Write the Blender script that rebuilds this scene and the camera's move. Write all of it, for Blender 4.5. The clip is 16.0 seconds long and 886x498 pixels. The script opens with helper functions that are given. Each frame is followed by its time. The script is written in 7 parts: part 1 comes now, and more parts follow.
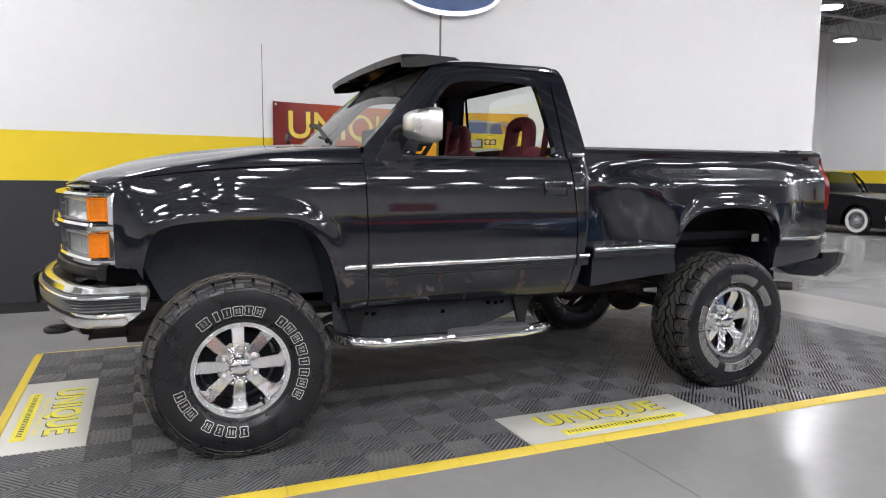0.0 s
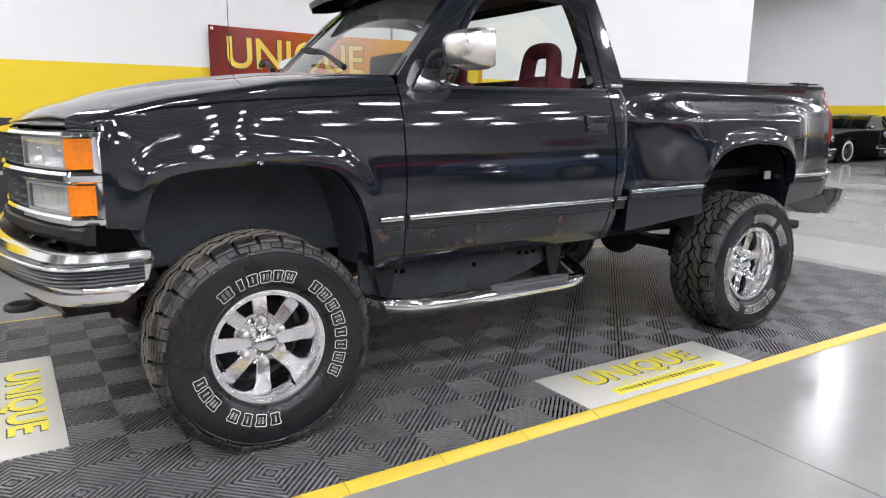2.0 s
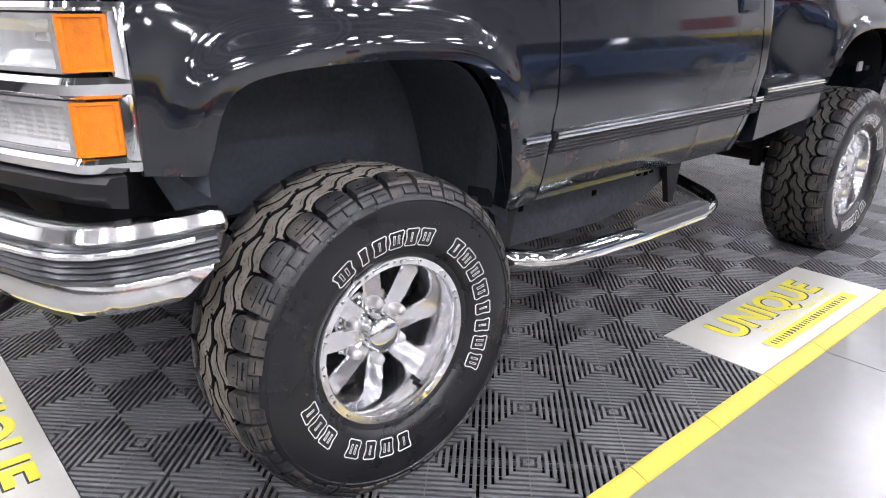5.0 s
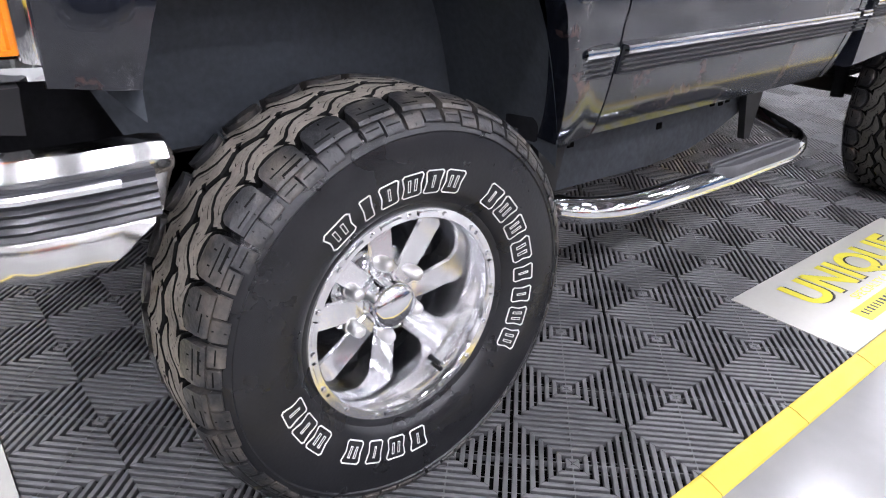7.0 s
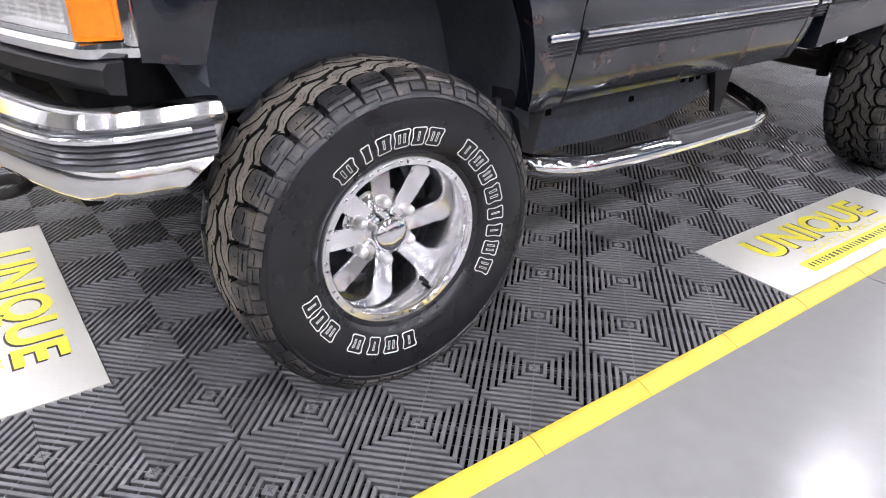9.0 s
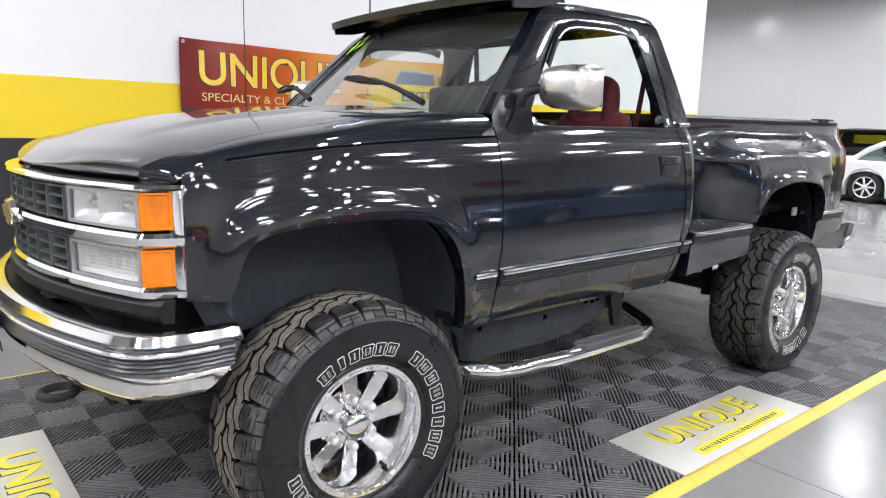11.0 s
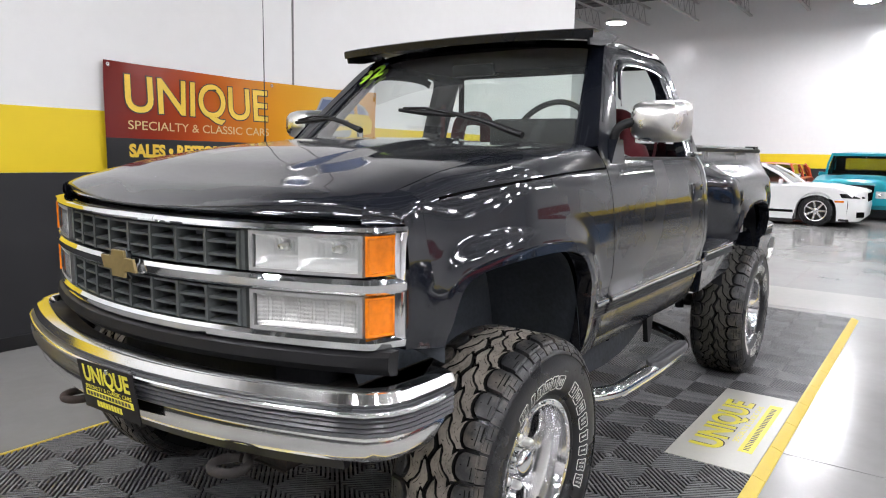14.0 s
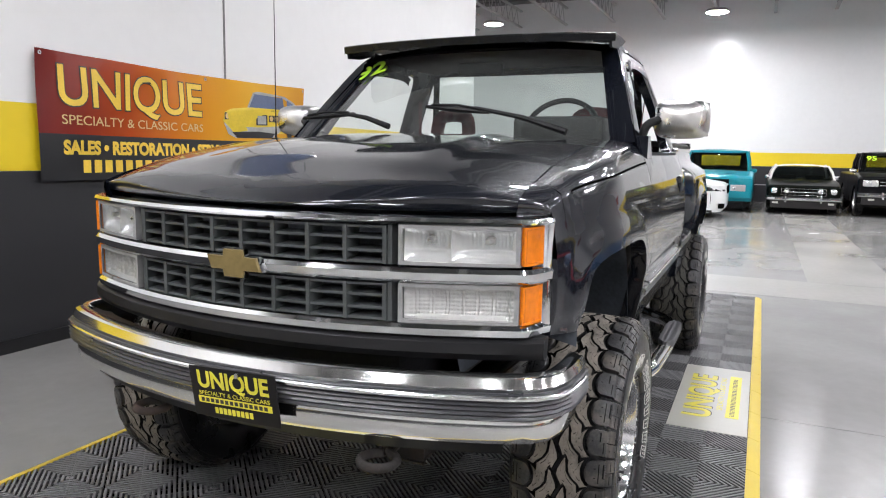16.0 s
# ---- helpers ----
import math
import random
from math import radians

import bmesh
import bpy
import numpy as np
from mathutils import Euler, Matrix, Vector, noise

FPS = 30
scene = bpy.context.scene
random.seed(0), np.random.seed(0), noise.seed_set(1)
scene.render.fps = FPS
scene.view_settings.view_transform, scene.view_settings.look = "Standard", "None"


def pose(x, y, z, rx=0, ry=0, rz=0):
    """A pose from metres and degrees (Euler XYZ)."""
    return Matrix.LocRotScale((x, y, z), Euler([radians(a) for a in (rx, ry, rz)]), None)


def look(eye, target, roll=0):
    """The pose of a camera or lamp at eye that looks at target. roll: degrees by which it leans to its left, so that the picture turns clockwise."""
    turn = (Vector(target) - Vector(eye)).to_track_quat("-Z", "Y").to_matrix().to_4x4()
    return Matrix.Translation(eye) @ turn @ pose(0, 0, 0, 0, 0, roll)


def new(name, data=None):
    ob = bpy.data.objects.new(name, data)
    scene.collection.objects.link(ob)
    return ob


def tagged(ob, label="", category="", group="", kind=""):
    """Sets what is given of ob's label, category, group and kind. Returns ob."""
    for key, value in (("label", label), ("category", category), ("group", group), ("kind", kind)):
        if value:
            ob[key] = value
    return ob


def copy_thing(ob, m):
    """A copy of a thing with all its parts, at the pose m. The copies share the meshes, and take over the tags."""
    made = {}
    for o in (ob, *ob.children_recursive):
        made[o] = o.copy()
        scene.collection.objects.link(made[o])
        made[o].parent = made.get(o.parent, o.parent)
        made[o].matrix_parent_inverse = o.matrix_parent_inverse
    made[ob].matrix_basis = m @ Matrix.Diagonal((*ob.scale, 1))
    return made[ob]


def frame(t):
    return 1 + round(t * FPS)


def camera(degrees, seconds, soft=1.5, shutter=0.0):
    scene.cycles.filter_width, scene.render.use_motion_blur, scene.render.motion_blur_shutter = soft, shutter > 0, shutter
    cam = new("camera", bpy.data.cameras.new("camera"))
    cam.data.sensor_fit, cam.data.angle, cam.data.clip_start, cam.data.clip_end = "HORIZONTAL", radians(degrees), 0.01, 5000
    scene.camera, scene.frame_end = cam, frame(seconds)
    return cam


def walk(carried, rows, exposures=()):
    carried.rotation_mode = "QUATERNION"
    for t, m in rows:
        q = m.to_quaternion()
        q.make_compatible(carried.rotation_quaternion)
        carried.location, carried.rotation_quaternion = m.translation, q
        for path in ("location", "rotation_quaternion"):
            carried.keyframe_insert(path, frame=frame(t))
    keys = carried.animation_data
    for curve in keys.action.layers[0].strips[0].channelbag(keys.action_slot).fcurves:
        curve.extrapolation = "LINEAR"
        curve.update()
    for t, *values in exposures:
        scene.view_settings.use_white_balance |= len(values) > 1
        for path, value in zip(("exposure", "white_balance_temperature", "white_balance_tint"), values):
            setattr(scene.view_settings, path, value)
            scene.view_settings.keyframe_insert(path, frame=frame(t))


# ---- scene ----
cam = camera(65.2, 16.0, soft=1.1)
PATH = [
    (0, (-1.721, -2.828, 1.336), (-0.926, -1.005, 1.123), 0.7),
    (0.5, (-1.846, -2.715, 1.309), (-1.028, -0.901, 1.103), 0.6),
    (1, (-1.984, -2.555, 1.31), (-1.079, -0.787, 1.072), 0.5),
    (1.5, (-2.027, -2.305, 1.301), (-1.027, -0.608, 0.956), 0.5),
    (2, (-2.114, -2.097, 1.319), (-1.066, -0.438, 0.931), 0.6),
    (2.5, (-2.237, -1.874, 1.334), (-1.15, -0.243, 0.938), 0.5),
    (3, (-2.26, -1.632, 1.318), (-1.134, -0.029, 0.913), 0.5),
    (3.5, (-2.297, -1.429, 1.277), (-1.14, 0.151, 0.87), 0.5),
    (4, (-2.397, -1.209, 1.253), (-1.172, 0.303, 0.794), 0.4),
    (4.2, (-2.394, -1.144, 1.25), (-1.155, 0.344, 0.748), 0.4),
    (6.3, (-2.038, -0.564, 1.169), (-0.821, 0.8, 0.358), 1.3),
    (6.5, (-2.029, -0.554, 1.145), (-0.817, 0.813, 0.329), 1.5),
    (7, (-2.015, -0.548, 1.13), (-0.865, 0.848, 0.275), 1.4),
    (7.5, (-2.013, -0.555, 1.135), (-0.916, 0.858, 0.241), 1.5),
    (8, (-2.006, -0.599, 1.164), (-0.955, 0.829, 0.238), 1.5),
    (8.5, (-2.059, -0.714, 1.174), (-1.02, 0.718, 0.242), 1.4),
    (9, (-2.162, -0.939, 1.223), (-1.115, 0.497, 0.306), 1.2),
    (9.5, (-2.198, -1.163, 1.318), (-1.14, 0.269, 0.407), 1.3),
    (10, (-2.271, -1.356, 1.39), (-1.141, 0.156, 0.728), 1.5),
    (10.2, (-2.325, -1.399, 1.424), (-1.166, 0.134, 0.871), 1.6),
    (12.3, (-2.747, -1.308, 1.423), (-1.37, 0.116, 1.147), 1.3),
    (12.5, (-2.797, -1.22, 1.427), (-1.394, 0.178, 1.148), 1.4),
    (13, (-2.875, -0.966, 1.408), (-1.424, 0.383, 1.135), 1.2),
    (13.5, (-3.052, -0.76, 1.413), (-1.553, 0.536, 1.142), 1.2),
    (14, (-3.233, -0.585, 1.427), (-1.625, 0.573, 1.156), 1.2),
    (14.5, (-3.343, -0.37, 1.421), (-1.675, 0.7, 1.148), 1.2),
    (15, (-3.524, -0.219, 1.404), (-1.815, 0.784, 1.134), 1.2),
    (15.5, (-3.643, -0.077, 1.403), (-1.877, 0.822, 1.131), 1.2),
    (16, (-3.678, 0.033, 1.404), (-1.875, 0.853, 1.134), 1.1),
]
EXPOSURE = [(0, 0.0, 6500, 10), (2, 0.23, 6450, 11), (4.2, 0.50, 6350, 14), (6.5, 0.66, 6200, 16), (8, 0.62, 6200, 16), (9, 0.58, 6300, 16), (10.2, 0.49, 6300, 12), (12.5, 0.22, 6500, 10), (16, 0.11, 6500, 10)]
walk(cam, [(t, look(eye, target, roll)) for t, eye, target, roll in PATH], EXPOSURE)

# ---------------------------------------------------------------- world and light
world = bpy.data.worlds.new("hall_air")
scene.world = world
world.use_nodes = True
world.node_tree.nodes["Background"].inputs[0].default_value = (0.75, 0.80, 0.85, 1)
world.node_tree.nodes["Background"].inputs[1].default_value = 0.12
LAMP = 91.0


# ---------------------------------------------------------------- materials
def nodes_of(m):
    m.use_nodes = True
    t = m.node_tree
    return t, t.nodes["Principled BSDF"]


def material(name, color, rough=0.5, metal=0.0, vary=0.12, scale=6.0, fine=60.0, bump=0.0, bump_scale=None,
             rough_vary=0.1, coat=0.0, spec=0.5, stain=None, stain_amount=0.0, stain_scale=2.0, stain_from=0.38, each=0.0):
    """A surface with colour and gloss that vary at two scales, and fine relief."""
    m = bpy.data.materials.new(name)
    t, b = nodes_of(m)
    N, L = t.nodes, t.links
    co = N.new("ShaderNodeTexCoord")
    big, small = N.new("ShaderNodeTexNoise"), N.new("ShaderNodeTexNoise")
    for n, s, d in ((big, scale, 4), (small, fine, 3)):
        n.inputs["Scale"].default_value, n.inputs["Detail"].default_value = s, d
        L.new(co.outputs["Object"], n.inputs["Vector"])
    mixn = N.new("ShaderNodeMath")
    mixn.operation = "MULTIPLY_ADD"
    L.new(small.outputs["Fac"], mixn.inputs[0])
    mixn.inputs[1].default_value = 0.4
    half = N.new("ShaderNodeMath")
    half.operation = "MULTIPLY"
    L.new(big.outputs["Fac"], half.inputs[0])
    half.inputs[1].default_value = 0.6
    L.new(half.outputs[0], mixn.inputs[2])
    ramp = N.new("ShaderNodeMapRange")
    ramp.inputs["From Min"].default_value, ramp.inputs["From Max"].default_value = 0.3, 0.7
    ramp.inputs["To Min"].default_value, ramp.inputs["To Max"].default_value = 1 - vary, 1 + vary
    L.new(mixn.outputs[0], ramp.inputs["Value"])
    mul = N.new("ShaderNodeVectorMath")
    mul.operation = "SCALE"
    mul.inputs[0].default_value = color[:3]
    L.new(ramp.outputs[0], mul.inputs["Scale"])
    if each:
        # every piece a little lighter or darker than the next
        oi, er, em = N.new("ShaderNodeObjectInfo"), N.new("ShaderNodeMapRange"), N.new("ShaderNodeMath")
        er.inputs["To Min"].default_value, er.inputs["To Max"].default_value = 1 - each, 1 + each
        em.operation = "MULTIPLY"
        L.new(oi.outputs["Random"], er.inputs["Value"])
        L.new(ramp.outputs[0], em.inputs[0])
        L.new(er.outputs[0], em.inputs[1])
        L.new(em.outputs[0], mul.inputs["Scale"])
    out = mul.outputs["Vector"]
    if stain:
        sn = N.new("ShaderNodeTexNoise")
        sn.inputs["Scale"].default_value, sn.inputs["Detail"].default_value = stain_scale, 8
        sn.inputs["Roughness"].default_value = 0.65
        L.new(co.outputs["Object"], sn.inputs["Vector"])
        sr = N.new("ShaderNodeMapRange")
        sr.inputs["From Min"].default_value, sr.inputs["From Max"].default_value = stain_from, 0.80
        sr.inputs["To Max"].default_value = stain_amount
        L.new(sn.outputs["Fac"], sr.inputs["Value"])
        mx = N.new("ShaderNodeMix")
        mx.data_type = "RGBA"
        L.new(sr.outputs[0], mx.inputs["Factor"])
        L.new(out, mx.inputs["A"])
        mx.inputs["B"].default_value = (*stain[:3], 1)
        out = mx.outputs["Result"]
    L.new(out, b.inputs["Base Color"])
    rr = N.new("ShaderNodeMapRange")
    rr.inputs["From Min"].default_value, rr.inputs["From Max"].default_value = 0.3, 0.7
    rr.inputs["To Min"].default_value = max(0.0, rough * (1 - rough_vary))
    rr.inputs["To Max"].default_value = min(1.0, rough * (1 + rough_vary))
    L.new(big.outputs["Fac"], rr.inputs["Value"])
    L.new(rr.outputs[0], b.inputs["Roughness"])
    b.inputs["Metallic"].default_value = metal
    b.inputs["Coat Weight"].default_value = coat
    b.inputs["Coat Roughness"].default_value = 0.03
    b.inputs["Specular IOR Level"].default_value = spec
    if bump:
        bn = N.new("ShaderNodeTexNoise")
        bn.inputs["Scale"].default_value, bn.inputs["Detail"].default_value = bump_scale or fine, 4
        L.new(co.outputs["Object"], bn.inputs["Vector"])
        bp = N.new("ShaderNodeBump")
        bp.inputs["Strength"].default_value = bump
        bp.inputs["Distance"].default_value = 0.01
        L.new(bn.outputs["Fac"], bp.inputs["Height"])
        L.new(bp.outputs[0], b.inputs["Normal"])
        if coat:
            L.new(bp.outputs[0], b.inputs["Coat Normal"])
    return m


def glass(name, color, rough=0.0, ior=1.45):
    m = bpy.data.materials.new(name)
    t, b = nodes_of(m)
    b.inputs["Base Color"].default_value = (*color, 1)
    b.inputs["Roughness"].default_value = rough
    b.inputs["IOR"].default_value = ior
    b.inputs["Transmission Weight"].default_value = 1.0
    return m


def pane(name, tint, gloss=0.045, haze=0.0):
    """Thin flat glass: clear with a reflection that grows at a slant."""
    m = bpy.data.materials.new(name)
    t, b = nodes_of(m)
    N, L = t.nodes, t.links
    tr, gl, mx, lw = N.new("ShaderNodeBsdfTransparent"), N.new("ShaderNodeBsdfGlossy"), N.new("ShaderNodeMixShader"), N.new("ShaderNodeLayerWeight")
    tr.inputs["Color"].default_value = (*tint, 1)
    gl.inputs["Roughness"].default_value = 0.012
    lw.inputs["Blend"].default_value = 0.5
    pw, ma = N.new("ShaderNodeMath"), N.new("ShaderNodeMath")
    pw.operation, ma.operation = "POWER", "MULTIPLY_ADD"
    pw.inputs[1].default_value = 3.0
    ma.inputs[1].default_value, ma.inputs[2].default_value = 0.92, gloss
    L.new(lw.outputs["Facing"], pw.inputs[0])
    L.new(pw.outputs[0], ma.inputs[0])
    L.new(ma.outputs[0], mx.inputs[0])
    L.new(tr.outputs[0], mx.inputs[1])
    L.new(gl.outputs[0], mx.inputs[2])
    out = mx.outputs[0]
    if haze:
        # milky haze of reflections, put in as an even pale diffuse layer
        df, dm = N.new("ShaderNodeBsdfDiffuse"), N.new("ShaderNodeMixShader")
        df.inputs["Color"].default_value = (0.75, 0.78, 0.77, 1)
        dm.inputs[0].default_value = haze
        L.new(out, dm.inputs[1])
        L.new(df.outputs[0], dm.inputs[2])
        out = dm.outputs[0]
    L.new(out, N["Material Output"].inputs["Surface"])
    return m


def glow(name, color, strength):
    m = bpy.data.materials.new(name)
    t, b = nodes_of(m)
    b.inputs["Base Color"].default_value = (0.8, 0.8, 0.8, 1)
    b.inputs["Emission Color"].default_value = (*color, 1)
    b.inputs["Emission Strength"].default_value = strength
    return m


PAINT = material("black_paint", (0.0060, 0.0074, 0.0118), 0.30, vary=0.08, scale=1.3, fine=40, coat=1.0, bump=0.0022, bump_scale=4, rough_vary=0.3, spec=0.10)
nodes_of(PAINT)[1].inputs["Coat IOR"].default_value = 1.66
nodes_of(PAINT)[1].inputs["Coat Roughness"].default_value = 0.055
PAINT_LOW = material("worn_black_paint", (0.0060, 0.0074, 0.0118), 0.30, vary=0.1, scale=1.3, fine=40, coat=1.0, bump=0.012, bump_scale=6, rough_vary=0.3, spec=0.06,
                     stain=(0.16, 0.07, 0.045), stain_amount=0.9, stain_scale=9.0, stain_from=0.575)
nodes_of(PAINT_LOW)[1].inputs["Coat IOR"].default_value = 1.6
nodes_of(PAINT_LOW)[1].inputs["Coat Roughness"].default_value = 0.10
CHROME = material("chrome", (0.80, 0.81, 0.82), 0.055, 1.0, vary=0.05, scale=4, rough_vary=0.5, bump=0.008, bump_scale=14)
BUMPER = material("worn_bumper_chrome", (0.78, 0.78, 0.765), 0.12, 1.0, vary=0.05, scale=4, rough_vary=0.5, bump=0.010, bump_scale=12)
SATIN = material("satin_chrome", (0.76, 0.75, 0.73), 0.31, 1.0, vary=0.08, scale=9, rough_vary=0.3, bump=0.02, bump_scale=40)
CHROME_DULL = material("polished_aluminium", (0.90, 0.90, 0.91), 0.17, 1.0, vary=0.08, scale=5, rough_vary=0.4, bump=0.01, bump_scale=30)
POLISHED = material("polished_wheel_aluminium", (0.93, 0.93, 0.94), 0.15, 1.0, vary=0.06, scale=5, rough_vary=0.5, bump=0.012, bump_scale=26)
RUBBER = material("tyre_rubber", (0.0105, 0.0108, 0.0125), 0.31, vary=0.3, scale=9, fine=120, bump=0.05, bump_scale=150, rough_vary=0.35, spec=0.40)
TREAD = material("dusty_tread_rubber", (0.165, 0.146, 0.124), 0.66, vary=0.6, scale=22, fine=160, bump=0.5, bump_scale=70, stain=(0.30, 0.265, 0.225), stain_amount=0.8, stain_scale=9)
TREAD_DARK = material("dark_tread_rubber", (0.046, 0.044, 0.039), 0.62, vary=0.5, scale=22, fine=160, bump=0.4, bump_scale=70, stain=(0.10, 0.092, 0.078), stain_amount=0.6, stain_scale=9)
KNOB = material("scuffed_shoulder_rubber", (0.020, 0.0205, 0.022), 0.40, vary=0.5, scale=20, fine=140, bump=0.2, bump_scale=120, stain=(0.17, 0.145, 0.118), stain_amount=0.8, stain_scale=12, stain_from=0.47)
GROOVESHADE = material("shaded_groove_rubber", (0.007, 0.007, 0.007), 0.8, vary=0.2, spec=0.1)
LETTER = material("white_letter_rubber", (0.72, 0.71, 0.67), 0.6, vary=0.1, scale=20)
SEMIGLOSS = material("semi_gloss_black_plastic", (0.006, 0.0068, 0.0085), 0.26, vary=0.1, scale=4, bump=0.01, bump_scale=12, spec=0.40)
PLASTIC = material("black_plastic", (0.011, 0.011, 0.012), 0.45, vary=0.15, scale=8, bump=0.03, bump_scale=200, spec=0.25)
GRILLE = material("grey_green_grille_plastic", (0.062, 0.070, 0.072), 0.42, vary=0.25, scale=6, fine=80, bump=0.04, bump_scale=180, stain=(0.12, 0.12, 0.11), stain_amount=0.35, stain_scale=14)
TRIM = material("grey_black_trim_rubber", (0.034, 0.035, 0.039), 0.30, vary=0.12, scale=8, bump=0.03, bump_scale=150)
DARK = material("black_underbody", (0.036, 0.040, 0.047), 0.7, vary=0.4, scale=6, bump=0.2, bump_scale=25, spec=0.2)
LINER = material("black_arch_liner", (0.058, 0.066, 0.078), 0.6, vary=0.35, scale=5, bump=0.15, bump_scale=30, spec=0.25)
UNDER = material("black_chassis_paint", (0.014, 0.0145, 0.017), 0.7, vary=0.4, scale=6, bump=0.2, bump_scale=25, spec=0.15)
RUSTY = material("rusty_chassis_steel", (0.020, 0.017, 0.016), 0.8, vary=0.4, scale=7, fine=90, bump=0.3, bump_scale=60, stain=(0.10, 0.045, 0.026), stain_amount=0.5, stain_scale=6, stain_from=0.48)
GOLD = material("gold_badge_enamel", (0.30, 0.225, 0.095), 0.38, 0.5, vary=0.12, scale=30)
LAMPBOWL = material("silver_lamp_bowl", (0.84, 0.84, 0.83), 0.24, 0.55, vary=0.08, scale=25, fine=120, bump=0.05, bump_scale=90)
LENSRIM = material("grey_lens_plastic", (0.30, 0.30, 0.295), 0.3, vary=0.15, scale=20)
FLUTED = material("pale_fluted_plastic", (0.66, 0.65, 0.63), 0.24, 0.35, vary=0.1, scale=30, fine=150, bump=0.06, bump_scale=120)
CLEARLENS = pane("clear_lamp_cover", (0.96, 0.97, 0.97), 0.06)
AMBER = material("amber_lamp_plastic", (0.76, 0.20, 0.004), 0.16, vary=0.2, scale=14, coat=0.3, bump=0.15, bump_scale=260)
REDLENS = material("red_lamp_plastic", (0.13, 0.002, 0.006), 0.16, vary=0.2, scale=30, coat=0.2, bump=0.08, bump_scale=220)
MIRRORGLASS = material("mirror_silver", (0.85, 0.86, 0.87), 0.01, 1.0, vary=0.0)
WINDSCREEN = pane("windscreen_glass", (0.86, 0.92, 0.89), 0.06, 0.035)
CLOTH = material("maroon_velour", (0.080, 0.008, 0.013), 0.9, vary=0.25, scale=9, fine=140, bump=0.2, bump_scale=240)
CABIN = material("dark_maroon_vinyl", (0.030, 0.011, 0.013), 0.6, vary=0.2, scale=6, bump=0.08, bump_scale=160)
PAD = material("grey_step_rubber", (0.06, 0.06, 0.064), 0.6, vary=0.15, bump=0.1, bump_scale=90)
DASH = material("grey_dashboard_vinyl", (0.017, 0.016, 0.016), 0.6, vary=0.2, scale=6, bump=0.1, bump_scale=180)
NEON = material("green_marker_paint", (0.55, 0.95, 0.04), 0.5, vary=0.08, scale=30)

WHITEWALL = material("white_wall_paint", (0.78, 0.775, 0.77), 0.6, vary=0.025, scale=0.5, fine=8, bump=0.04, bump_scale=30)
GREYWALL = material("pale_grey_wall_paint", (0.74, 0.735, 0.735), 0.6, vary=0.03, scale=0.4, fine=8, bump=0.04, bump_scale=30)
YELLOWWALL = material("yellow_wall_paint", (0.80, 0.58, 0.012), 0.5, vary=0.03, scale=0.6, fine=8, bump=0.04, bump_scale=30)
BLACKWALL = material("charcoal_wall_paint", (0.022, 0.022, 0.025), 0.45, vary=0.08, scale=0.7, fine=8, bump=0.04, bump_scale=30)
BASEBOARD = material("black_vinyl_base", (0.012, 0.012, 0.013), 0.4, vary=0.1)
CONCRETE = material("polished_concrete", (0.245, 0.242, 0.236), 0.185, spec=0.32, vary=0.07, scale=0.7, fine=14, bump=0.01, bump_scale=9, rough_vary=0.4, stain=(0.19, 0.184, 0.175), stain_amount=0.6, stain_scale=1.6)
CONCRETE_PALE = material("pale_filled_concrete", (0.335, 0.325, 0.308), 0.20, spec=0.32, vary=0.09, scale=0.9, fine=14, bump=0.01, bump_scale=9, rough_vary=0.4, stain=(0.25, 0.24, 0.225), stain_amount=0.6, stain_scale=1.8)
JOINT = material("dark_joint_filler", (0.16, 0.155, 0.15), 0.6)
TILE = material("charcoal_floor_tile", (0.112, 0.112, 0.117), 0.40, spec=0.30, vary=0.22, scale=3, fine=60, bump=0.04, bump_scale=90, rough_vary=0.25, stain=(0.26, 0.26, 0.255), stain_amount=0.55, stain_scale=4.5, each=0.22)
# rib sides darker and gaps near-black: shade put into the colour
TILESIDE = material("shaded_rib_side_plastic", (0.085, 0.085, 0.088), 0.6, vary=0.2, spec=0.2)
GAPSHADE = material("gap_shade_black", (0.004, 0.004, 0.004), 0.9, vary=0.2, spec=0.0)
EDGE = material("yellow_edge_plastic", (0.60, 0.44, 0.030), 0.45, vary=0.06, scale=3, fine=60, bump=0.03, bump_scale=120, stain=(0.5, 0.42, 0.12), stain_amount=0.25, stain_scale=5)
PANEL = material("white_sign_vinyl", (0.53, 0.52, 0.475), 0.4, vary=0.04, scale=3, bump=0.02, bump_scale=60)
INKYELLOW = material("yellow_sign_ink", (0.74, 0.66, 0.06), 0.4, vary=0.08, scale=12)
PLATEBLACK = material("black_plate_enamel", (0.012, 0.011, 0.012), 0.5, vary=0.15, scale=20, spec=0.2)
INKBLACK = material("black_sign_ink", (0.03, 0.03, 0.028), 0.4, vary=0.1)
STEELWHITE = material("white_steel", (0.40, 0.40, 0.40), 0.55, vary=0.05)
DECK = material("grey_steel_deck", (0.125, 0.125, 0.127), 0.6, vary=0.06, scale=1)
LIGHT_FAR = glow("bright_light_panel", (0.985, 0.985, 1.03), LAMP * 1.22)
GLOSSWALL = material("semi_gloss_wall_paint", (0.74, 0.735, 0.735), 0.245, spec=0.5, vary=0.03, scale=0.4, fine=8, bump=0.02, bump_scale=4)
LIGHT_SPOT = glow("brightest_light_panel", (0.985, 0.985, 1.03), LAMP * 4.6)
LIGHT = glow("light_panel", (0.985, 0.985, 1.03), LAMP)


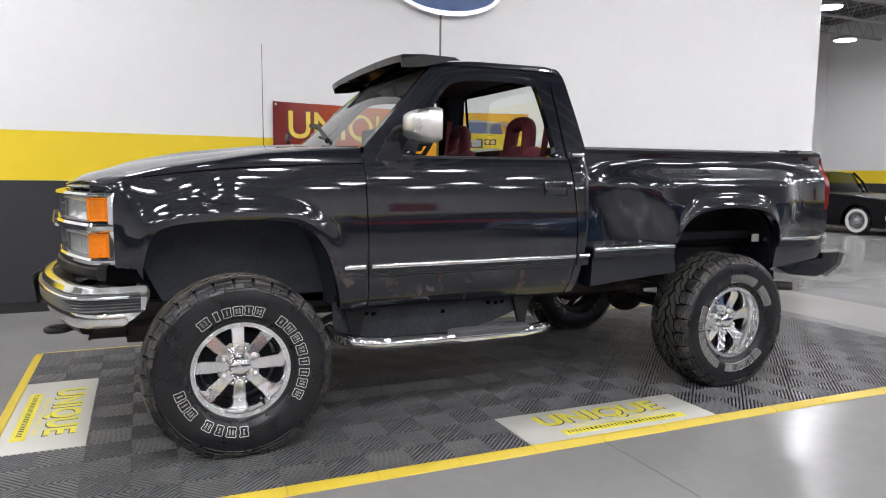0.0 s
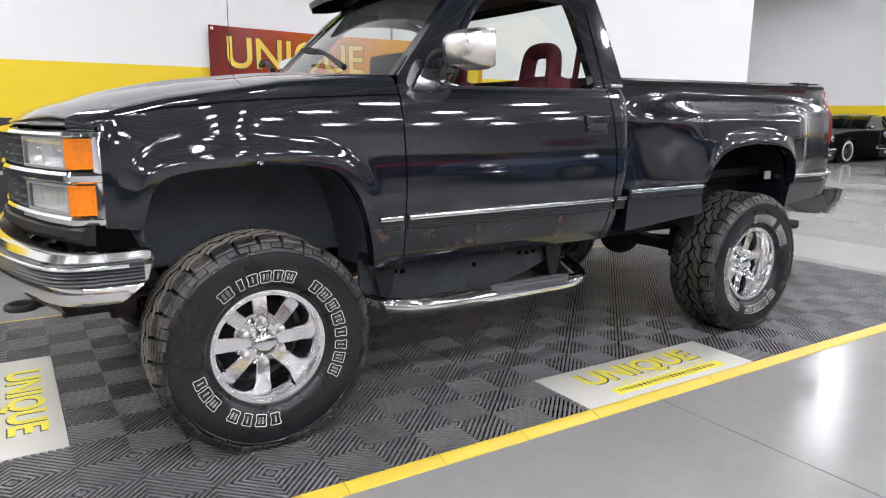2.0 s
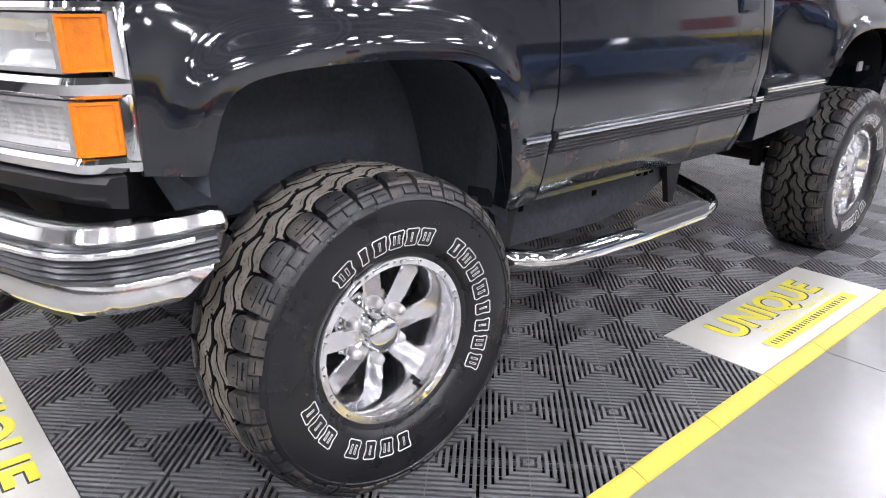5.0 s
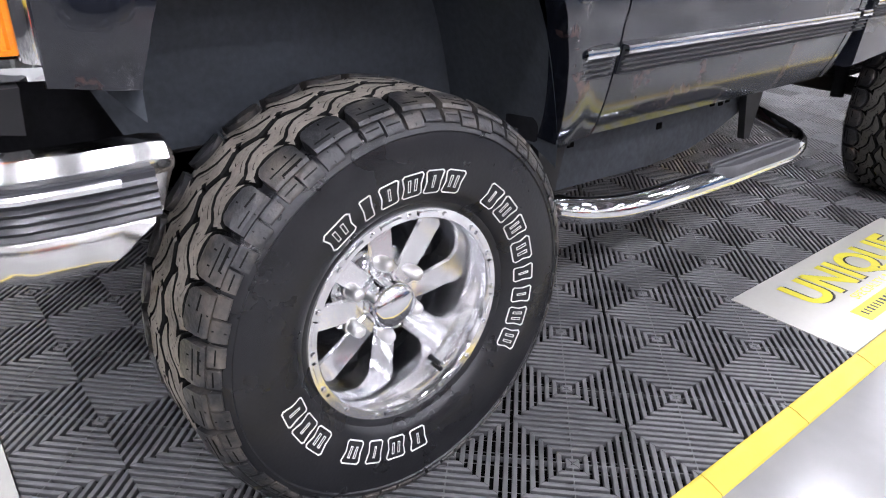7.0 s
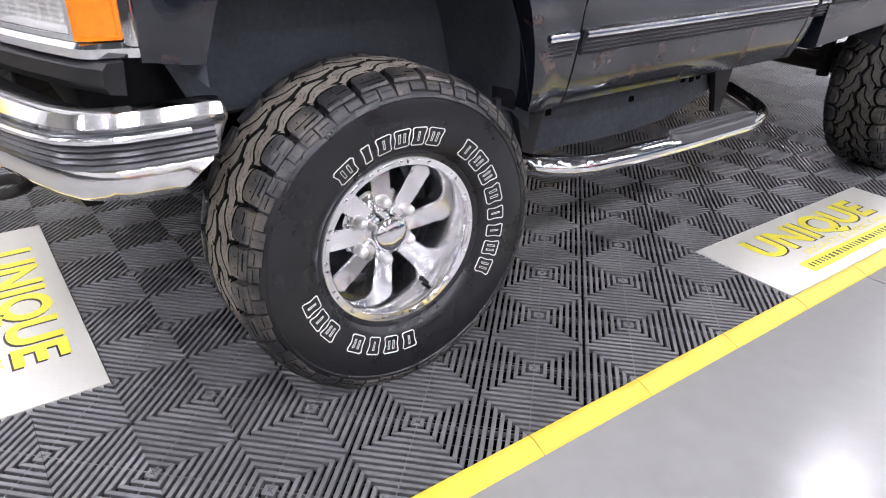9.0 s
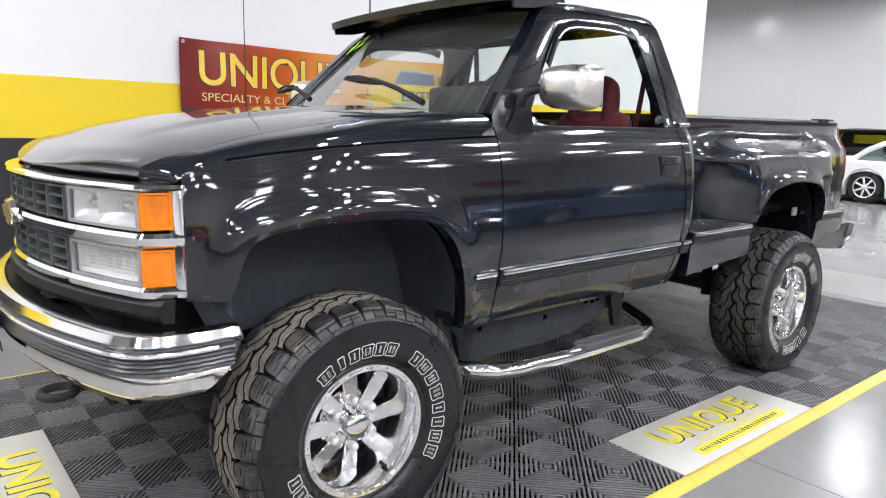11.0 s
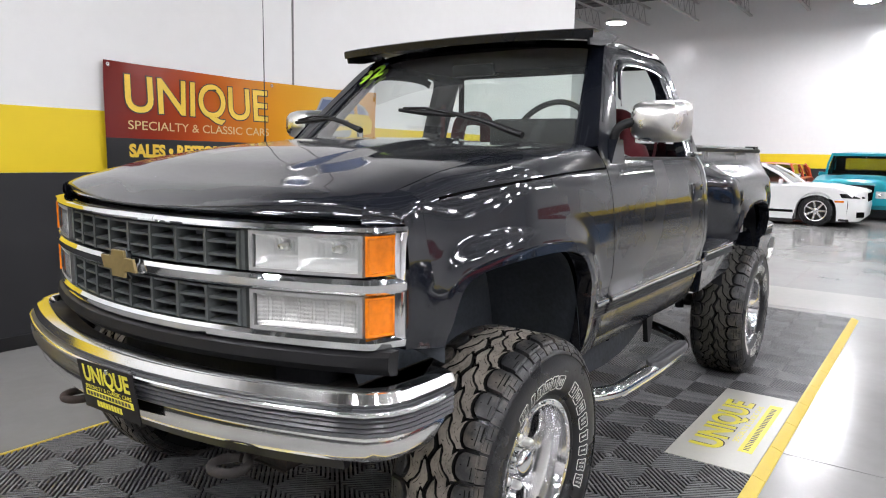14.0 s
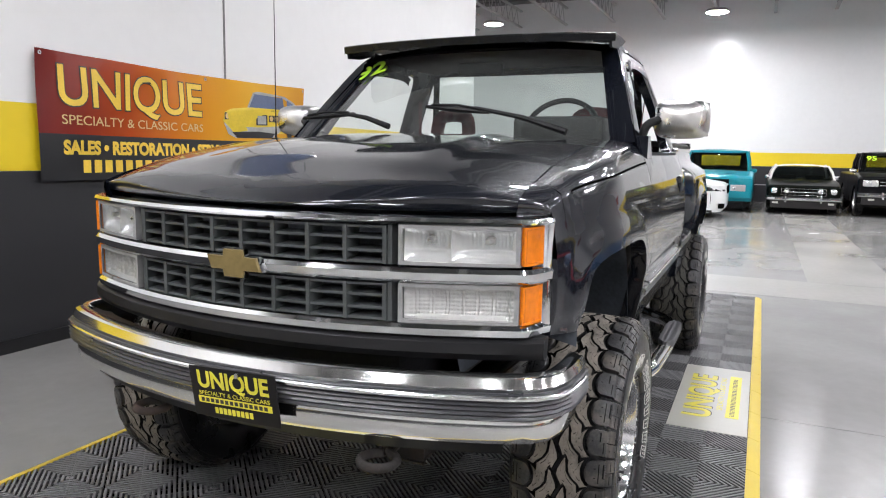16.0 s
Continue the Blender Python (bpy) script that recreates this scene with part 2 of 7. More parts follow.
# ---------------------------------------------------------------- mesh helpers
def lerp(table, v):
    if v <= table[0][0]:
        return table[0][1]
    for (a, p), (b, q) in zip(table, table[1:]):
        if v <= b:
            return p + (q - p) * (v - a) / (b - a)
    return table[-1][1]


def smooth(v):
    v = min(1.0, max(0.0, v))
    return v * v * (3 - 2 * v)


def span(a, b, n):
    return [a + (b - a) * i / (n - 1) for i in range(n)]


def finish(name, bm, mtl, angle=38):
    bmesh.ops.remove_doubles(bm, verts=bm.verts, dist=1e-5)
    bmesh.ops.recalc_face_normals(bm, faces=bm.faces)
    me = bpy.data.meshes.new(name)
    bm.to_mesh(me)
    bm.free()
    for m in mtl if isinstance(mtl, (list, tuple)) else [mtl]:
        me.materials.append(m)
    me.polygons.foreach_set("use_smooth", [True] * len(me.polygons))
    me.set_sharp_from_angle(angle=radians(angle))
    return me


def part(name, bm, mtl, parent, label="", angle=38, at=None):
    """Link a bmesh as one mesh object under a thing or a part."""
    ob = new(name, finish(name, bm, mtl, angle))
    ob.parent = parent
    if at is not None:
        ob.matrix_basis = at
    if label:
        ob["label"] = label
    return ob


def thing(name, label, category, at=None, group="", kind=""):
    ob = new(name)
    ob.empty_display_size = 0.1
    if at is not None:
        ob.matrix_basis = at
    return tagged(ob, label, category, group, kind)


def grid(bm, rows, closed=False, cap=False):
    """Faces between rows of points."""
    vs = [[bm.verts.new(p) for p in r] for r in rows]
    n = len(rows[0])
    for a, b in zip(vs, vs[1:]):
        for i in range(n if closed else n - 1):
            j = (i + 1) % n
            try:
                bm.faces.new((a[i], a[j], b[j], b[i]))
            except ValueError:
                pass
    if cap:
        for r in (vs[0], vs[-1]):
            try:
                bm.faces.new(r)
            except ValueError:
                pass
    return vs


def box(bm, x0, x1, y0, y1, z0, z1, bevel=0.0, m=None):
    b = bmesh.new()
    bmesh.ops.create_cube(b, size=1)
    for v in b.verts:
        v.co = Vector(((x0 + x1) / 2 + v.co.x * (x1 - x0), (y0 + y1) / 2 + v.co.y * (y1 - y0), (z0 + z1) / 2 + v.co.z * (z1 - z0)))
    if bevel:
        bmesh.ops.bevel(b, geom=b.edges[:], offset=bevel, segments=2, affect="EDGES", profile=0.6)
    if m is not None:
        bmesh.ops.transform(b, matrix=m, verts=b.verts)
    put(bm, b)


def put(bm, other):
    me = bpy.data.meshes.new("t")
    other.to_mesh(me)
    other.free()
    bm.from_mesh(me)
    bpy.data.meshes.remove(me)


def boxed(x0, x1, y0, y1, z0, z1, bevel=0.0, m=None):
    bm = bmesh.new()
    box(bm, x0, x1, y0, y1, z0, z1, bevel, m)
    return bm


def revolve(bm, prof, n=48, closed=False, y=0.0, a0=0.0, a1=2 * math.pi, m=None):
    """Turn a profile of (radius, y) about the y axis."""
    full = abs(a1 - a0 - 2 * math.pi) < 1e-6
    rows = []
    for i in range(n if full else n + 1):
        a = a0 + (a1 - a0) * i / n
        rows.append([Vector((r * math.cos(a), yy + y, r * math.sin(a))) for r, yy in prof])
    if full:
        rows.append(rows[0])
    if m is not None:
        rows = [[m @ p for p in r] for r in rows]
    grid(bm, rows, closed)


def tube(bm, path, r, n=12, cap=True):
    path = [Vector(p) for p in path]
    rows, up = [], None
    for i, p in enumerate(path):
        d = (path[min(i + 1, len(path) - 1)] - path[max(i - 1, 0)]).normalized()
        if up is None:
            up = Vector((0, 0, 1)) if abs(d.z) < 0.9 else Vector((1, 0, 0))
        s = d.cross(up).normalized()
        up = s.cross(d).normalized()
        rr = r[i] if isinstance(r, (list, tuple)) else r
        rows.append([p + rr * (math.cos(a) * s + math.sin(a) * up) for a in span(0, 2 * math.pi, n + 1)[:-1]])
    grid(bm, rows, True, cap)


def rounded(pts, r=0.05, n=5):
    """A polyline with its inner corners rounded."""
    pts = [Vector(p) for p in pts]
    out = [pts[0]]
    for a, b, c in zip(pts, pts[1:], pts[2:]):
        d0, d1 = (a - b), (c - b)
        k = min(r, d0.length / 2, d1.length / 2)
        p, q = b + d0.normalized() * k, b + d1.normalized() * k
        for i in range(n + 1):
            t = i / n
            out.append(p * (1 - t) ** 2 + b * 2 * t * (1 - t) + q * t * t)
    return out + [pts[-1]]


def prism(bm, outline, y0, y1, axis="y"):
    """A closed outline of (x, z) points drawn out between y0 and y1."""
    a = [Vector((x, y0, z)) for x, z in outline]
    b = [Vector((x, y1, z)) for x, z in outline]
    grid(bm, [a, b], True, True)


def text_mesh(name, body, size, mtl, parent, m, depth=0.001, width=None, offset=0.0, align="CENTER", label=""):
    """A word cut as a thin plate."""
    cu = bpy.data.curves.new(name, "FONT")
    cu.body, cu.size, cu.extrude, cu.align_x, cu.align_y, cu.offset = body, size, depth, align, "CENTER", offset
    cu.resolution_u = 5
    ob = new(name, cu)
    bpy.context.view_layer.update()
    dg = bpy.context.evaluated_depsgraph_get()
    me = bpy.data.meshes.new_from_object(ob.evaluated_get(dg))
    bpy.data.objects.remove(ob)
    bpy.data.curves.remove(cu)
    if width:
        xs = [v.co.x for v in me.vertices]
        k = width / (max(xs) - min(xs))
        for v in me.vertices:
            v.co.x *= k
    me.materials.clear()
    me.materials.append(mtl)
    ob = new(name, me)
    ob.parent = parent
    ob.matrix_basis = m
    if label:
        ob["label"] = label
    return ob

# ---------------------------------------------------------------- the hall
WALL_Y, WALL_X, FAR_X, TOP = 4.63, 7.58, 22.3, 7.1
WEST, SOUTH, NORTH = -13.2, -19.0, 16.0


def wall_part(name, x0, x1, y0, y1, label, paint):
    """A wall whose coats of paint lie one above the other."""
    body = boxed(x0, x1, y0, y1, 0, TOP)
    ob = part(name, body, paint, None)
    return tagged(ob, label, "wall", kind="structure")


def stripe(name, x0, x1, y0, y1, z0, z1, mtl, label):
    return tagged(part(name, boxed(x0, x1, y0, y1, z0, z1), mtl, None), label, "wall stripe", kind="structure")


# near wall with its end, return and coats
wall_part("wall_near", WEST, WALL_X, WALL_Y, WALL_Y + 0.3, "white painted concrete wall with yellow and black bands", WHITEWALL)
stripe("trim", WEST, WALL_X + 0.003, WALL_Y - 0.003, WALL_Y + 0.1, 1.24, 1.70, YELLOWWALL, "yellow painted band along the white wall")
stripe("trim", WEST, WALL_X + 0.003, WALL_Y - 0.003, WALL_Y + 0.1, 0.0, 1.238, BLACKWALL, "charcoal painted lower part of the wall")
stripe("baseboard", WEST, WALL_X, WALL_Y - 0.016, WALL_Y - 0.003, 0.0, 0.095, BASEBOARD, "black vinyl baseboard along the charcoal wall")
for sx in (-4.65, 1.465):
    bm = bmesh.new()
    box(bm, sx - 0.011, sx + 0.011, WALL_Y - 0.005, WALL_Y - 0.001, 1.705, TOP)
    tagged(part("trim", bm, JOINT, None), "grey filled joint between wall panels", "wall joint", kind="structure")
# outer walls
for nm, x0, x1, y0, y1 in (("wall_far", FAR_X, FAR_X + 0.3, SOUTH, NORTH), ("wall_west", WEST - 0.3, WEST, SOUTH, WALL_Y),
                           ("wall_south", WEST, FAR_X, SOUTH - 0.3, SOUTH), ("wall_north", WALL_X, FAR_X, NORTH, NORTH + 0.3),
                           ("wall_return", WALL_X - 0.3, WALL_X, WALL_Y + 0.3, NORTH)):
    wall_part(nm, x0, x1, y0, y1, "pale grey painted wall of the hall", GLOSSWALL if nm == "wall_far" else GREYWALL)
stripe("trim", FAR_X - 0.004, FAR_X + 0.1, SOUTH, NORTH, 1.22, 1.675, YELLOWWALL, "yellow painted band along the far wall")
stripe("trim", FAR_X - 0.004, FAR_X + 0.1, SOUTH, NORTH, 0.0, 1.218, BLACKWALL, "charcoal painted lower part of the far wall")
stripe("trim", FAR_X - 0.03, FAR_X - 0.005, SOUTH, NORTH, 0.58, 0.61, STEELWHITE, "thin pale rail along the far wall")
stripe("trim", WEST, FAR_X, SOUTH - 0.1, SOUTH + 0.004, 1.24, 1.70, YELLOWWALL, "yellow painted band along the wall")
stripe("trim", WEST, FAR_X, SOUTH - 0.1, SOUTH + 0.004, 0.0, 1.238, BLACKWALL, "charcoal painted lower part of the wall")
# unseen dark band, added to darken the reflection in the front wing
stripe("trim", WEST - 0.1, WEST + 0.004, SOUTH, WALL_Y - 0.02, 0.0, 1.70, BLACKWALL, "charcoal painted lower part of the wall")

# floor: slabs with recessed saw-cut joints over one sheet
floor = tagged(part("floor", boxed(WEST, FAR_X, SOUTH, NORTH, -0.3, -0.006), JOINT, None), "polished grey concrete floor with saw-cut joints", "floor", kind="structure")
xs = [WEST, -8.74, -4.17, 0.40, 4.97, 9.54, 14.11, 18.68, FAR_X]
ys = [SOUTH, -17.6, -13.0, -8.4, -3.8, 0.8, 5.4, 10.0, NORTH]
for x0, x1 in zip(xs, xs[1:]):
    for y0, y1 in zip(ys, ys[1:]):
        part("slab", boxed(x0 + 0.003, x1 - 0.003, y0 + 0.0015, y1 - 0.0015, -0.2, 0), CONCRETE, floor)

# paler strips where the slab was cut and filled
for x0, x1, y0, y1 in ((5.42, 17.2, -1.52, -0.55), (4.25, 5.40, -1.52, 9.9)):
    part("slab", boxed(x0, x1, y0, y1, -0.02, 0.0012), CONCRETE_PALE, floor, "paler filled strip in the concrete")

# ceiling deck with ribs, joists and trusses in one mesh
bm = bmesh.new()
box(bm, WEST, FAR_X, SOUTH, NORTH, TOP, TOP + 0.1)
for i in range(70):
    x = WEST + 0.25 + i * 0.5
    box(bm, x, x + 0.12, SOUTH, NORTH, TOP - 0.045, TOP)
tagged(part("ceiling", bm, DECK, None), "grey ribbed steel roof deck", "ceiling", kind="structure")


def joist(y, x0, x1):
    bm = bmesh.new()
    for z in (6.22, 6.80):
        box(bm, x0, x1, y - 0.05, y + 0.05, z, z + 0.05)
    n = int((x1 - x0) / 0.6)
    for i in range(n):
        a = x0 + i * 0.6
        tube(bm, [(a, y, 6.25), (a + 0.3, y, 6.82), (a + 0.6, y, 6.25)], 0.014, 5, False)
    ob = part("roof_joist", bm, STEELWHITE, None)
    return tagged(ob, "white open-web steel joist under the roof deck", "joist", "roof joists", "structure")


for y in [-17.5 + 1.75 * i for i in range(19)]:
    joist(y, (WALL_X if y > WALL_Y else WEST), FAR_X)


def girder(x, y0, y1):
    bm = bmesh.new()
    for z in (5.55, 6.45):
        box(bm, x - 0.07, x + 0.07, y0, y1, z, z + 0.09)
    n = int((y1 - y0) / 1.2)
    for i in range(n):
        a = y0 + i * 1.2
        tube(bm, [(x, a, 5.6), (x, a + 0.6, 6.5), (x, a + 1.2, 5.6)], 0.03, 6, False)
    return tagged(part("roof_girder", bm, STEELWHITE, None), "white steel truss girder", "girder", "roof girders", "structure")


girder(12.2, 4.9, NORTH)
girder(12.2, SOUTH, 3.4)
girder(2.0, SOUTH, -1.0)


def disc(r, z0, z1):
    """A round flat housing."""
    bm = bmesh.new()
    revolve(bm, [(0, -z0), (r * 0.97, -z0), (r, -z0 - 0.006), (r * 0.9, -z1), (0, -z1)], 32, m=pose(0, 0, 0, -90, 0, 0))
    return bm


def ceiling_light(x, y, z, turned=False, panel=None):
    ob = thing("ceiling_light", "white suspended high-bay light with a bright panel", "ceiling light", pose(x, y, z, 0, 0, 90 if turned else 0), "ceiling lights")
    part("housing", disc(0.33, 0.012, 0.10), STEELWHITE, ob)
    part("diffuser", disc(0.30, 0.0, 0.012), panel or LIGHT, ob, "bright white panel")
    for cx in (-0.25, 0.25):
        bm = bmesh.new()
        tube(bm, [(cx, 0, 0.08), (cx, 0, TOP - z)], 0.006, 5)
        part("hanger", bm, STEELWHITE, ob)
    return ob


ceiling_light(18.9, 1.57, 5.70, panel=LIGHT_SPOT)
far_light = ceiling_light(14.3, 1.57, 5.70, panel=LIGHT_FAR)
first_light = ceiling_light(-9.0, -2.4, 5.70)
far_spots = [(18.6, 8.47, 5.70), (14.55, 10.0, 5.70), (18.8, 12.7, 5.70), (9.7, 1.57, 5.70), (18.9, -5.4, 5.70), (13.6, 6.0, 5.70), (10.0, 10.0, 5.70), (13.6, -1.2, 5.70), (18.9, -9.5, 5.70), (15.0, -5.4, 5.70), (15.0, -9.5, 5.70), (13.6, 3.8, 5.70), (10.0, 6.0, 5.70)]
for p in far_spots:
    copy_thing(far_light, pose(*p))
spots = [(-9.0 + 3.0 * i, y, 5.70) for i in range(8) for y in (-2.4, -5.6, -8.8, -12.0, -15.2) if not (i in (4, 6) and y > -3)]
# the last three, off the grid, are added to brighten wall and floor westward
spots += [(-9.0 + 3.0 * i, 1.4, 5.70) for i in (0, 1, 4, 5)] + [(-5.2, 3.2, 5.70), (-7.5, 2.3, 5.70), (-3.2, 3.5, 5.70)]
for p in spots[1:]:
    copy_thing(first_light, pose(*p))

# ---------------------------------------------------------------- the tiled display mat
MX0, MX1, MY1, PITCH, MZ = -2.4, 4.0, 2.8, 0.4, 0.02
tile_mat = thing("floor_mat", "charcoal interlocking ribbed plastic tiles with yellow edging on the concrete", "floor mat", pose(0, 0, 0))


def tile_mesh():
    """Slanting ribs in four cells, which meet as rings about the tile's middle, over a bed blackened as shade."""
    bm = bmesh.new()
    n, rib, h, reach = 14, 0.0112, 0.017, 0.4 / math.sqrt(2)
    lo, hi = MZ - h, MZ
    k = math.sqrt(0.5)
    for sx, sy in ((1, 1), (-1, 1), (-1, -1), (1, -1)):
        def at(d, e, z):
            # d along the cell's diagonal from the tile's middle, e across it
            return (0.2 + (d * sx - e * sy) * k, 0.2 + (d * sy + e * sx) * k, z)

        def half(d):
            return max(0.0, min(d, reach - d) - 0.0008)
        for i in range(n):
            d = (i + 0.5) * reach / n
            a, b = d - rib / 2, d + rib / 2
            ha, hb = half(a), half(b)
            c = rib * 0.12
            hc, hd = half(a + c), half(b - c)
            top = [bm.verts.new(at(*q, hi)) for q in ((a + c, -hc), (a + c, hc), (b - c, hd), (b - c, -hd))]
            mid = [bm.verts.new(at(*q, hi - 0.0016)) for q in ((a, -ha), (a, ha), (b, hb), (b, -hb))]
            low = [bm.verts.new(at(*q, lo)) for q in ((a, -ha), (a, ha), (b, hb), (b, -hb))]
            bm.faces.new(top)
            for q in range(4):
                bm.faces.new((top[q], top[(q + 1) % 4], mid[(q + 1) % 4], mid[q]))
                bm.faces.new((mid[q], mid[(q + 1) % 4], low[(q + 1) % 4], low[q]))
        # thin web along the diagonal
        top = [bm.verts.new(at(*q, hi - 0.0012)) for q in ((0, -0.0012), (reach, -0.0012), (reach, 0.0012), (0, 0.0012))]
        low = [bm.verts.new(at(*q, lo)) for q in ((0, -0.0012), (reach, -0.0012), (reach, 0.0012), (0, 0.0012))]
        bm.faces.new(top)
        for q in (0, 2):
            bm.faces.new((top[q], top[q + 1], low[q + 1], low[q]))
        # low cross webs between the ribs
        for e in (-0.10, -0.06, -0.02, 0.02, 0.06, 0.10):
            d0, d1 = abs(e) + 0.004, reach - abs(e) - 0.004
            if d1 - d0 > 0.02:
                bm.faces.new([bm.verts.new(at(d, q, hi - 0.009)) for d, q in ((d0, e - 0.0015), (d1, e - 0.0015), (d1, e + 0.0015), (d0, e + 0.0015))])
    box(bm, 0.0008, 0.3992, 0.0008, 0.3992, 0.002, lo + 0.0005)
    me = finish("tile", bm, [TILE, GAPSHADE, TILESIDE], 30)
    # shade between the ribs is painted in: black bed, darker sides
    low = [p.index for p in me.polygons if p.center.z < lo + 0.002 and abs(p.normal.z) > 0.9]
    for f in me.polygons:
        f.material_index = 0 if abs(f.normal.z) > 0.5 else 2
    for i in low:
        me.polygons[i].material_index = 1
    return me


full = tile_mesh()
panel_a, panel_b = (0.0, 1.2, 0.0, 0.4), (-2.4, -2.0, 0.8, 2.0)
for i in range(16):
    for j in range(7):
        x, y = MX0 + i * PITCH, j * PITCH
        if any(q[0] - 0.01 < x + 0.1 < q[1] and q[2] - 0.01 < y + 0.1 < q[3] for q in (panel_a, panel_b)):
            continue
        ob = new("tile", full)
        ob.parent = tile_mat
        ob.location = (x, y, 0)
# yellow ramp edging, piece by piece
bm = bmesh.new()
rows = []
for x in (0.0015, 0.3985):
    rows.append([Vector((x, 0.0, 0.001)), Vector((x, 0.0, 0.0205)), Vector((x, -0.006, 0.0215)), Vector((x, -0.02, 0.019)), Vector((x, -0.056, 0.006)), Vector((x, -0.06, 0.001))])
grid(bm, rows, True, True)
edge = finish("edging", bm, EDGE, 25)


def edging(m):
    ob = new("edging", edge)
    ob.parent = tile_mat
    ob.matrix_basis = m


for i in range(16):
    x = MX0 + i * PITCH
    k = 1.0
    edging(pose(x, 0, 0) @ Matrix.Diagonal((k, 1, 1, 1)))
    edging(pose(x + PITCH * k, MY1, 0, 0, 0, 180) @ Matrix.Diagonal((k, 1, 1, 1)))
for j in range(7):
    edging(pose(MX0, (j + 1) * PITCH, 0, 0, 0, -90))
for sx, sy, r in ((MX0, 0, 0), (MX0, MY1, -90)):
    bm = bmesh.new()
    a = [Vector((0, 0, 0.0205)), Vector((0, -0.056, 0.006)), Vector((-0.05, -0.05, 0.005)), Vector((-0.056, 0, 0.006))]
    grid(bm, [a, [Vector((p.x, p.y, 0.001)) for p in a]], True, True)
    part("edge_corner", bm, EDGE, tile_mat, at=pose(sx, sy, 0, 0, 0, r))


def floor_sign(m):
    """A white printed panel, three tiles long; its word runs along x, its foot towards -y."""
    ob = thing("floor_sign", "white printed sign panel with yellow lettering let into the mat", "sign", m, "signs in the mat")
    part("panel", boxed(0.003, 1.197, 0.003, 0.397, 0.001, 0.0205, 0.0015), PANEL, ob)
    text_mesh("lettering", "UNIQUE", 0.2, INKBLACK, ob, pose(0.598, 0.252, 0.0206), 0.0004, 0.80, 0.006, label="black shadow of the yellow word")
    text_mesh("lettering", "UNIQUE", 0.2, INKYELLOW, ob, pose(0.590, 0.258, 0.0212), 0.0004, 0.80, 0.006, label="yellow word")
    text_mesh("lettering", "SPECIALTY & CLASSIC CARS", 0.046, INKYELLOW, ob, pose(0.66, 0.15, 0.0208), 0.0003, 0.62)
    part("web_bar", boxed(0.24, 1.03, 0.05, 0.118, 0.0203, 0.0212), INKYELLOW, ob, "yellow bar")
    x = 0.27
    rng = random.Random(4)
    while x < 0.98:
        w = rng.uniform(0.007, 0.016)
        part("bar", boxed(x, x + w, 0.072, 0.098, 0.0212, 0.0216), INKBLACK, ob)
        x += w + 0.014
    return ob


floor_sign(pose(0, 0, 0))
floor_sign(pose(-2.4, 2.0, 0, 0, 0, -90))

# ---------------------------------------------------------------- banner and round sign on the wall
REDBAN = bpy.data.materials.new("printed_banner")
t, b = nodes_of(REDBAN)
co, mp, rp = t.nodes.new("ShaderNodeTexCoord"), t.nodes.new("ShaderNodeSeparateXYZ"), t.nodes.new("ShaderNodeValToRGB")
rg = t.nodes.new("ShaderNodeMapRange")
rg.inputs["From Min"].default_value, rg.inputs["From Max"].default_value = 0, 3.04
t.links.new(co.outputs["Object"], mp.inputs[0])
t.links.new(mp.outputs["X"], rg.inputs["Value"])
t.links.new(rg.outputs[0], rp.inputs[0])
e = rp.color_ramp.elements
e[0].color, e[1].color = (0.15, 0.016, 0.016, 1), (0.60, 0.27, 0.03, 1)
for p, c in ((0.12, (0.24, 0.026, 0.012, 1)), (0.26, (0.42, 0.065, 0.010, 1)), (0.40, (0.58, 0.16, 0.012, 1)), (0.56, (0.70, 0.30, 0.018, 1)), (0.75, (0.74, 0.40, 0.04, 1))):
    k = e.new(p)
    k.color = c
t.links.new(rp.outputs[0], b.inputs["Base Color"])
b.inputs["Roughness"].default_value = 0.24
b.inputs["Specular IOR Level"].default_value = 0.3
BANBLACK = material("black_banner_print", (0.018, 0.018, 0.02), 0.35, vary=0.1)
BANYELLOW = material("yellow_banner_print", (0.82, 0.55, 0.06), 0.4, vary=0.12, scale=6)
BANLIGHT = material("cream_banner_print", (0.66, 0.46, 0.20), 0.4, vary=0.05)
CARYELLOW = material("yellow_printed_car", (0.72, 0.52, 0.03), 0.4, vary=0.12, scale=9)
CARBLUE = material("blue_grey_print", (0.10, 0.13, 0.22), 0.4, vary=0.2, scale=6)
CARGREY = material("grey_print", (0.35, 0.35, 0.34), 0.4, vary=0.25, scale=12)

BW, BH = 3.05, 0.91
banner = thing("wall_banner", "red to orange vinyl banner with yellow lettering hung on the wall", "banner", pose(-0.437, WALL_Y - 0.028, 1.166))


def sag(x, z):
    return -0.006 - 0.011 * math.sin(x * 2.3 + z * 1.3) - 0.009 * math.sin(x * 6 + 1.2 - 4.5 * z) * (0.3 + z / BH) - 0.004 * math.sin(x * 13 + 7 * z) * (z / BH) ** 2


def cloth(name, x0, x1, z0, z1, mtl, lift, label=""):
    bm = bmesh.new()
    rows = [[Vector((x, sag(x, z) - lift, z - 0.02 * math.sin(math.pi * x / BW) * (z / BH))) for x in span(x0, x1, max(4, int((x1 - x0) * 20)))] for z in span(z0, z1, max(3, int((z1 - z0) * 14)))]
    grid(bm, rows)
    bmesh.ops.solidify(bm, geom=bm.faces[:], thickness=0.0015)
    return part(name, bm, mtl, banner, label)


cloth("field", 0, BW, 0.335, BH, REDBAN, 0.006, "red to orange printed field")
cloth("lower_field", 0, BW, 0, 0.335, BANBLACK, 0.006, "black lower field")


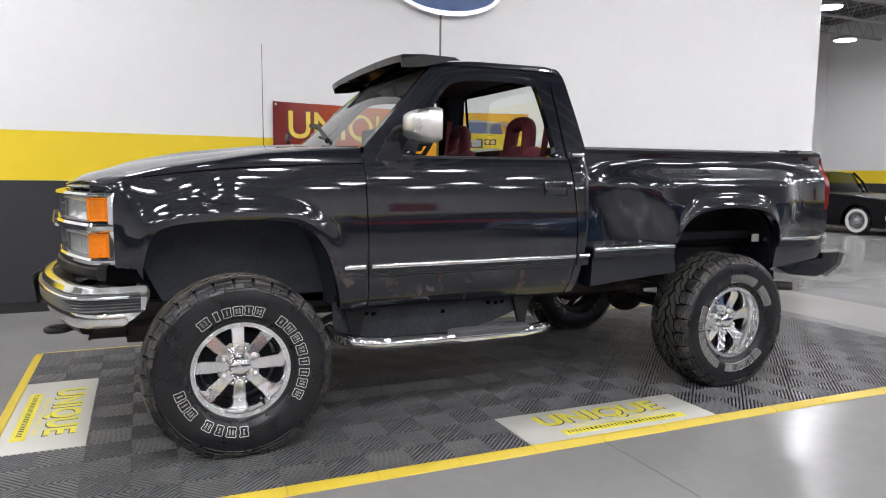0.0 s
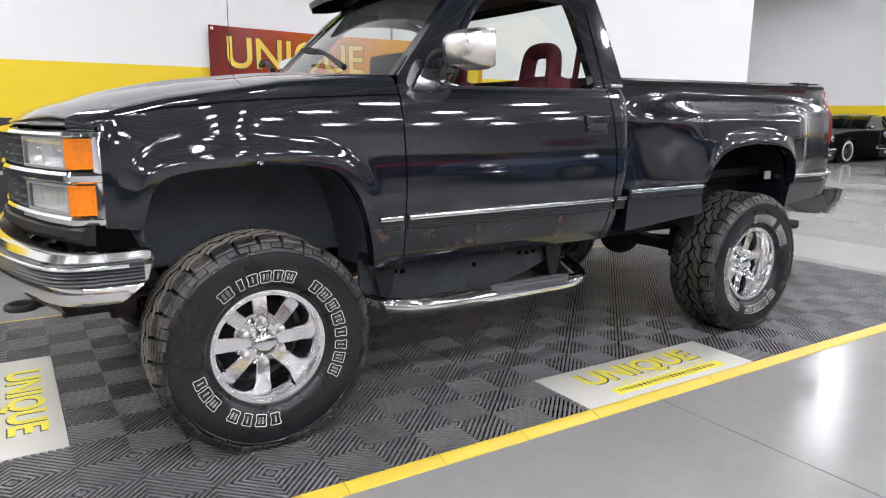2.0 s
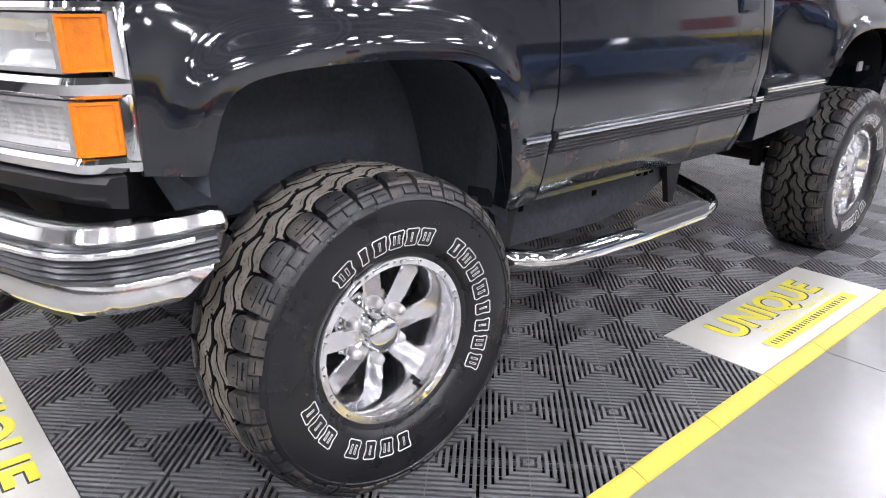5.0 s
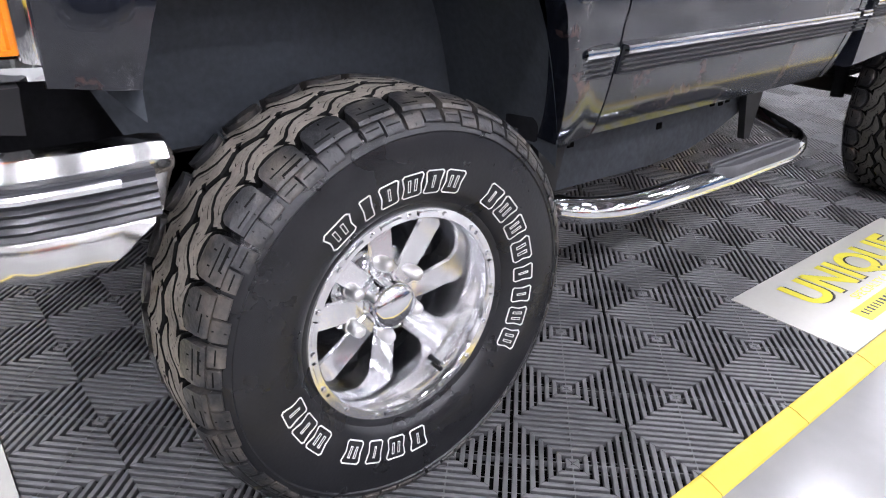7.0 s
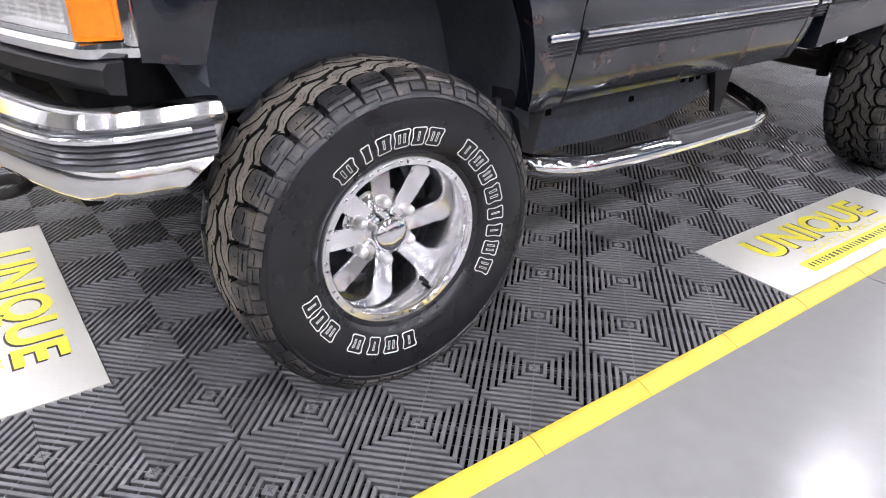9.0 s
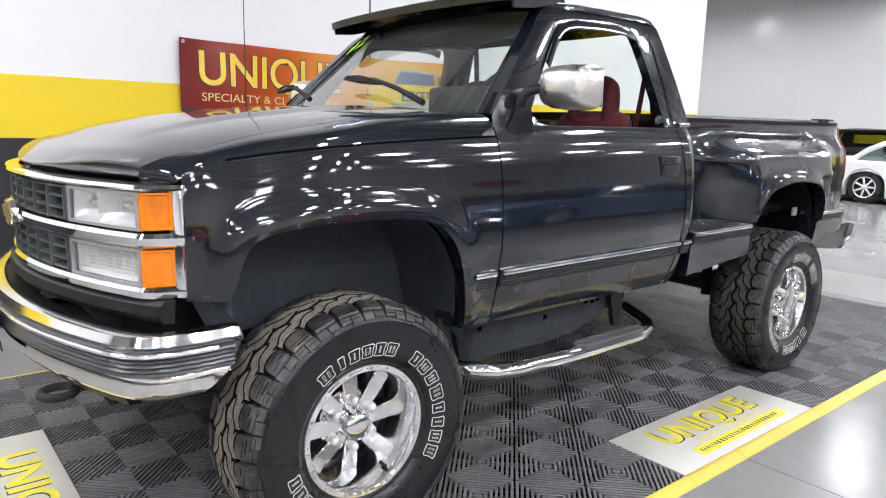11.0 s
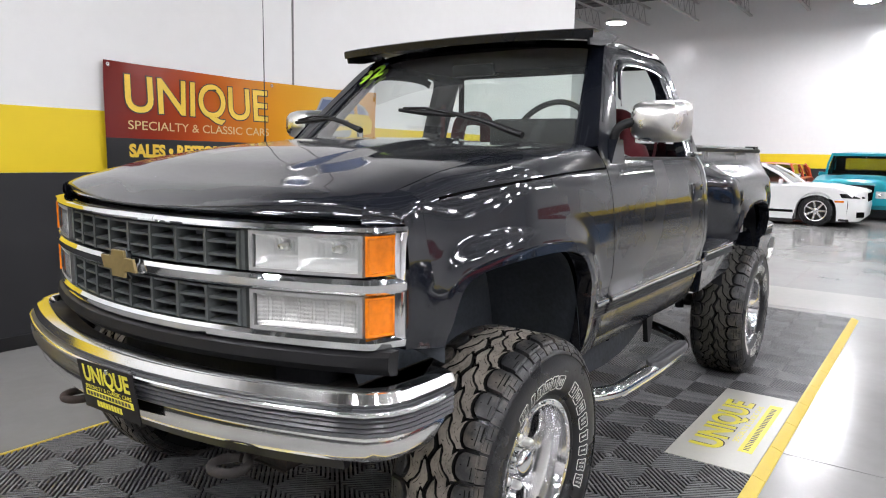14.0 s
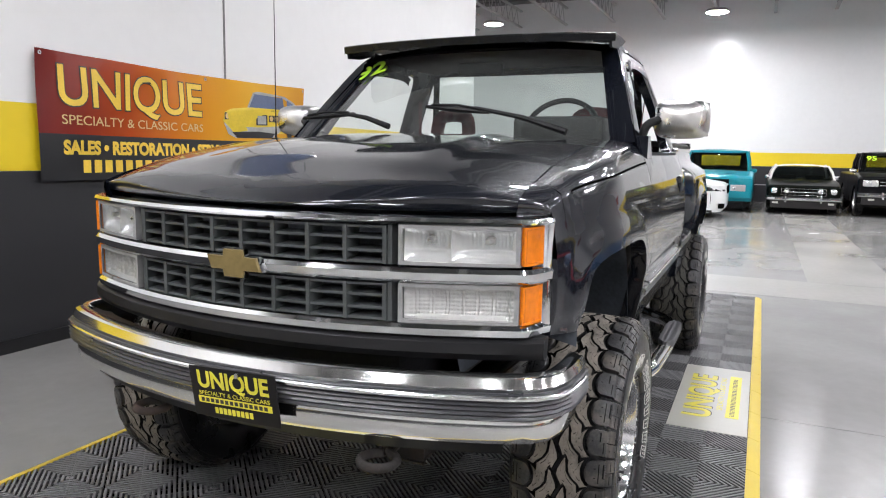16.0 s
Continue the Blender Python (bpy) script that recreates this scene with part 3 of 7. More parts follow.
def ban_text(s, size, x, z, w, mtl, lift, off=0.0):
    ob = text_mesh("lettering", s, size, mtl, banner, pose(0, 0, 0), 0.0006, w, off)
    for v in ob.data.vertices:
        px, pz = v.co.x + x, v.co.y + z
        v.co = Vector((px, sag(px, pz) - lift - v.co.z, pz - 0.02 * math.sin(math.pi * px / BW) * (pz / BH)))
    # each letter a piece of its own
    bm = bmesh.new()
    bm.from_mesh(ob.data)
    bpy.data.objects.remove(ob)
    left = set(bm.verts)
    while left:
        stack, island = [left.pop()], []
        while stack:
            v = stack.pop()
            island.append(v)
            for e in v.link_edges:
                o = e.other_vert(v)
                if o in left:
                    left.remove(o)
                    stack.append(o)
        piece = bmesh.new()
        twin = {v: piece.verts.new(v.co) for v in island}
        for f in {f for v in island for f in v.link_faces}:
            piece.faces.new([twin[v] for v in f.verts])
        part("letter", piece, mtl, banner)
    bm.free()


ban_text("UNIQUE", 0.40, 0.85, 0.665, 1.41, BANBLACK, 0.009, 0.014)
ban_text("UNIQUE", 0.40, 0.85, 0.665, 1.39, BANYELLOW, 0.011, 0.005)
ban_text("SPECIALTY & CLASSIC CARS", 0.098, 0.87, 0.435, 1.39, BANLIGHT, 0.009)
ban_text("SALES \u2022 RESTORATION \u2022 SERVICE", 0.135, 1.05, 0.235, 1.75, BANYELLOW, 0.009, 0.0065)
for i in range(10):
    cloth("bar", 0.33 + 0.095 * i, 0.395 + 0.095 * i, 0.055, 0.15, BANYELLOW, 0.008)
# the printed yellow car: flat fields of ink one over the other


def ink(name, mtl, pts, lift):
    bm = bmesh.new()
    bm.faces.new([bm.verts.new((x, sag(x, z) - lift, z - 0.02 * math.sin(math.pi * x / BW) * (z / BH))) for x, z in pts])
    bmesh.ops.triangulate(bm, faces=bm.faces)
    bmesh.ops.solidify(bm, geom=bm.faces[:], thickness=0.0008)
    part(name, bm, mtl, banner)


def round_ink(name, mtl, x, z, r, lift, k=1.0):
    ink(name, mtl, [(x + r * k * math.cos(a), z + r * math.sin(a)) for a in span(0, 2 * math.pi, 19)[:-1]], lift)


ink("print_body", CARYELLOW, [(1.83, .52), (1.85, .605), (1.95, .64), (2.20, .668), (2.75, .672), (2.93, .66), (3.0, .59), (2.98, .47), (2.7, .42), (2.0, .40)], 0.010)
ink("print_roof", CARGREY, [(2.165, .665), (2.25, .812), (2.32, .828), (2.70, .802), (2.87, .745), (2.95, .665)], 0.0112)
ink("print_glass", CARBLUE, [(2.19, .668), (2.27, .80), (2.665, .785), (2.70, .666)], 0.0124)
ink("print_glass", CARBLUE, [(2.75, .667), (2.735, .768), (2.84, .735), (2.89, .667)], 0.0124)
for x in (1.93, 2.30):
    ink("print_stripe", BANBLACK, [(x, .632), (x + 0.15, .652), (x + 0.30, .650), (x + 0.12, .638)], 0.0112)
ink("print_bumper", CARGREY, [(1.84, .505), (1.90, .40), (2.0, .365), (2.52, .37), (2.66, .45), (2.66, .50), (2.3, .475), (2.0, .475)], 0.0116)
ink("print_shade", BANBLACK, [(1.95, .42), (2.02, .365), (2.50, .37), (2.56, .42), (2.3, .435)], 0.0128)
for x, w in ((2.03, 0.14), (2.28, 0.16)):
    ink("print_grille", BANBLACK, [(x, .495), (x, .600), (x + w, .602), (x + w, .50)], 0.0128)
    ink("print_grille", CARGREY, [(x + 0.02, .505), (x + 0.02, .59), (x + w - 0.02, .592), (x + w - 0.02, .51)], 0.0140)
for x in (1.885, 1.955, 2.50, 2.575):
    ink("print_lamp", BANBLACK, [(x - 0.036, .535), (x - 0.036, .600), (x + 0.036, .602), (x + 0.036, .537)], 0.0128)
    round_ink("print_lamp", BANLIGHT, x, .568, 0.026, 0.0140)
round_ink("print_wheel", BANBLACK, 2.80, .46, 0.085, 0.0114, 0.62)
round_ink("print_wheel", CARGREY, 2.81, .46, 0.045, 0.0126, 0.62)
for gx in (0.03, 1.60, 3.01):
    bm = bmesh.new()
    revolve(bm, [(0.006, 0), (0.014, 0), (0.014, -0.004), (0.006, -0.004)], 12, True)
    part("grommet", bm, CHROME_DULL, banner, at=pose(gx, sag(gx, BH) - 0.012, BH - 0.03 - 0.02 * math.sin(math.pi * gx / BW)))

oval = thing("wall_sign", "blue oval sign with a silver rim on the white wall", "sign", pose(1.50, WALL_Y - 0.05, 3.51))
BLUE = material("blue_sign_enamel", (0.05, 0.10, 0.25), 0.35, vary=0.1)
for nm, a, c, y0, y1, mtl in (("rim", 0.76, 0.385, -0.03, 0.04, CHROME_DULL), ("face", 0.70, 0.335, -0.036, 0.03, BLUE)):
    bm = bmesh.new()
    prism(bm, [(a * math.cos(u), c * math.sin(u)) for u in span(0, 2 * math.pi, 65)[:-1]], y0, y1)
    part(nm, bm, mtl, oval)

# ---------------------------------------------------------------- the pickup truck
TILT_UP = 0.42
TRUCK = pose(-1.305, 1.388, MZ - 0.012, 0, -TILT_UP, 0)
truck = thing("pickup_truck", "lifted black stepside pickup truck with chrome trim on big tyres", "pickup truck", TRUCK)
WB = 3.03

SIDE = [(0.58, .84), (0.65, .876), (0.70, .898), (0.76, .916), (0.82, .930), (0.87, .940), (0.935, .950), (0.955, .9572), (1.01, .9615), (1.065, .963), (1.15, .9602), (1.26, .9488), (1.34, .931), (1.40, .905), (1.44, .872), (1.47, .83)]


def soft_lerp(table, v):
    """A smooth curve through the table's points."""
    if v <= table[0][0]:
        return table[0][1]
    if v >= table[-1][0]:
        return table[-1][1]
    k = max(i for i in range(len(table) - 1) if table[i][0] <= v)

    def grade(i):
        a, b = table[max(0, i - 1)], table[min(len(table) - 1, i + 1)]
        return (b[1] - a[1]) / (b[0] - a[0])
    (a, p), (b, q) = table[k], table[k + 1]
    h = b - a
    u = (v - a) / h
    return p * (2 * u ** 3 - 3 * u ** 2 + 1) + h * grade(k) * (u ** 3 - 2 * u ** 2 + u) + q * (3 * u ** 2 - 2 * u ** 3) + h * grade(k + 1) * (u ** 3 - u ** 2)


def body_y(x, z):
    y = soft_lerp(SIDE, z)
    if x < 0.0:
        y -= 0.105 * (min(1.0, -x / 0.55)) ** 2
        # the wing leans in towards the nose, less so at its very edge
        y -= 0.026 * smooth(-x / 0.45) * (1 - 0.6 * smooth((-x - 0.30) / 0.22)) * max(0.0, (z - 0.95) / 0.30) ** 1.5
    return y


ARCH_F = [(-0.412, .898), (-0.405, .930), (-0.386, 1.012), (-0.352, 1.073), (-0.253, 1.102), (-0.079, 1.114), (0.089, 1.113), (0.249, 1.099), (0.324, 1.062), (0.383, .992), (0.43, .888), (0.468, .746), (0.484, .655)]
ARCH_R = [(2.548, .86), (2.55, .883), (2.558, .951), (2.597, 1.036), (2.703, 1.102), (2.951, 1.130), (3.238, 1.108), (3.342, 1.044), (3.39, .962), (3.405, .906), (3.411, .72)]
CREST = [(-0.56, 1.285), (-0.29, 1.352), (0.14, 1.420), (0.40, 1.440), (0.60, 1.450)]


def curve_round(pts, n=40):
    """Points spread evenly along a polyline that has been softened."""
    for _ in range(2):
        q = [pts[0]]
        for a, b in zip(pts, pts[1:]):
            q += [(a[0] * .75 + b[0] * .25, a[1] * .75 + b[1] * .25), (a[0] * .25 + b[0] * .75, a[1] * .25 + b[1] * .75)]
        pts = q + [pts[-1]]
    L = [0]
    for a, b in zip(pts, pts[1:]):
        L.append(L[-1] + math.hypot(b[0] - a[0], b[1] - a[1]))
    out = []
    for s in span(0, L[-1], n):
        i = max(k for k in range(len(L)) if L[k] <= s + 1e-9)
        i = min(i, len(pts) - 2)
        u = (s - L[i]) / (L[i + 1] - L[i])
        out.append((pts[i][0] + u * (pts[i + 1][0] - pts[i][0]), pts[i][1] + u * (pts[i + 1][1] - pts[i][1])))
    return out


ARC_F, ARC_R = curve_round(ARCH_F, 44), curve_round(ARCH_R, 44)


def mirror(bm, s):
    if s > 0:
        for v in bm.verts:
            v.co.y = -v.co.y


def crest(x):
    return lerp(CREST, x)


def fender(s):
    """Front wing: columns over the arch lip, then over the shoulder to the bonnet seam."""
    bm = bmesh.new()
    low = [(-0.523, .905), (-0.512, .9045), (-0.50, .904), (-0.488, .903), (-0.475, .902), (-0.462, .901), (-0.45, .900), (-0.437, .899), (-0.424, .8985)] + ARC_F + [(0.50, .650), (0.516, .649), (0.532, .648), (0.548, .648), (0.572, .648), (0.596, .648)]
    rows = []
    for i, (x, z) in enumerate(low):
        xt = max(-0.523, min(0.596, -0.523 + 1.119 * ((i - 6) / (len(low) - 10)))) if 6 < i < len(low) - 4 else x
        xt = 0.45 * xt + 0.55 * x
        zt = crest(xt)
        row = []
        for k in range(29):
            u = (k / 28) ** (1 + 0.4 * smooth((x + 0.46) / 0.06))
            zz = z + (zt - 0.01 - z) * u
            xx = x + (xt - x) * smooth(u * 1.1)
            off = min(math.hypot(xx - a, zz - c) for a, c in ARC_F)
            flare = 0.014 * (1 - smooth((off - 0.025) / 0.090))
            row.append(Vector((xx, -(body_y(xx, zz) + flare), zz)))
        yt = -row[-1].y
        for f, dz in ((0.25, 0.012), (0.55, 0.020), (1.0, 0.026)):
            yy = yt + (0.775 - yt) * f
            row.append(Vector((xt, -yy, zt - 0.01 + dz)))
        if x > 0.484:
            for p in row:
                p.x += (lerp([(0.652, .626), (1.064, .606), (1.45, .598)], p.z) - 0.596) * (x - 0.484) / 0.112
        k0 = max(0.0, 1 - (x + 0.523) / 0.10)
        if k0:
            for q, p in enumerate(row):
                u = max(0.0, (q - 16) / 15)
                w = max(0.0, (q - 27) / 4)
                p.x -= 0.080 * k0 * w * w
                p.z -= 0.024 * k0 * k0 * u
        rows.append(row)
    grid(bm, rows)
    grid(bm, [[r[-1], Vector((r[-1].x, -0.772, r[-1].z - 0.06))] for r in rows])
    # lip turned inwards along the arch, and the front edge turned in
    lip = [[Vector((x, -(body_y(x, z) + 0.014), z)), Vector((x, -(body_y(x, z) - 0.045), z + 0.004))] for x, z in ARC_F]
    grid(bm, lip)
    front = [[p, Vector((p.x - 0.002, p.y + 0.010, p.z)), Vector((p.x + 0.004, p.y + 0.05, p.z))] for p in rows[0][:17]]
    grid(bm, front)
    grid(bm, [[p, Vector((p.x - 0.008, p.y, p.z - 0.15 * (p.z - 1.23))), Vector((p.x - 0.011, p.y, p.z - 0.45 * (p.z - 1.23))), Vector((p.x - 0.008, p.y + 0.004, 1.242)), Vector((p.x + 0.008, p.y + 0.012, 1.228))] for p in rows[0][17:] if p.z > 1.245])
    mirror(bm, s)
    ob = part("front_wing", bm, [PAINT, PAINT_LOW], truck, angle=50)
    for f in ob.data.polygons:
        f.material_index = 1 if f.center.z < 0.93 else 0
    # shut line as a dark ribbon; the bead under it is added to catch highlights
    seam = [(-0.41, 1.302), (-0.25, 1.324), (-0.06, 1.343), (0.17, 1.357), (0.40, 1.368), (0.598, 1.375)]
    xs = span(-0.40, 0.598, 40)
    bm = bmesh.new()
    grid(bm, [[Vector((x, -(body_y(x, z + h) + d), z + h)) for h, d in ((-0.0035, -0.002), (-0.003, 0.0014), (0.003, 0.0014), (0.0035, -0.002))] for x, z in [(q, soft_lerp(seam, q)) for q in xs]])
    mirror(bm, s)
    part("shut_line", bm, GAPSHADE, ob)
    bm = bmesh.new()
    tube(bm, [(x, -(body_y(x, z - 0.006) + 0.0005), z - 0.006) for x, z in [(q, soft_lerp(seam, q)) for q in xs]], 0.003, 8)
    mirror(bm, s)
    part("highlight_bead", bm, PAINT, ob)


def inner_arch(s, arc, depth, name, mtl=LINER, foot=0.62):
    bm = bmesh.new()
    rows = []
    x0 = sum(p[0] for p in arc) / len(arc)
    for x, z in [(arc[0][0], foot)] + arc + [(arc[-1][0], 0.60)]:
        rows.append([Vector((x, -0.90, z)), Vector((x0 + (x - x0) * 1.05, -0.80, z + 0.03)), Vector((x0 + (x - x0) * 1.02, -depth, z + 0.03))])
    grid(bm, rows)
    back = [bm.verts.new(r[-1]) for r in rows] + [bm.verts.new((rows[0][-1].x + 0.13, -depth, 0.60))]
    bm.faces.new(back)
    mirror(bm, s)
    part(name, bm, mtl, truck, "black inner wheel arch")


def grille_x(y):
    return -0.80 + 0.29 * y * y


def hood():
    bm = bmesh.new()
    rows = []
    for u in [0, 0.012, 0.025, 0.04, 0.055, 0.075] + span(0.1, 1, 24):
        row = []
        for v in span(-1, 1, 41):
            y = 0.768 * v
            x0 = grille_x(y) + 0.035
            x1 = 0.40 + 0.20 * v * v
            x = x0 + (x1 - x0) * u
            edge = crest(x) + 0.016
            dome = lerp([(-0.80, 1.262), (-0.75, 1.285), (-0.655, 1.322), (-0.455, 1.377), (-0.194, 1.422), (0.167, 1.460), (0.374, 1.472), (0.6, 1.474)], x)
            z = edge + (dome - edge) * (1 - abs(v) ** 4.0)
            z -= 0.018 * max(0, 1 - u / 0.075) ** 2
            # shallow raised centre panel
            z += 0.011 * smooth((0.475 - 0.10 * u - abs(y)) / 0.045) * smooth((u - 0.10) / 0.3)
            row.append(Vector((x, y, z)))
        rows.append(row)
    grid(bm, rows)
    for k in (0, -1):
        grid(bm, [[r[k], Vector((r[k].x, r[k].y * 0.995, r[k].z - 0.05))] for r in rows])
    nose = [[p.copy() for p in rows[0]]]
    for dx, f in ((-0.004, 0.12), (-0.004, 0.30), (0.004, 0.8), (0.012, 1.0), (0.03, 1.0)):
        nose.append([Vector((p.x + dx, p.y, p.z + (1.247 - p.z) * f)) for p in rows[0]])
    grid(bm, nose)
    part("bonnet", bm, PAINT, truck, angle=60)
    # cowl vent strip under the windscreen
    bm = bmesh.new()
    rows = [[Vector((0.405 + 0.20 * (v * v) + d, 0.80 * v, 1.466 - 0.016 * abs(v) ** 3 + h)) for v in span(-1, 1, 33)] for d, h in ((0, -0.008), (0.03, -0.002), (0.11, 0.0))]
    grid(bm, rows)
    part("cowl", bm, PLASTIC, truck, "black plastic cowl strip")
    for i in range(30):
        v = -0.9 + i * 0.062
        part("cowl_slot", boxed(-0.012, 0.012, -0.012, 0.012, 0, 0.004), DARK, truck, at=pose(0.45 + 0.20 * v * v, 0.80 * v, 1.463 - 0.016 * abs(v) ** 3))


def ring_panel(outer, inner, yf, t, name, mtl, s, parent):
    """A frame between two outlines of (x, z), bent to the cab's side."""
    bm = bmesh.new()
    a, b = curve_closed(outer, 72), curve_closed(inner, 72)
    mid = [((p[0] + q[0]) / 2, (p[1] + q[1]) / 2) for p, q in zip(a, b)]
    rows = [[Vector((x, -yf(z) , z)) for x, z in a], [Vector((x, -yf(z) - 0.006, z)) for x, z in mid], [Vector((x, -yf(z) + 0.004, z)) for x, z in b], [Vector((x, -yf(z) + t, z)) for x, z in b], [Vector((x, -yf(z) + t, z)) for x, z in a]]
    rows.append(rows[0])
    grid(bm, rows, True)
    mirror(bm, s)
    return part(name, bm, mtl, parent, angle=45)


def curve_closed(pts, n):
    pts = list(pts)
    for _ in range(2):
        q = []
        for a, b in zip(pts, pts[1:] + pts[:1]):
            q += [(a[0] * .8 + b[0] * .2, a[1] * .8 + b[1] * .2), (a[0] * .2 + b[0] * .8, a[1] * .2 + b[1] * .8)]
        pts = q
    cx, cz = 1.38, 1.66
    out = []
    m = len(pts)
    for i in range(n):
        a = 2 * math.pi * i / n
        d = (math.cos(a), math.sin(a))
        best = None
        for p, q in zip(pts, pts[1:] + pts[:1]):
            ex, ez = q[0] - p[0], q[1] - p[1]
            det = d[0] * -ez + ex * d[1]
            if abs(det) < 1e-12:
                continue
            tx, tz = p[0] - cx, p[1] - cz
            r = (tx * -ez + ex * tz) / det
            k = (d[0] * tz - d[1] * tx) / det
            if r > 0 and -1e-9 <= k <= 1 + 1e-9 and (best is None or r > best):
                best = r
        out.append((cx + best * d[0], cz + best * d[1]))
    return out


def green_y(z):
    return soft_lerp([(1.36, .915), (1.42, .880), (1.60, .815), (1.80, .735), (1.90, .690), (1.95, .655), (2.0, .61)], z)


OUT = [(0.606, 1.405), (0.60, 1.405), (0.602, 1.411), (0.625, 1.455), (0.85, 1.700), (1.03, 1.885), (1.13, 1.938), (1.50, 1.945), (1.79, 1.950), (1.878, 1.935), (1.905, 1.74), (1.937, 1.50), (1.952, 1.405)]
WIN = [(0.80, 1.412), (0.90, 1.560), (1.09, 1.790), (1.16, 1.845), (1.40, 1.866), (1.60, 1.868), (1.672, 1.862), (1.695, 1.80), (1.722, 1.60), (1.742, 1.440), (1.743, 1.412)]


def door(s):
    bm = bmesh.new()
    rows = []
    for i in range(25):
        u = i / 24
        row = []
        for k in range(41):
            z = 0.652 + (1.408 - 0.652) * k / 40
            x0 = lerp([(0.652, .632), (1.064, .612), (1.45, .604)], z)
            x1 = lerp([(0.652, 1.80), (0.72, 1.825), (0.86, 1.842), (1.35, 1.802), (1.45, 1.795)], z)
            x = x0 + (x1 - x0) * u
            row.append(Vector((x, -body_y(x, z), z)))
        rows.append(row)
    grid(bm, rows)
    edge = [[p, Vector((p.x, p.y + 0.03, p.z))] for p in rows[0]]
    grid(bm, edge)
    grid(bm, [[p, Vector((p.x, p.y + 0.03, p.z))] for p in rows[-1]])
    grid(bm, [[r[0], Vector((r[0].x, r[0].y + 0.04, r[0].z + 0.005))] for r in rows])
    mirror(bm, s)
    d = part("door", bm, [PAINT, PAINT_LOW], truck, "black door with scuffed lower edge", angle=50)
    for f in d.data.polygons:
        f.material_index = 1 if f.center.z < 0.80 else 0
    ring_panel(OUT, WIN, green_y, 0.05, "window_frame", PAINT, s, d)
    bm = bmesh.new()
    guard = [(0.98, 1.665), (1.09, 1.797), (1.16, 1.852), (1.25, 1.866), (1.40, 1.873), (1.60, 1.869), (1.668, 1.846)]
    guard = curve_round(guard, 26)
    rows = [[Vector((x, -(green_y(z) + 0.006), z + 0.006)), Vector((x, -(green_y(z) + 0.020), z - 0.010)), Vector((x, -(green_y(z) + 0.026), z - 0.034)), Vector((x, -(green_y(z) + 0.022), z - 0.034))] for x, z in guard]
    grid(bm, rows)
    mirror(bm, s)
    part("rain_guard", bm, PAINT, d, "smoked black rain guard over the window")
    bm = bmesh.new()
    rows = [[Vector((x + w, -(green_y(z) + 0.0075), z)) for w in (-0.003, 0.003)] for x, z in ((1.772, 1.93), (1.782, 1.80), (1.792, 1.62), (1.80, 1.415))]
    grid(bm, rows)
    mirror(bm, s)
    part("door_seam", bm, GAPSHADE, d)
    bm = bmesh.new()
    rows = []
    for z in span(1.392, 1.562, 10):
        x0 = lerp([(1.392, 0.602), (1.455, 0.618), (1.70, 0.846)], z)
        x1 = lerp([(1.392, 0.80), (1.412, 0.806), (1.562, 0.722)], z)
        rows.append([Vector((x, -(green_y(z) + 0.0075), z)) for x in span(x0, x1, 4)])
    grid(bm, rows)
    mirror(bm, s)
    part("corner_gusset", bm, PAINT, d, angle=60)
    # rubber at the window's foot
    bm = bmesh.new()
    rows = [[Vector((x, -body_y(x, 1.408) + dy, z)) for x in span(0.81, 1.79, 8)] for dy, z in ((-0.004, 1.404), (-0.006, 1.416), (0.02, 1.418), (0.05, 1.41))]
    grid(bm, rows)
    mirror(bm, s)
    part("window_seal", bm, TRIM, d, "black rubber window seal")
    # handle in a recess
    y = body_y(1.68, 1.24)
    h = bmesh.new()
    box(h, 1.615, 1.765, -y - 0.010, -y + 0.015, 1.198, 1.292, 0.012)
    mirror(h, s)
    part("door_handle", h, PAINT, d, "black door handle in a recess")
    bm = boxed(1.632, 1.75, -y - 0.0115, -y, 1.212, 1.252, 0.003)
    mirror(bm, s)
    part("door_recess", bm, DARK, d)
    # inner skin and card
    bm = bmesh.new()
    rows = [[Vector((x, -(body_y(x, z) - 0.09), z)) for x in span(0.68, 1.8, 6)] for z in span(0.70, 1.40, 6)]
    grid(bm, rows)
    mirror(bm, s)
    part("door_card", bm, CABIN, d, "dark maroon door card")


def side_trim(s, x0, x1, z0, z1, yo=0.0, yf=None):
    """Grey moulding with a bright strip at its top and grooves below."""
    f = yf or (lambda x, z: body_y(x, z))
    bm = bmesh.new()
    prof = []
    steps = 22
    for k in range(steps + 1):
        u = k / steps
        z = z0 + (z1 - z0) * u
        ridge = 0.013 if (int(u * 11) % 2 == 0) else 0.0055
        if k in (0, steps):
            ridge = -0.004
        prof.append((z, ridge))
    m = max(2, int((x1 - x0) / 0.12))
    rows = [[Vector((x, -(f(x, z) + r + yo), z)) for z, r in prof] for x in span(x0, x1, m)]
    grid(bm, rows)
    for r in (rows[0], rows[-1]):
        grid(bm, [r, [Vector((p.x, -(f(p.x, p.z) + yo - 0.004), p.z)) for p in r]])
    mirror(bm, s)
    ob = part("side_moulding", bm, TRIM, truck, "grooved grey rubber side moulding", angle=25)
    bm = bmesh.new()
    zc = z1 - 0.003
    rows = [[Vector((x, -(f(x, zc) + yo) + dy, zc + dz)) for dy, dz in ((-0.006, -0.016), (-0.016, -0.014), (-0.018, -0.005), (-0.015, 0.004), (0.002, 0.006))] for x in span(x0, x1, m)]
    grid(bm, rows, False)
    mirror(bm, s)
    part("bright_strip", bm, CHROME_DULL, ob, "chrome strip")


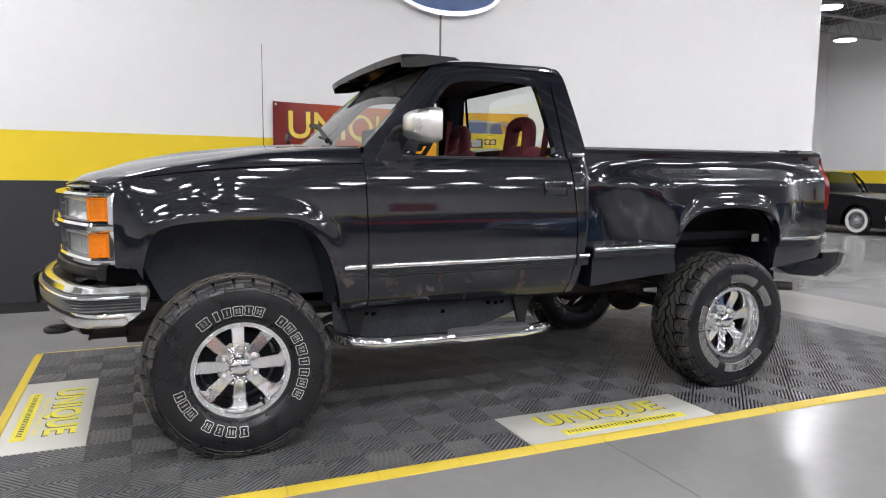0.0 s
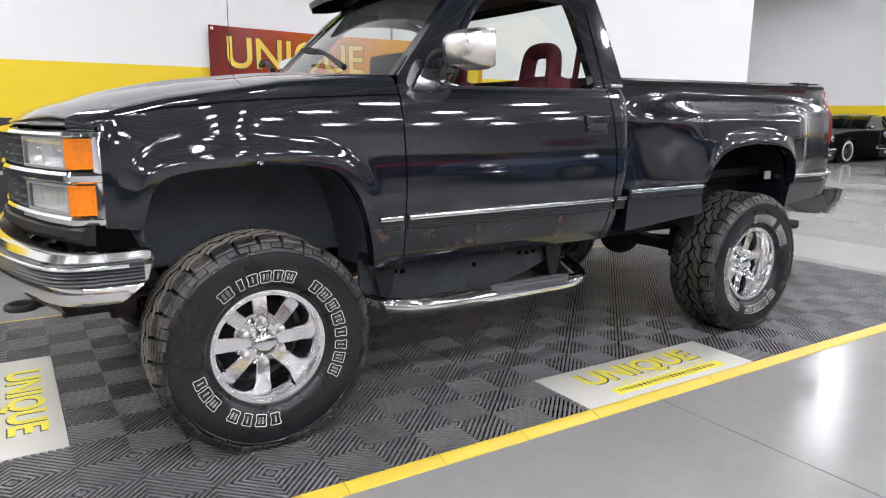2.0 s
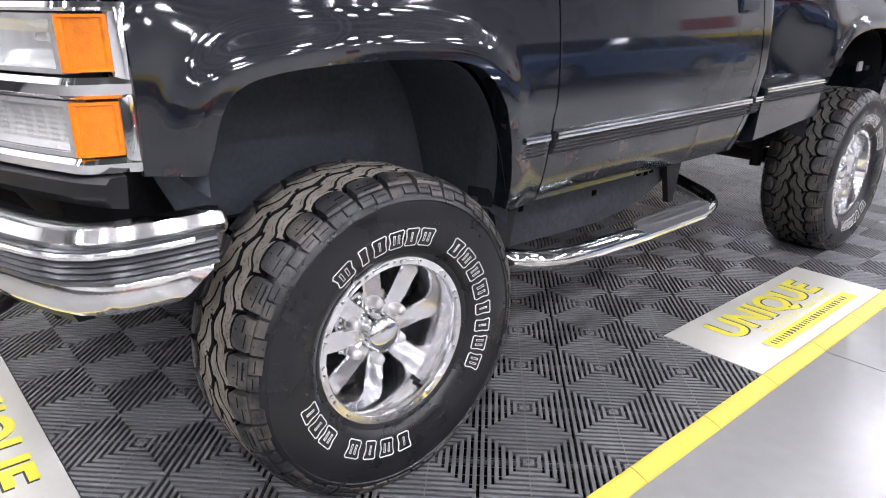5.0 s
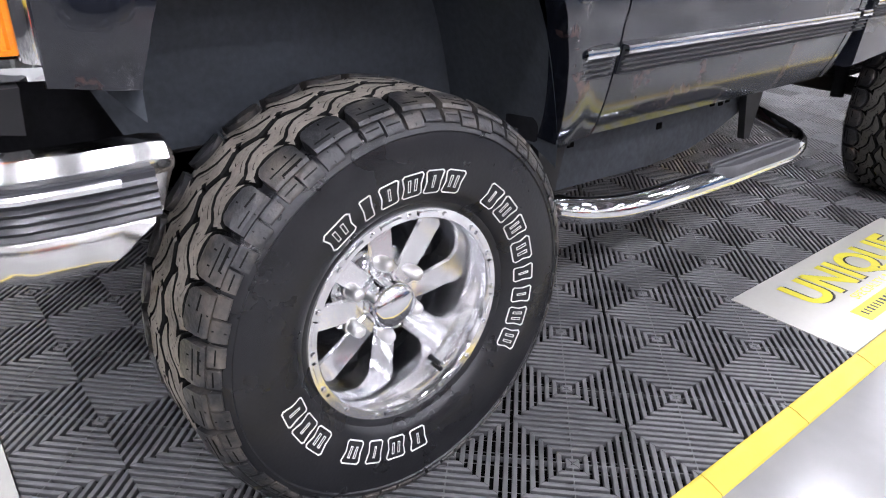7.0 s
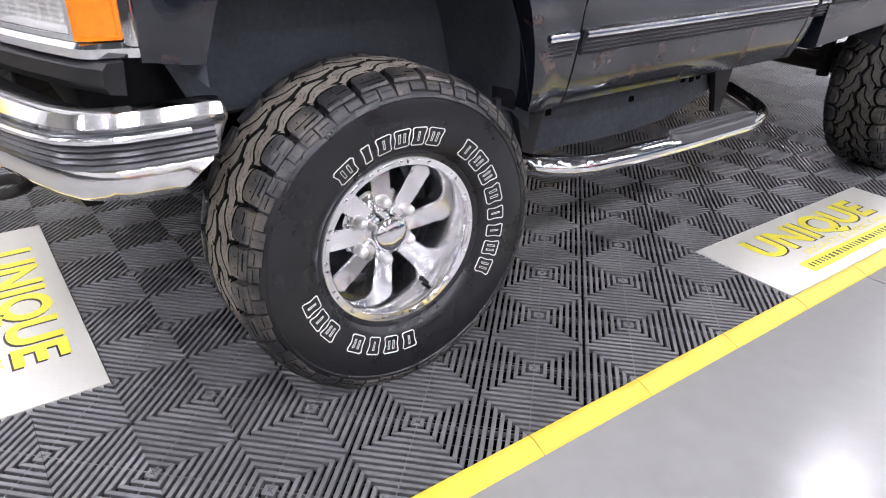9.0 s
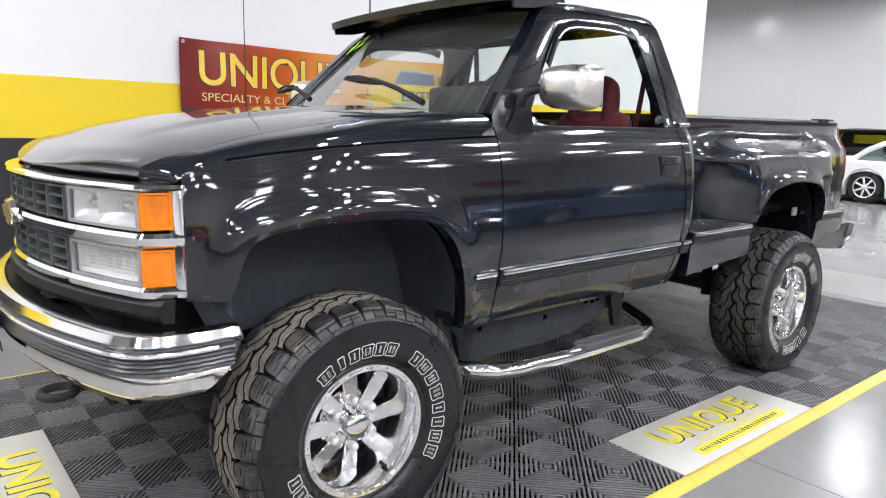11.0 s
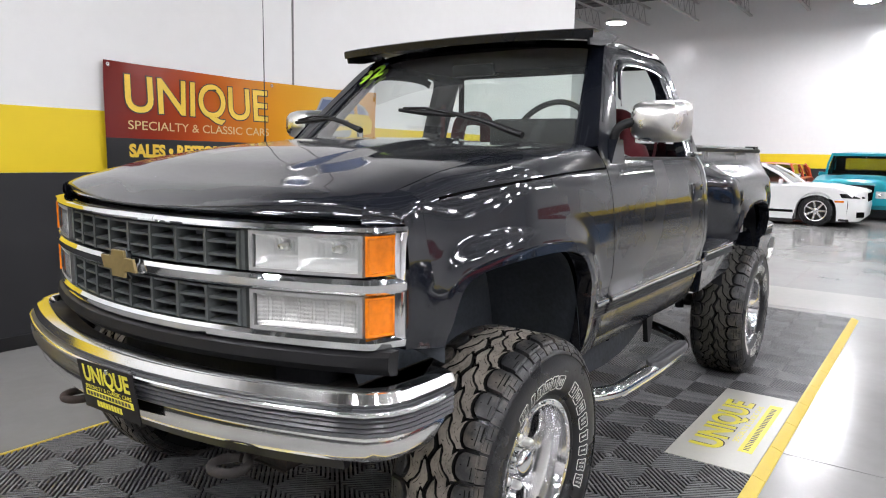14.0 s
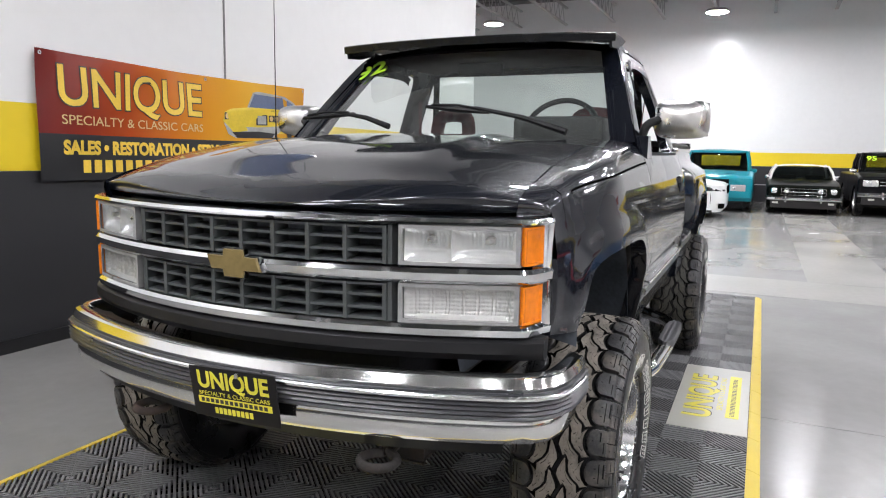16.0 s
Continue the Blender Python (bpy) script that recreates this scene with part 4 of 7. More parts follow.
def cab():
    # sill and rear corner of the cab on both sides
    for s in (-1, 1):
        bm = bmesh.new()
        rows = []
        for u in span(0, 1, 6):
            row = []
            for z in span(0.652, 1.42, 20):
                x0 = lerp([(0.652, 1.812), (0.72, 1.833), (0.86, 1.850), (1.35, 1.810), (1.45, 1.803)], z)
                x1 = lerp([(0.652, 1.90), (0.9, 1.93), (1.42, 1.952)], z)
                x = x0 + (x1 - x0) * u
                y = body_y(x, z) - (0.05 * max(0, (u - 0.6) / 0.4) ** 2)
                row.append(Vector((x, -y, z)))
            rows.append(row)
        grid(bm, rows)
        grid(bm, [[p, Vector((p.x + 0.004, -0.60, p.z))] for p in rows[-1]])
        mirror(bm, s)
        part("cab_corner", bm, PAINT, truck, angle=50)
        bm = boxed(1.825, 1.905, -0.905, -0.875, 1.425, 1.445, 0.004)
        mirror(bm, s)
        part("cab_badge", bm, CHROME_DULL, truck, "small chrome badge")
        # dark sill inside the door foot
        bm = boxed(0.50, 1.88, -0.835, -0.70, 0.635, 0.70, 0.01)
        mirror(bm, s)
        part("sill", bm, UNDER, truck)
    # roof
    bm = bmesh.new()
    rows = []
    for u in span(0, 1, 18):
        row = []
        for v in span(-1, 1, 29):
            xf = 1.07 + 0.06 * v * v
            xr = 1.893 - 0.015 * v * v
            x = xf + (xr - xf) * u
            y = v * 0.665
            z = 1.985 - 0.038 * abs(v) ** 3 - 0.028 * max(0, 1 - u / 0.3) ** 2 - 0.022 * max(0, (u - 0.85) / 0.15) ** 2
            row.append(Vector((x, y, z)))
        rows.append(row)
    grid(bm, rows)
    grid(bm, [[p, Vector((p.x + 0.012, p.y, p.z - 0.05))] for p in rows[-1]])
    rim = [[r[0], Vector((r[0].x, -0.69, r[0].z - 0.03))] for r in rows]
    grid(bm, rim)
    grid(bm, [[r[-1], Vector((r[-1].x, 0.69, r[-1].z - 0.03))] for r in rows])
    part("roof", bm, PAINT, truck, angle=50)
    bm = bmesh.new()
    rows = [[Vector((x, y, 1.925 - 0.03 * (y / 0.64) ** 4)) for x in span(1.12, 1.86, 6)] for y in span(-0.66, 0.66, 12)]
    grid(bm, rows)
    part("headliner", bm, CABIN, truck, "dark maroon headliner")
    # rear wall of the cab with the back window opening
    bm = bmesh.new()

    def back(y, z):
        return Vector((lerp([(0.65, 1.90), (1.42, 1.945), (1.95, 1.880)], z) + 0.015 * (1 - (y / 0.8) ** 2), y * min(1.0, (green_y(z) - 0.03) / 0.70), z))
    ysr = [-0.70, -0.655, -0.3, 0, 0.3, 0.655, 0.70]
    for (z0, z1, cols) in ((0.65, 1.44, range(6)), (1.44, 1.885, (0, 5)), (1.885, 1.935, range(6))):
        for k in cols:
            grid(bm, [[back(ysr[k], z0), back(ysr[k + 1], z0)], [back(ysr[k], z1), back(ysr[k + 1], z1)]])
    bmesh.ops.solidify(bm, geom=bm.faces[:], thickness=0.04)
    part("cab_back", bm, PAINT, truck)
    bm = bmesh.new()
    grid(bm, [[back(y, z) + Vector((0.004, 0, 0)) for y in span(-0.655, 0.655, 7)] for z in (1.44, 1.665, 1.885)])
    g = part("rear_window", bm, WINDSCREEN, truck, "clear rear window")
    g.visible_shadow = False
    # windscreen, its surround, and the pillars
    bm = bmesh.new()

    def screen(v, u):
        x = (0.475 + 0.18 * v * v) * (1 - u) + (1.045 + 0.05 * v * v) * u
        y = v * (0.80 * (1 - u) + 0.635 * u)
        z = (1.468 - 0.010 * v * v) * (1 - u) + (1.945 - 0.03 * v * v) * u
        return Vector((x, y, z))
    grid(bm, [[screen(v, u) for v in span(-0.965, 0.965, 25)] for u in span(0.02, 0.97, 9)])
    part("windscreen", bm, WINDSCREEN, truck, "clear windscreen")
    for s in (-1, 1):
        bm = bmesh.new()
        rows = []
        for u in span(-0.03, 1.0, 14):
            a, b = screen(s * 0.95, u), screen(s * 1.0, u)
            c = b + Vector((0.045, s * 0.035, 0.012))
            rows.append([a + Vector((-0.002, 0, 0.004)), (a + b) / 2 + Vector((-0.010, 0, 0.014)), b + Vector((0.008, s * 0.014, 0.016)), c, c + Vector((0.03, -s * 0.04, -0.02)), a + Vector((0.04, 0, -0.03))])
        grid(bm, rows, True, True)
        pl = part("windscreen_pillar", bm, PAINT, truck, angle=50)
        bm = bmesh.new()
        rows = []
        for z in span(1.445, 1.93, 16):
            u = min(1.0, max(-0.03, (z - 1.475) / 0.455))
            a = screen(s * 0.985, u) + Vector((-0.010, 0, 0.016))
            x1 = lerp([(1.385, 0.604), (1.405, 0.606), (1.455, 0.632), (1.70, 0.858), (1.885, 1.040), (1.938, 1.13)], z)
            b = Vector((x1 + 0.016, s * (green_y(z) + 0.003), z))
            rows.append([a, (a + b) / 2 + Vector((-0.008, s * 0.008, 0.004)), b])
        grid(bm, rows)
        part("pillar_skin", bm, PAINT, pl, angle=60)
    bm = bmesh.new()
    rows = [[screen(v, 0.955) + Vector((-0.004, 0, 0.002)) for v in span(-1, 1, 21)], [screen(v, 1.0) + Vector((0.0, 0, 0.012)) for v in span(-1, 1, 21)], [screen(v, 1.0) + Vector((0.06, 0, 0.022)) for v in span(-1, 1, 21)]]
    grid(bm, rows)
    part("windscreen_header", bm, PAINT, truck)
    # green marker figures on the glass, and the antenna
    p = screen(0.90, 0.78)
    ux, uz = (screen(0.60, 0.74) - screen(0.85, 0.74)).normalized(), (screen(0.72, 0.8) - screen(0.72, 0.7)).normalized()
    nrm = ux.cross(uz)
    m = Matrix(((ux.x, uz.x, nrm.x, p.x - 0.012), (ux.y, uz.y, nrm.y, p.y), (ux.z, uz.z, nrm.z, p.z + 0.010), (0, 0, 0, 1)))
    text_mesh("marker_writing", "92", 0.165, NEON, truck, m @ pose(0, 0, 0, 0, 0, 24), 0.0005, 0.175, 0.0045, label="green marker figures on the windscreen")


def visor():
    """Black sun visor over the windscreen: a shallow tray with turned-down lip."""
    bm = bmesh.new()
    rows = []
    for v in span(-1, 1, 33):
        a = abs(v)
        y = v * 0.715
        x0 = 0.862 + 0.015 * a ** 8
        zt = 1.966 - 0.016 * a ** 2
        zr = 1.992 - 0.036 * a ** 3
        zm = (zt + zr) / 2 + 0.008
        rows.append([Vector((x0, y, zt - 0.040)), Vector((x0 - 0.006, y, zt - 0.006)), Vector((x0 + 0.006, y, zt)), Vector((1.02, y * 0.975, zm)), Vector((1.22, y * 0.93, zr)),
                     Vector((1.24, y * 0.925, zr - 0.010)), Vector((1.02, y * 0.965, zm - 0.012)), Vector((x0 + 0.012, y * 0.99, zt - 0.014))])
    grid(bm, rows, True, True)
    part("sun_visor", bm, SEMIGLOSS, truck, "black glossy sun visor above the windscreen", angle=30)
    for s in (-1, 1):
        bm = bmesh.new()
        outline = [(0.885, 1.885), (0.868, 1.945), (1.02, 1.960), (1.20, 1.955), (1.13, 1.925), (1.0, 1.895)]
        prism(bm, outline, s * 0.700, s * 0.688)
        part("visor_side", bm, SEMIGLOSS, truck)


def grille():
    # chrome frame bars that follow the nose
    def bar(name, y0, y1, prof, mtl, parent, label="", n=33):
        bm = bmesh.new()
        rows = []
        path = [(grille_x(y), y) for y in span(y0, y1, n)]
        if y1 > 0.77:
            turn = curve_round([path[-1], (-0.6195, 0.791), (-0.609, 0.803), (-0.592, 0.8125), (-0.570, 0.820), (-0.545, 0.8265), (-0.532, 0.835), (-0.520, 0.838)], 18)[1:]
            path = [(x, -y) for x, y in turn[::-1]] + path + turn
        for k, (x, y) in enumerate(path):
            a, b = path[max(0, k - 1)], path[min(len(path) - 1, k + 1)]
            d = Vector((a[1] - b[1], b[0] - a[0], 0)).normalized()
            rows.append([Vector((x, y, 0)) + d * o + Vector((0, 0, z)) for o, z in prof])
        grid(bm, rows, True, True)
        return part(name, bm, mtl, parent, label)
    g = bar("grille_top_bar", -0.772, 0.772, [(-0.03, 1.219), (0.012, 1.219), (0.017, 1.225), (0.013, 1.235), (-0.01, 1.241), (-0.03, 1.238)], CHROME, truck, "chrome grille bar")
    bar("grille_middle_bar", -0.772, 0.772, [(-0.04, 1.060), (0.010, 1.060), (0.018, 1.068), (0.019, 1.088), (0.010, 1.100), (-0.04, 1.100)], CHROME, truck, "chrome grille bar")
    bar("grille_bottom_bar", -0.772, 0.772, [(-0.03, 0.945), (0.006, 0.945), (0.016, 0.935), (0.012, 0.916), (-0.03, 0.914)], CHROME, truck, "chrome grille bar")
    bar("grille_backing", -0.765, 0.765, [(-0.11, 0.92), (-0.10, 0.92), (-0.10, 1.23), (-0.11, 1.23)], DARK, truck, "black grille backing")
    for z0, z1 in ((1.104, 1.211), (0.946, 1.053)):
        ins = bar("grille_insert", -0.445, 0.445, [(-0.06, z0), (-0.004, z0 + 0.002), (-0.004, z0 + 0.009), (-0.06, z0 + 0.014)], GRILLE, truck, "dark grey egg-crate grille")
        bar("grille_slat", -0.445, 0.445, [(-0.06, z1 - 0.014), (-0.004, z1 - 0.009), (-0.004, z1 - 0.002), (-0.06, z1)], GRILLE, ins)
        for i in (1, 2):
            z = z0 + (z1 - z0) * i / 3
            bar("grille_slat", -0.445, 0.445, [(-0.06, z - 0.007), (-0.004, z - 0.0035), (-0.004, z + 0.0035), (-0.06, z + 0.007)], GRILLE, ins)
        for k in range(9):
            y = -0.443 + 0.886 * k / 8
            bm = bmesh.new()
            w = 0.0058
            d = 0.062
            a = [(-d, -w * 1.8), (0.0, -w), (0.0, w), (-d, w * 1.8)]
            rows = [[Vector((grille_x(y) - o, y + q, z)) for o, q in a] for z in (z0 + 0.001, z1 - 0.001)]
            grid(bm, rows, True, True)
            part("grille_upright", bm, GRILLE, ins)
    for s in (-1, 1):
        # lamps: headlamp pair above, side lamp below, amber markers round the corner
        Y0, Y1 = 0.488, 0.786
        for z0, z1, nm in ((1.109, 1.212, "headlight"), (0.950, 1.053, "parking_light")):
            def shape(y0, y1, o, za, zb, n=9, bulge=0.0):
                return [[Vector((grille_x(y) - o - (bulge if 0 < i < 4 else 0), s * y, zz)) for i, zz in enumerate(span(za, zb, 5))] for y in span(y0, y1, n)]

            def loop(f):
                return [r[0] for r in f] + f[-1][1:] + [r[-1] for r in f[-2::-1]] + f[0][-2:0:-1]
            bm = bmesh.new()
            f = shape(Y0, Y1, 0.006, z0, z1, bulge=0.003)
            grid(bm, f)
            grid(bm, [loop(f), loop(shape(Y0, Y1, -0.03, z0, z1))], True)
            lamp = part(nm, bm, CLEARLENS, truck, "clear fluted glass lamp")
            lamp.visible_shadow = False
            # pale plastic rim of the lens
            bm = bmesh.new()
            rows = [loop(shape(Y0 - 0.004, Y1 + 0.004, o, z0 - 0.003, z1 + 0.003)) for o in (-0.025, 0.004, 0.0075)]
            rows += [loop(shape(Y0 + 0.007, Y1 - 0.007, o, z0 + 0.007, z1 - 0.007)) for o in (0.0075, 0.002)]
            grid(bm, rows, True)
            part("lens_rim", bm, LENSRIM, lamp, "grey rim of the lens", angle=20)
            bm = bmesh.new()
            fl = nm != "headlight"
            ym = Y0 + 0.43 * (Y1 - Y0)
            for h0, h1 in (((Y0 + 0.006, Y1 - 0.006),) if fl else ((Y0 + 0.006, ym), (ym, Y1 - 0.006))):
                rows = []
                for u in span(-1, 1, 61):
                    yc = (h0 + h1) / 2 + u * (h1 - h0) / 2
                    row = []
                    for w in span(-1, 1, 33):
                        deep = (0.018 if fl else 0.046) * (1 - abs(u) ** 5) * (1 - abs(w) ** 5)
                        if fl:
                            deep += 0.0018 * math.cos(yc * 2 * math.pi / 0.0085) + 0.0012 * math.cos(w * 26) + 0.008 * math.exp(-((u + 0.35) / 0.12) ** 2 - (w / 0.5) ** 2)
                        else:
                            deep -= 0.012 * smooth((-0.35 - w) / 0.25) * (1 - abs(u) ** 6)
                            deep += 0.0013 * math.cos(yc * 2 * math.pi / 0.0105) * smooth((w + 0.3) / 0.3)
                        row.append(Vector((grille_x(yc) + 0.005 + deep, s * yc, (z0 + z1) / 2 + w * (z1 - z0 - 0.012) / 2)))
                    rows.append(row)
                grid(bm, rows)
            part("reflector", bm, FLUTED if fl else LAMPBOWL, lamp, "pale fluted lamp reflector" if fl else "silver lamp reflector", angle=50)
            if not fl:
                for h0, h1 in ((Y0, ym), (ym, Y1)):
                    yc = (h0 + h1) / 2
                    bm = bmesh.new()
                    revolve(bm, [(0, -0.020), (0.006, -0.019), (0.0085, -0.012), (0.0085, 0.0), (0.012, 0.004), (0.012, 0.02)], 12, m=pose(grille_x(yc) + 0.036, s * yc, (z0 + z1) / 2 + 0.010, 0, 0, -90))
                    part("bulb", bm, SATIN, lamp, "capped bulb")
        for z0, z1 in ((1.107, 1.217), (0.946, 1.057)):
            bm = bmesh.new()
            plan = [(-0.628, 0.8015), (-0.620, 0.8095), (-0.597, 0.8195), (-0.570, 0.827), (-0.546, 0.831), (-0.546, 0.80), (-0.58, 0.785), (-0.605, 0.775)]
            plan = curve_round(plan[:5], 15) + plan[5:]
            rows = []
            for z, k in [(z0 + 0.003, 0.004), (z0 + 0.003, 0.0), (z0 + 0.009, 0.0), (z0 + 0.011, 0.004)] + [(z, 0.0045) for z in span(z0 + 0.02, z1 - 0.02, 5)] + [(z1 - 0.011, 0.004), (z1 - 0.009, 0.0), (z1 - 0.003, 0.0), (z1 - 0.003, 0.004)]:
                rows.append([Vector((x + 0.5 * k * (1 if 1 < q < 13 else 0), s * (y - k * (1 if 1 < q < 13 else 0)), z)) for q, (x, y) in enumerate(plan)])
            grid(bm, rows, True, True)
            part("marker_light", bm, AMBER, truck, "amber corner marker lens", angle=25)
        # slim upright chrome end of the frame beside the wing
        bm = bmesh.new()
        plan = [(-0.547, 0.829), (-0.546, 0.836), (-0.541, 0.8425), (-0.533, 0.848), (-0.525, 0.851), (-0.518, 0.8515), (-0.514, 0.849), (-0.512, 0.80), (-0.547, 0.80)]
        rows = [[Vector((x + k, s * (y - k), z)) for x, y in plan] for z, k in ((0.915, 0.006), (0.919, 0.0), (1.225, 0.0), (1.234, 0.003), (1.240, 0.010))]
        grid(bm, rows, True, True)
        part("grille_end", bm, CHROME, truck, "chrome grille end")
        # dark upright between the insert and the lamps
        for z0, z1 in ((1.104, 1.213), (0.946, 1.055)):
            bm = bmesh.new()
            rows = [[Vector((grille_x(y) + o, s * y, z)) for y, o in ((0.449, 0.06), (0.451, 0.004), (0.462, 0.004), (0.468, 0.03), (0.484, 0.03), (0.486, 0.06))] for z in (z0, z1)]
            grid(bm, rows, True, True)
            part("lamp_divider", bm, GRILLE, truck, "dark grey plastic upright")
    # gold emblem, a plain cross with slanted arms
    bm = bmesh.new()
    o = [(-0.115, -0.022), (-0.045, -0.022), (-0.04, -0.046), (0.04, -0.046), (0.045, -0.022), (0.115 - 0.018, -0.022), (0.115, 0.022), (0.045, 0.022), (0.04, 0.046), (-0.04, 0.046), (-0.045, 0.022), (-0.115 + 0.018, 0.022)]
    o = [(y * 0.82, z * 0.86) for y, z in o]
    rows = [[Vector((-0.835 + 0.0, y, 1.083 + z)) for y, z in o], [Vector((-0.815, y * 1.06, 1.083 + z * 1.1)) for y, z in o]]
    grid(bm, rows, True, True)
    em = part("emblem", bm, GOLD, truck, "gold emblem on the grille")
    bm = bmesh.new()
    rows = [[Vector((-0.829, y * 1.05, 1.083 + z * 1.10)) for y, z in o], [Vector((-0.812, y * 1.07, 1.083 + z * 1.14)) for y, z in o]]
    grid(bm, rows, True, True)
    part("emblem_rim", bm, CHROME, em)
    # black filler panel under the grille
    bm = bmesh.new()
    prof = [(0.0, 0.912), (0.020, 0.90), (0.026, 0.872), (0.010, 0.852), (-0.05, 0.846), (-0.06, 0.912)]
    rows = []
    for y in span(-0.855, 0.855, 33):
        rows.append([Vector((grille_x(y) - o * (1 - 0.5 * smooth((abs(y) - 0.80) / 0.06)), y, z)) for o, z in prof])
    grid(bm, rows, True, True)
    part("grille_filler", bm, PLASTIC, truck, "black plastic filler panel")


def bumper_path(n=31):
    pts = []
    for y in span(-0.80, 0.80, n):
        pts.append((-0.895 + 0.16 * (y / 0.80) ** 2, y))
    end = [(-0.70, 0.865), (-0.655, 0.905), (-0.60, 0.925), (-0.52, 0.932), (-0.475, 0.932), (-0.425, 0.931), (-0.398, 0.928), (-0.388, 0.918)]
    return [(x, -y) for x, y in end[::-1]] + pts + end


def front_bumper():
    path = [Vector((x, y, 0)) for x, y in bumper_path()]

    def sweep(prof, name, mtl, parent, label="", angle=30, cut=None, short=0):
        bm = bmesh.new()
        rows = []
        for i, p in enumerate(path):
            d = (path[min(i + 1, len(path) - 1)] - path[max(i - 1, 0)]).normalized()
            nrm = Vector((-d.y, d.x, 0))
            if nrm.x > 0 and abs(p.y) < 0.85:
                nrm = -nrm
            if abs(p.y) >= 0.85:
                nrm = Vector((nrm.x, nrm.y, 0))
                if nrm.y * p.y < 0:
                    nrm = -nrm
            e = max(0.0, (p.x + 0.66) / 0.245) if abs(p.y) > 0.86 else 0.0
            if abs(p.y) > 0.915:
                nrm = Vector((0, math.copysign(1, p.y), 0))
            k = 0.78 if i in (0, len(path) - 1) else 0.93 if i in (1, len(path) - 2) else 1.0
            row = [(o, 0.765 + (z - 0.765) * (k if z > 0.765 else 1)) for o, z in prof]
            out = []
            for o, z in row:
                v = p + nrm * max(o, -0.13 + 0.07 * min(1.0, e)) + Vector((0, 0, z))
                if abs(p.y) > 0.9:
                    v.x = min(v.x, -0.388 - 1.35 * max(0.0, 0.735 - z))
                out.append(v)
            rows.append(out)
        if short:
            rows = rows[short:-short]
        if cut:
            rows = [r for r in rows if abs(r[0].y) < cut]
        grid(bm, rows, True, True)
        return part(name, bm, mtl, parent, label, angle)
    b = sweep([(-0.050, 0.833), (-0.036, 0.837), (-0.012, 0.829), (0.0, 0.806), (-0.004, 0.790), (-0.02, 0.776), (-0.03, 0.72), (-0.02, 0.716), (-0.014, 0.704), (-0.0125, 0.664), (-0.022, 0.648), (-0.055, 0.640), (-0.075, 0.66), (-0.06, 0.76), (-0.060, 0.815), (-0.054, 0.824)], "front_bumper", BUMPER, truck, "chrome front bumper with yellow reflections", 35)
    sweep([(-0.025, 0.795), (0.006, 0.795), (0.010, 0.792), (0.009, 0.783), (0.014, 0.777), (0.008, 0.771), (0.014, 0.765), (0.008, 0.759), (0.014, 0.752), (0.008, 0.746), (0.014, 0.739), (0.008, 0.733), (0.012, 0.726), (0.004, 0.720), (-0.025, 0.720)], "impact_strip", TRIM, b, "ridged dark grey impact strip", 20, short=2)
    sweep([(0.004, 0.791), (0.015, 0.7905), (0.0185, 0.786), (0.0175, 0.779), (0.004, 0.777)], "bright_strip", CHROME_DULL, b, short=3)
    sweep([(-0.14, 0.800), (-0.055, 0.812), (-0.055, 0.80), (-0.14, 0.785)], "bumper_filler", PLASTIC, b, "black plastic shelf behind the bumper", cut=0.84)
    sweep([(-0.06, 0.642), (-0.045, 0.648), (-0.07, 0.60), (-0.11, 0.592), (-0.12, 0.63)], "air_dam", PLASTIC, b, "black plastic lower edge", cut=0.80)
    # sign plate
    pl = part("front_plate", boxed(-0.152, 0.152, -0.002, 0.002, -0.076, 0.076, 0.0015), PLATEBLACK, truck, "black and yellow dealer plate on the bumper", at=pose(-0.918, -0.066, 0.727, 7, 0, -90) @ pose(0, 0, 0, 0, -2, 0))
    PY = INKYELLOW
    text_mesh("lettering", "UNIQUE", 0.07, PY, pl, pose(0, -0.0028, 0.036, 90, 0, 0), 0.0004, 0.25, 0.002, label="yellow word")
    text_mesh("lettering", "SPECIALTY & CLASSIC CARS", 0.018, PY, pl, pose(0, -0.0028, -0.004, 90, 0, 0), 0.0003, 0.25)
    part("bar", boxed(-0.13, 0.13, -0.0032, -0.002, -0.034, -0.014), PY, pl, "yellow bar")
    for i in range(14):
        part("bar", boxed(-0.12 + i * 0.0172, -0.108 + i * 0.0172, -0.0036, -0.003, -0.030, -0.018), INKBLACK, pl)
    for i in range(9):
        part("bar", boxed(-0.075 + i * 0.0155, -0.064 + i * 0.0155, -0.0032, -0.002, -0.062, -0.044), PY, pl)
    part("plate_bolt", boxed(0.02, 0.032, -0.012, 0, 0.058, 0.072, 0.002), CHROME_DULL, pl)
    # hanging hooks under the bumper
    for s in (-1, 1):
        bm = bmesh.new()
        c = Vector((-0.80, -0.46, 0.570)) if s < 0 else Vector((-0.77, 0.41, 0.565))
        path_h = [c + Vector((0.26, 0, 0.02)), c + Vector((0.06, 0, 0))] + [c + Vector((-0.050 * math.cos(a), 0.050 * math.sin(a), 0)) for a in span(-2.9, 2.9, 21)]
        tube(bm, path_h, 0.0135, 10)
        part("tow_hook", bm, RUSTY, truck, "dark rusty tow hook")
        bm = boxed(-0.66, -0.50, s * 0.40, s * 0.52, 0.52, 0.64, 0.01)
        part("hook_bracket", bm, RUSTY, truck, "rusty steel bracket")


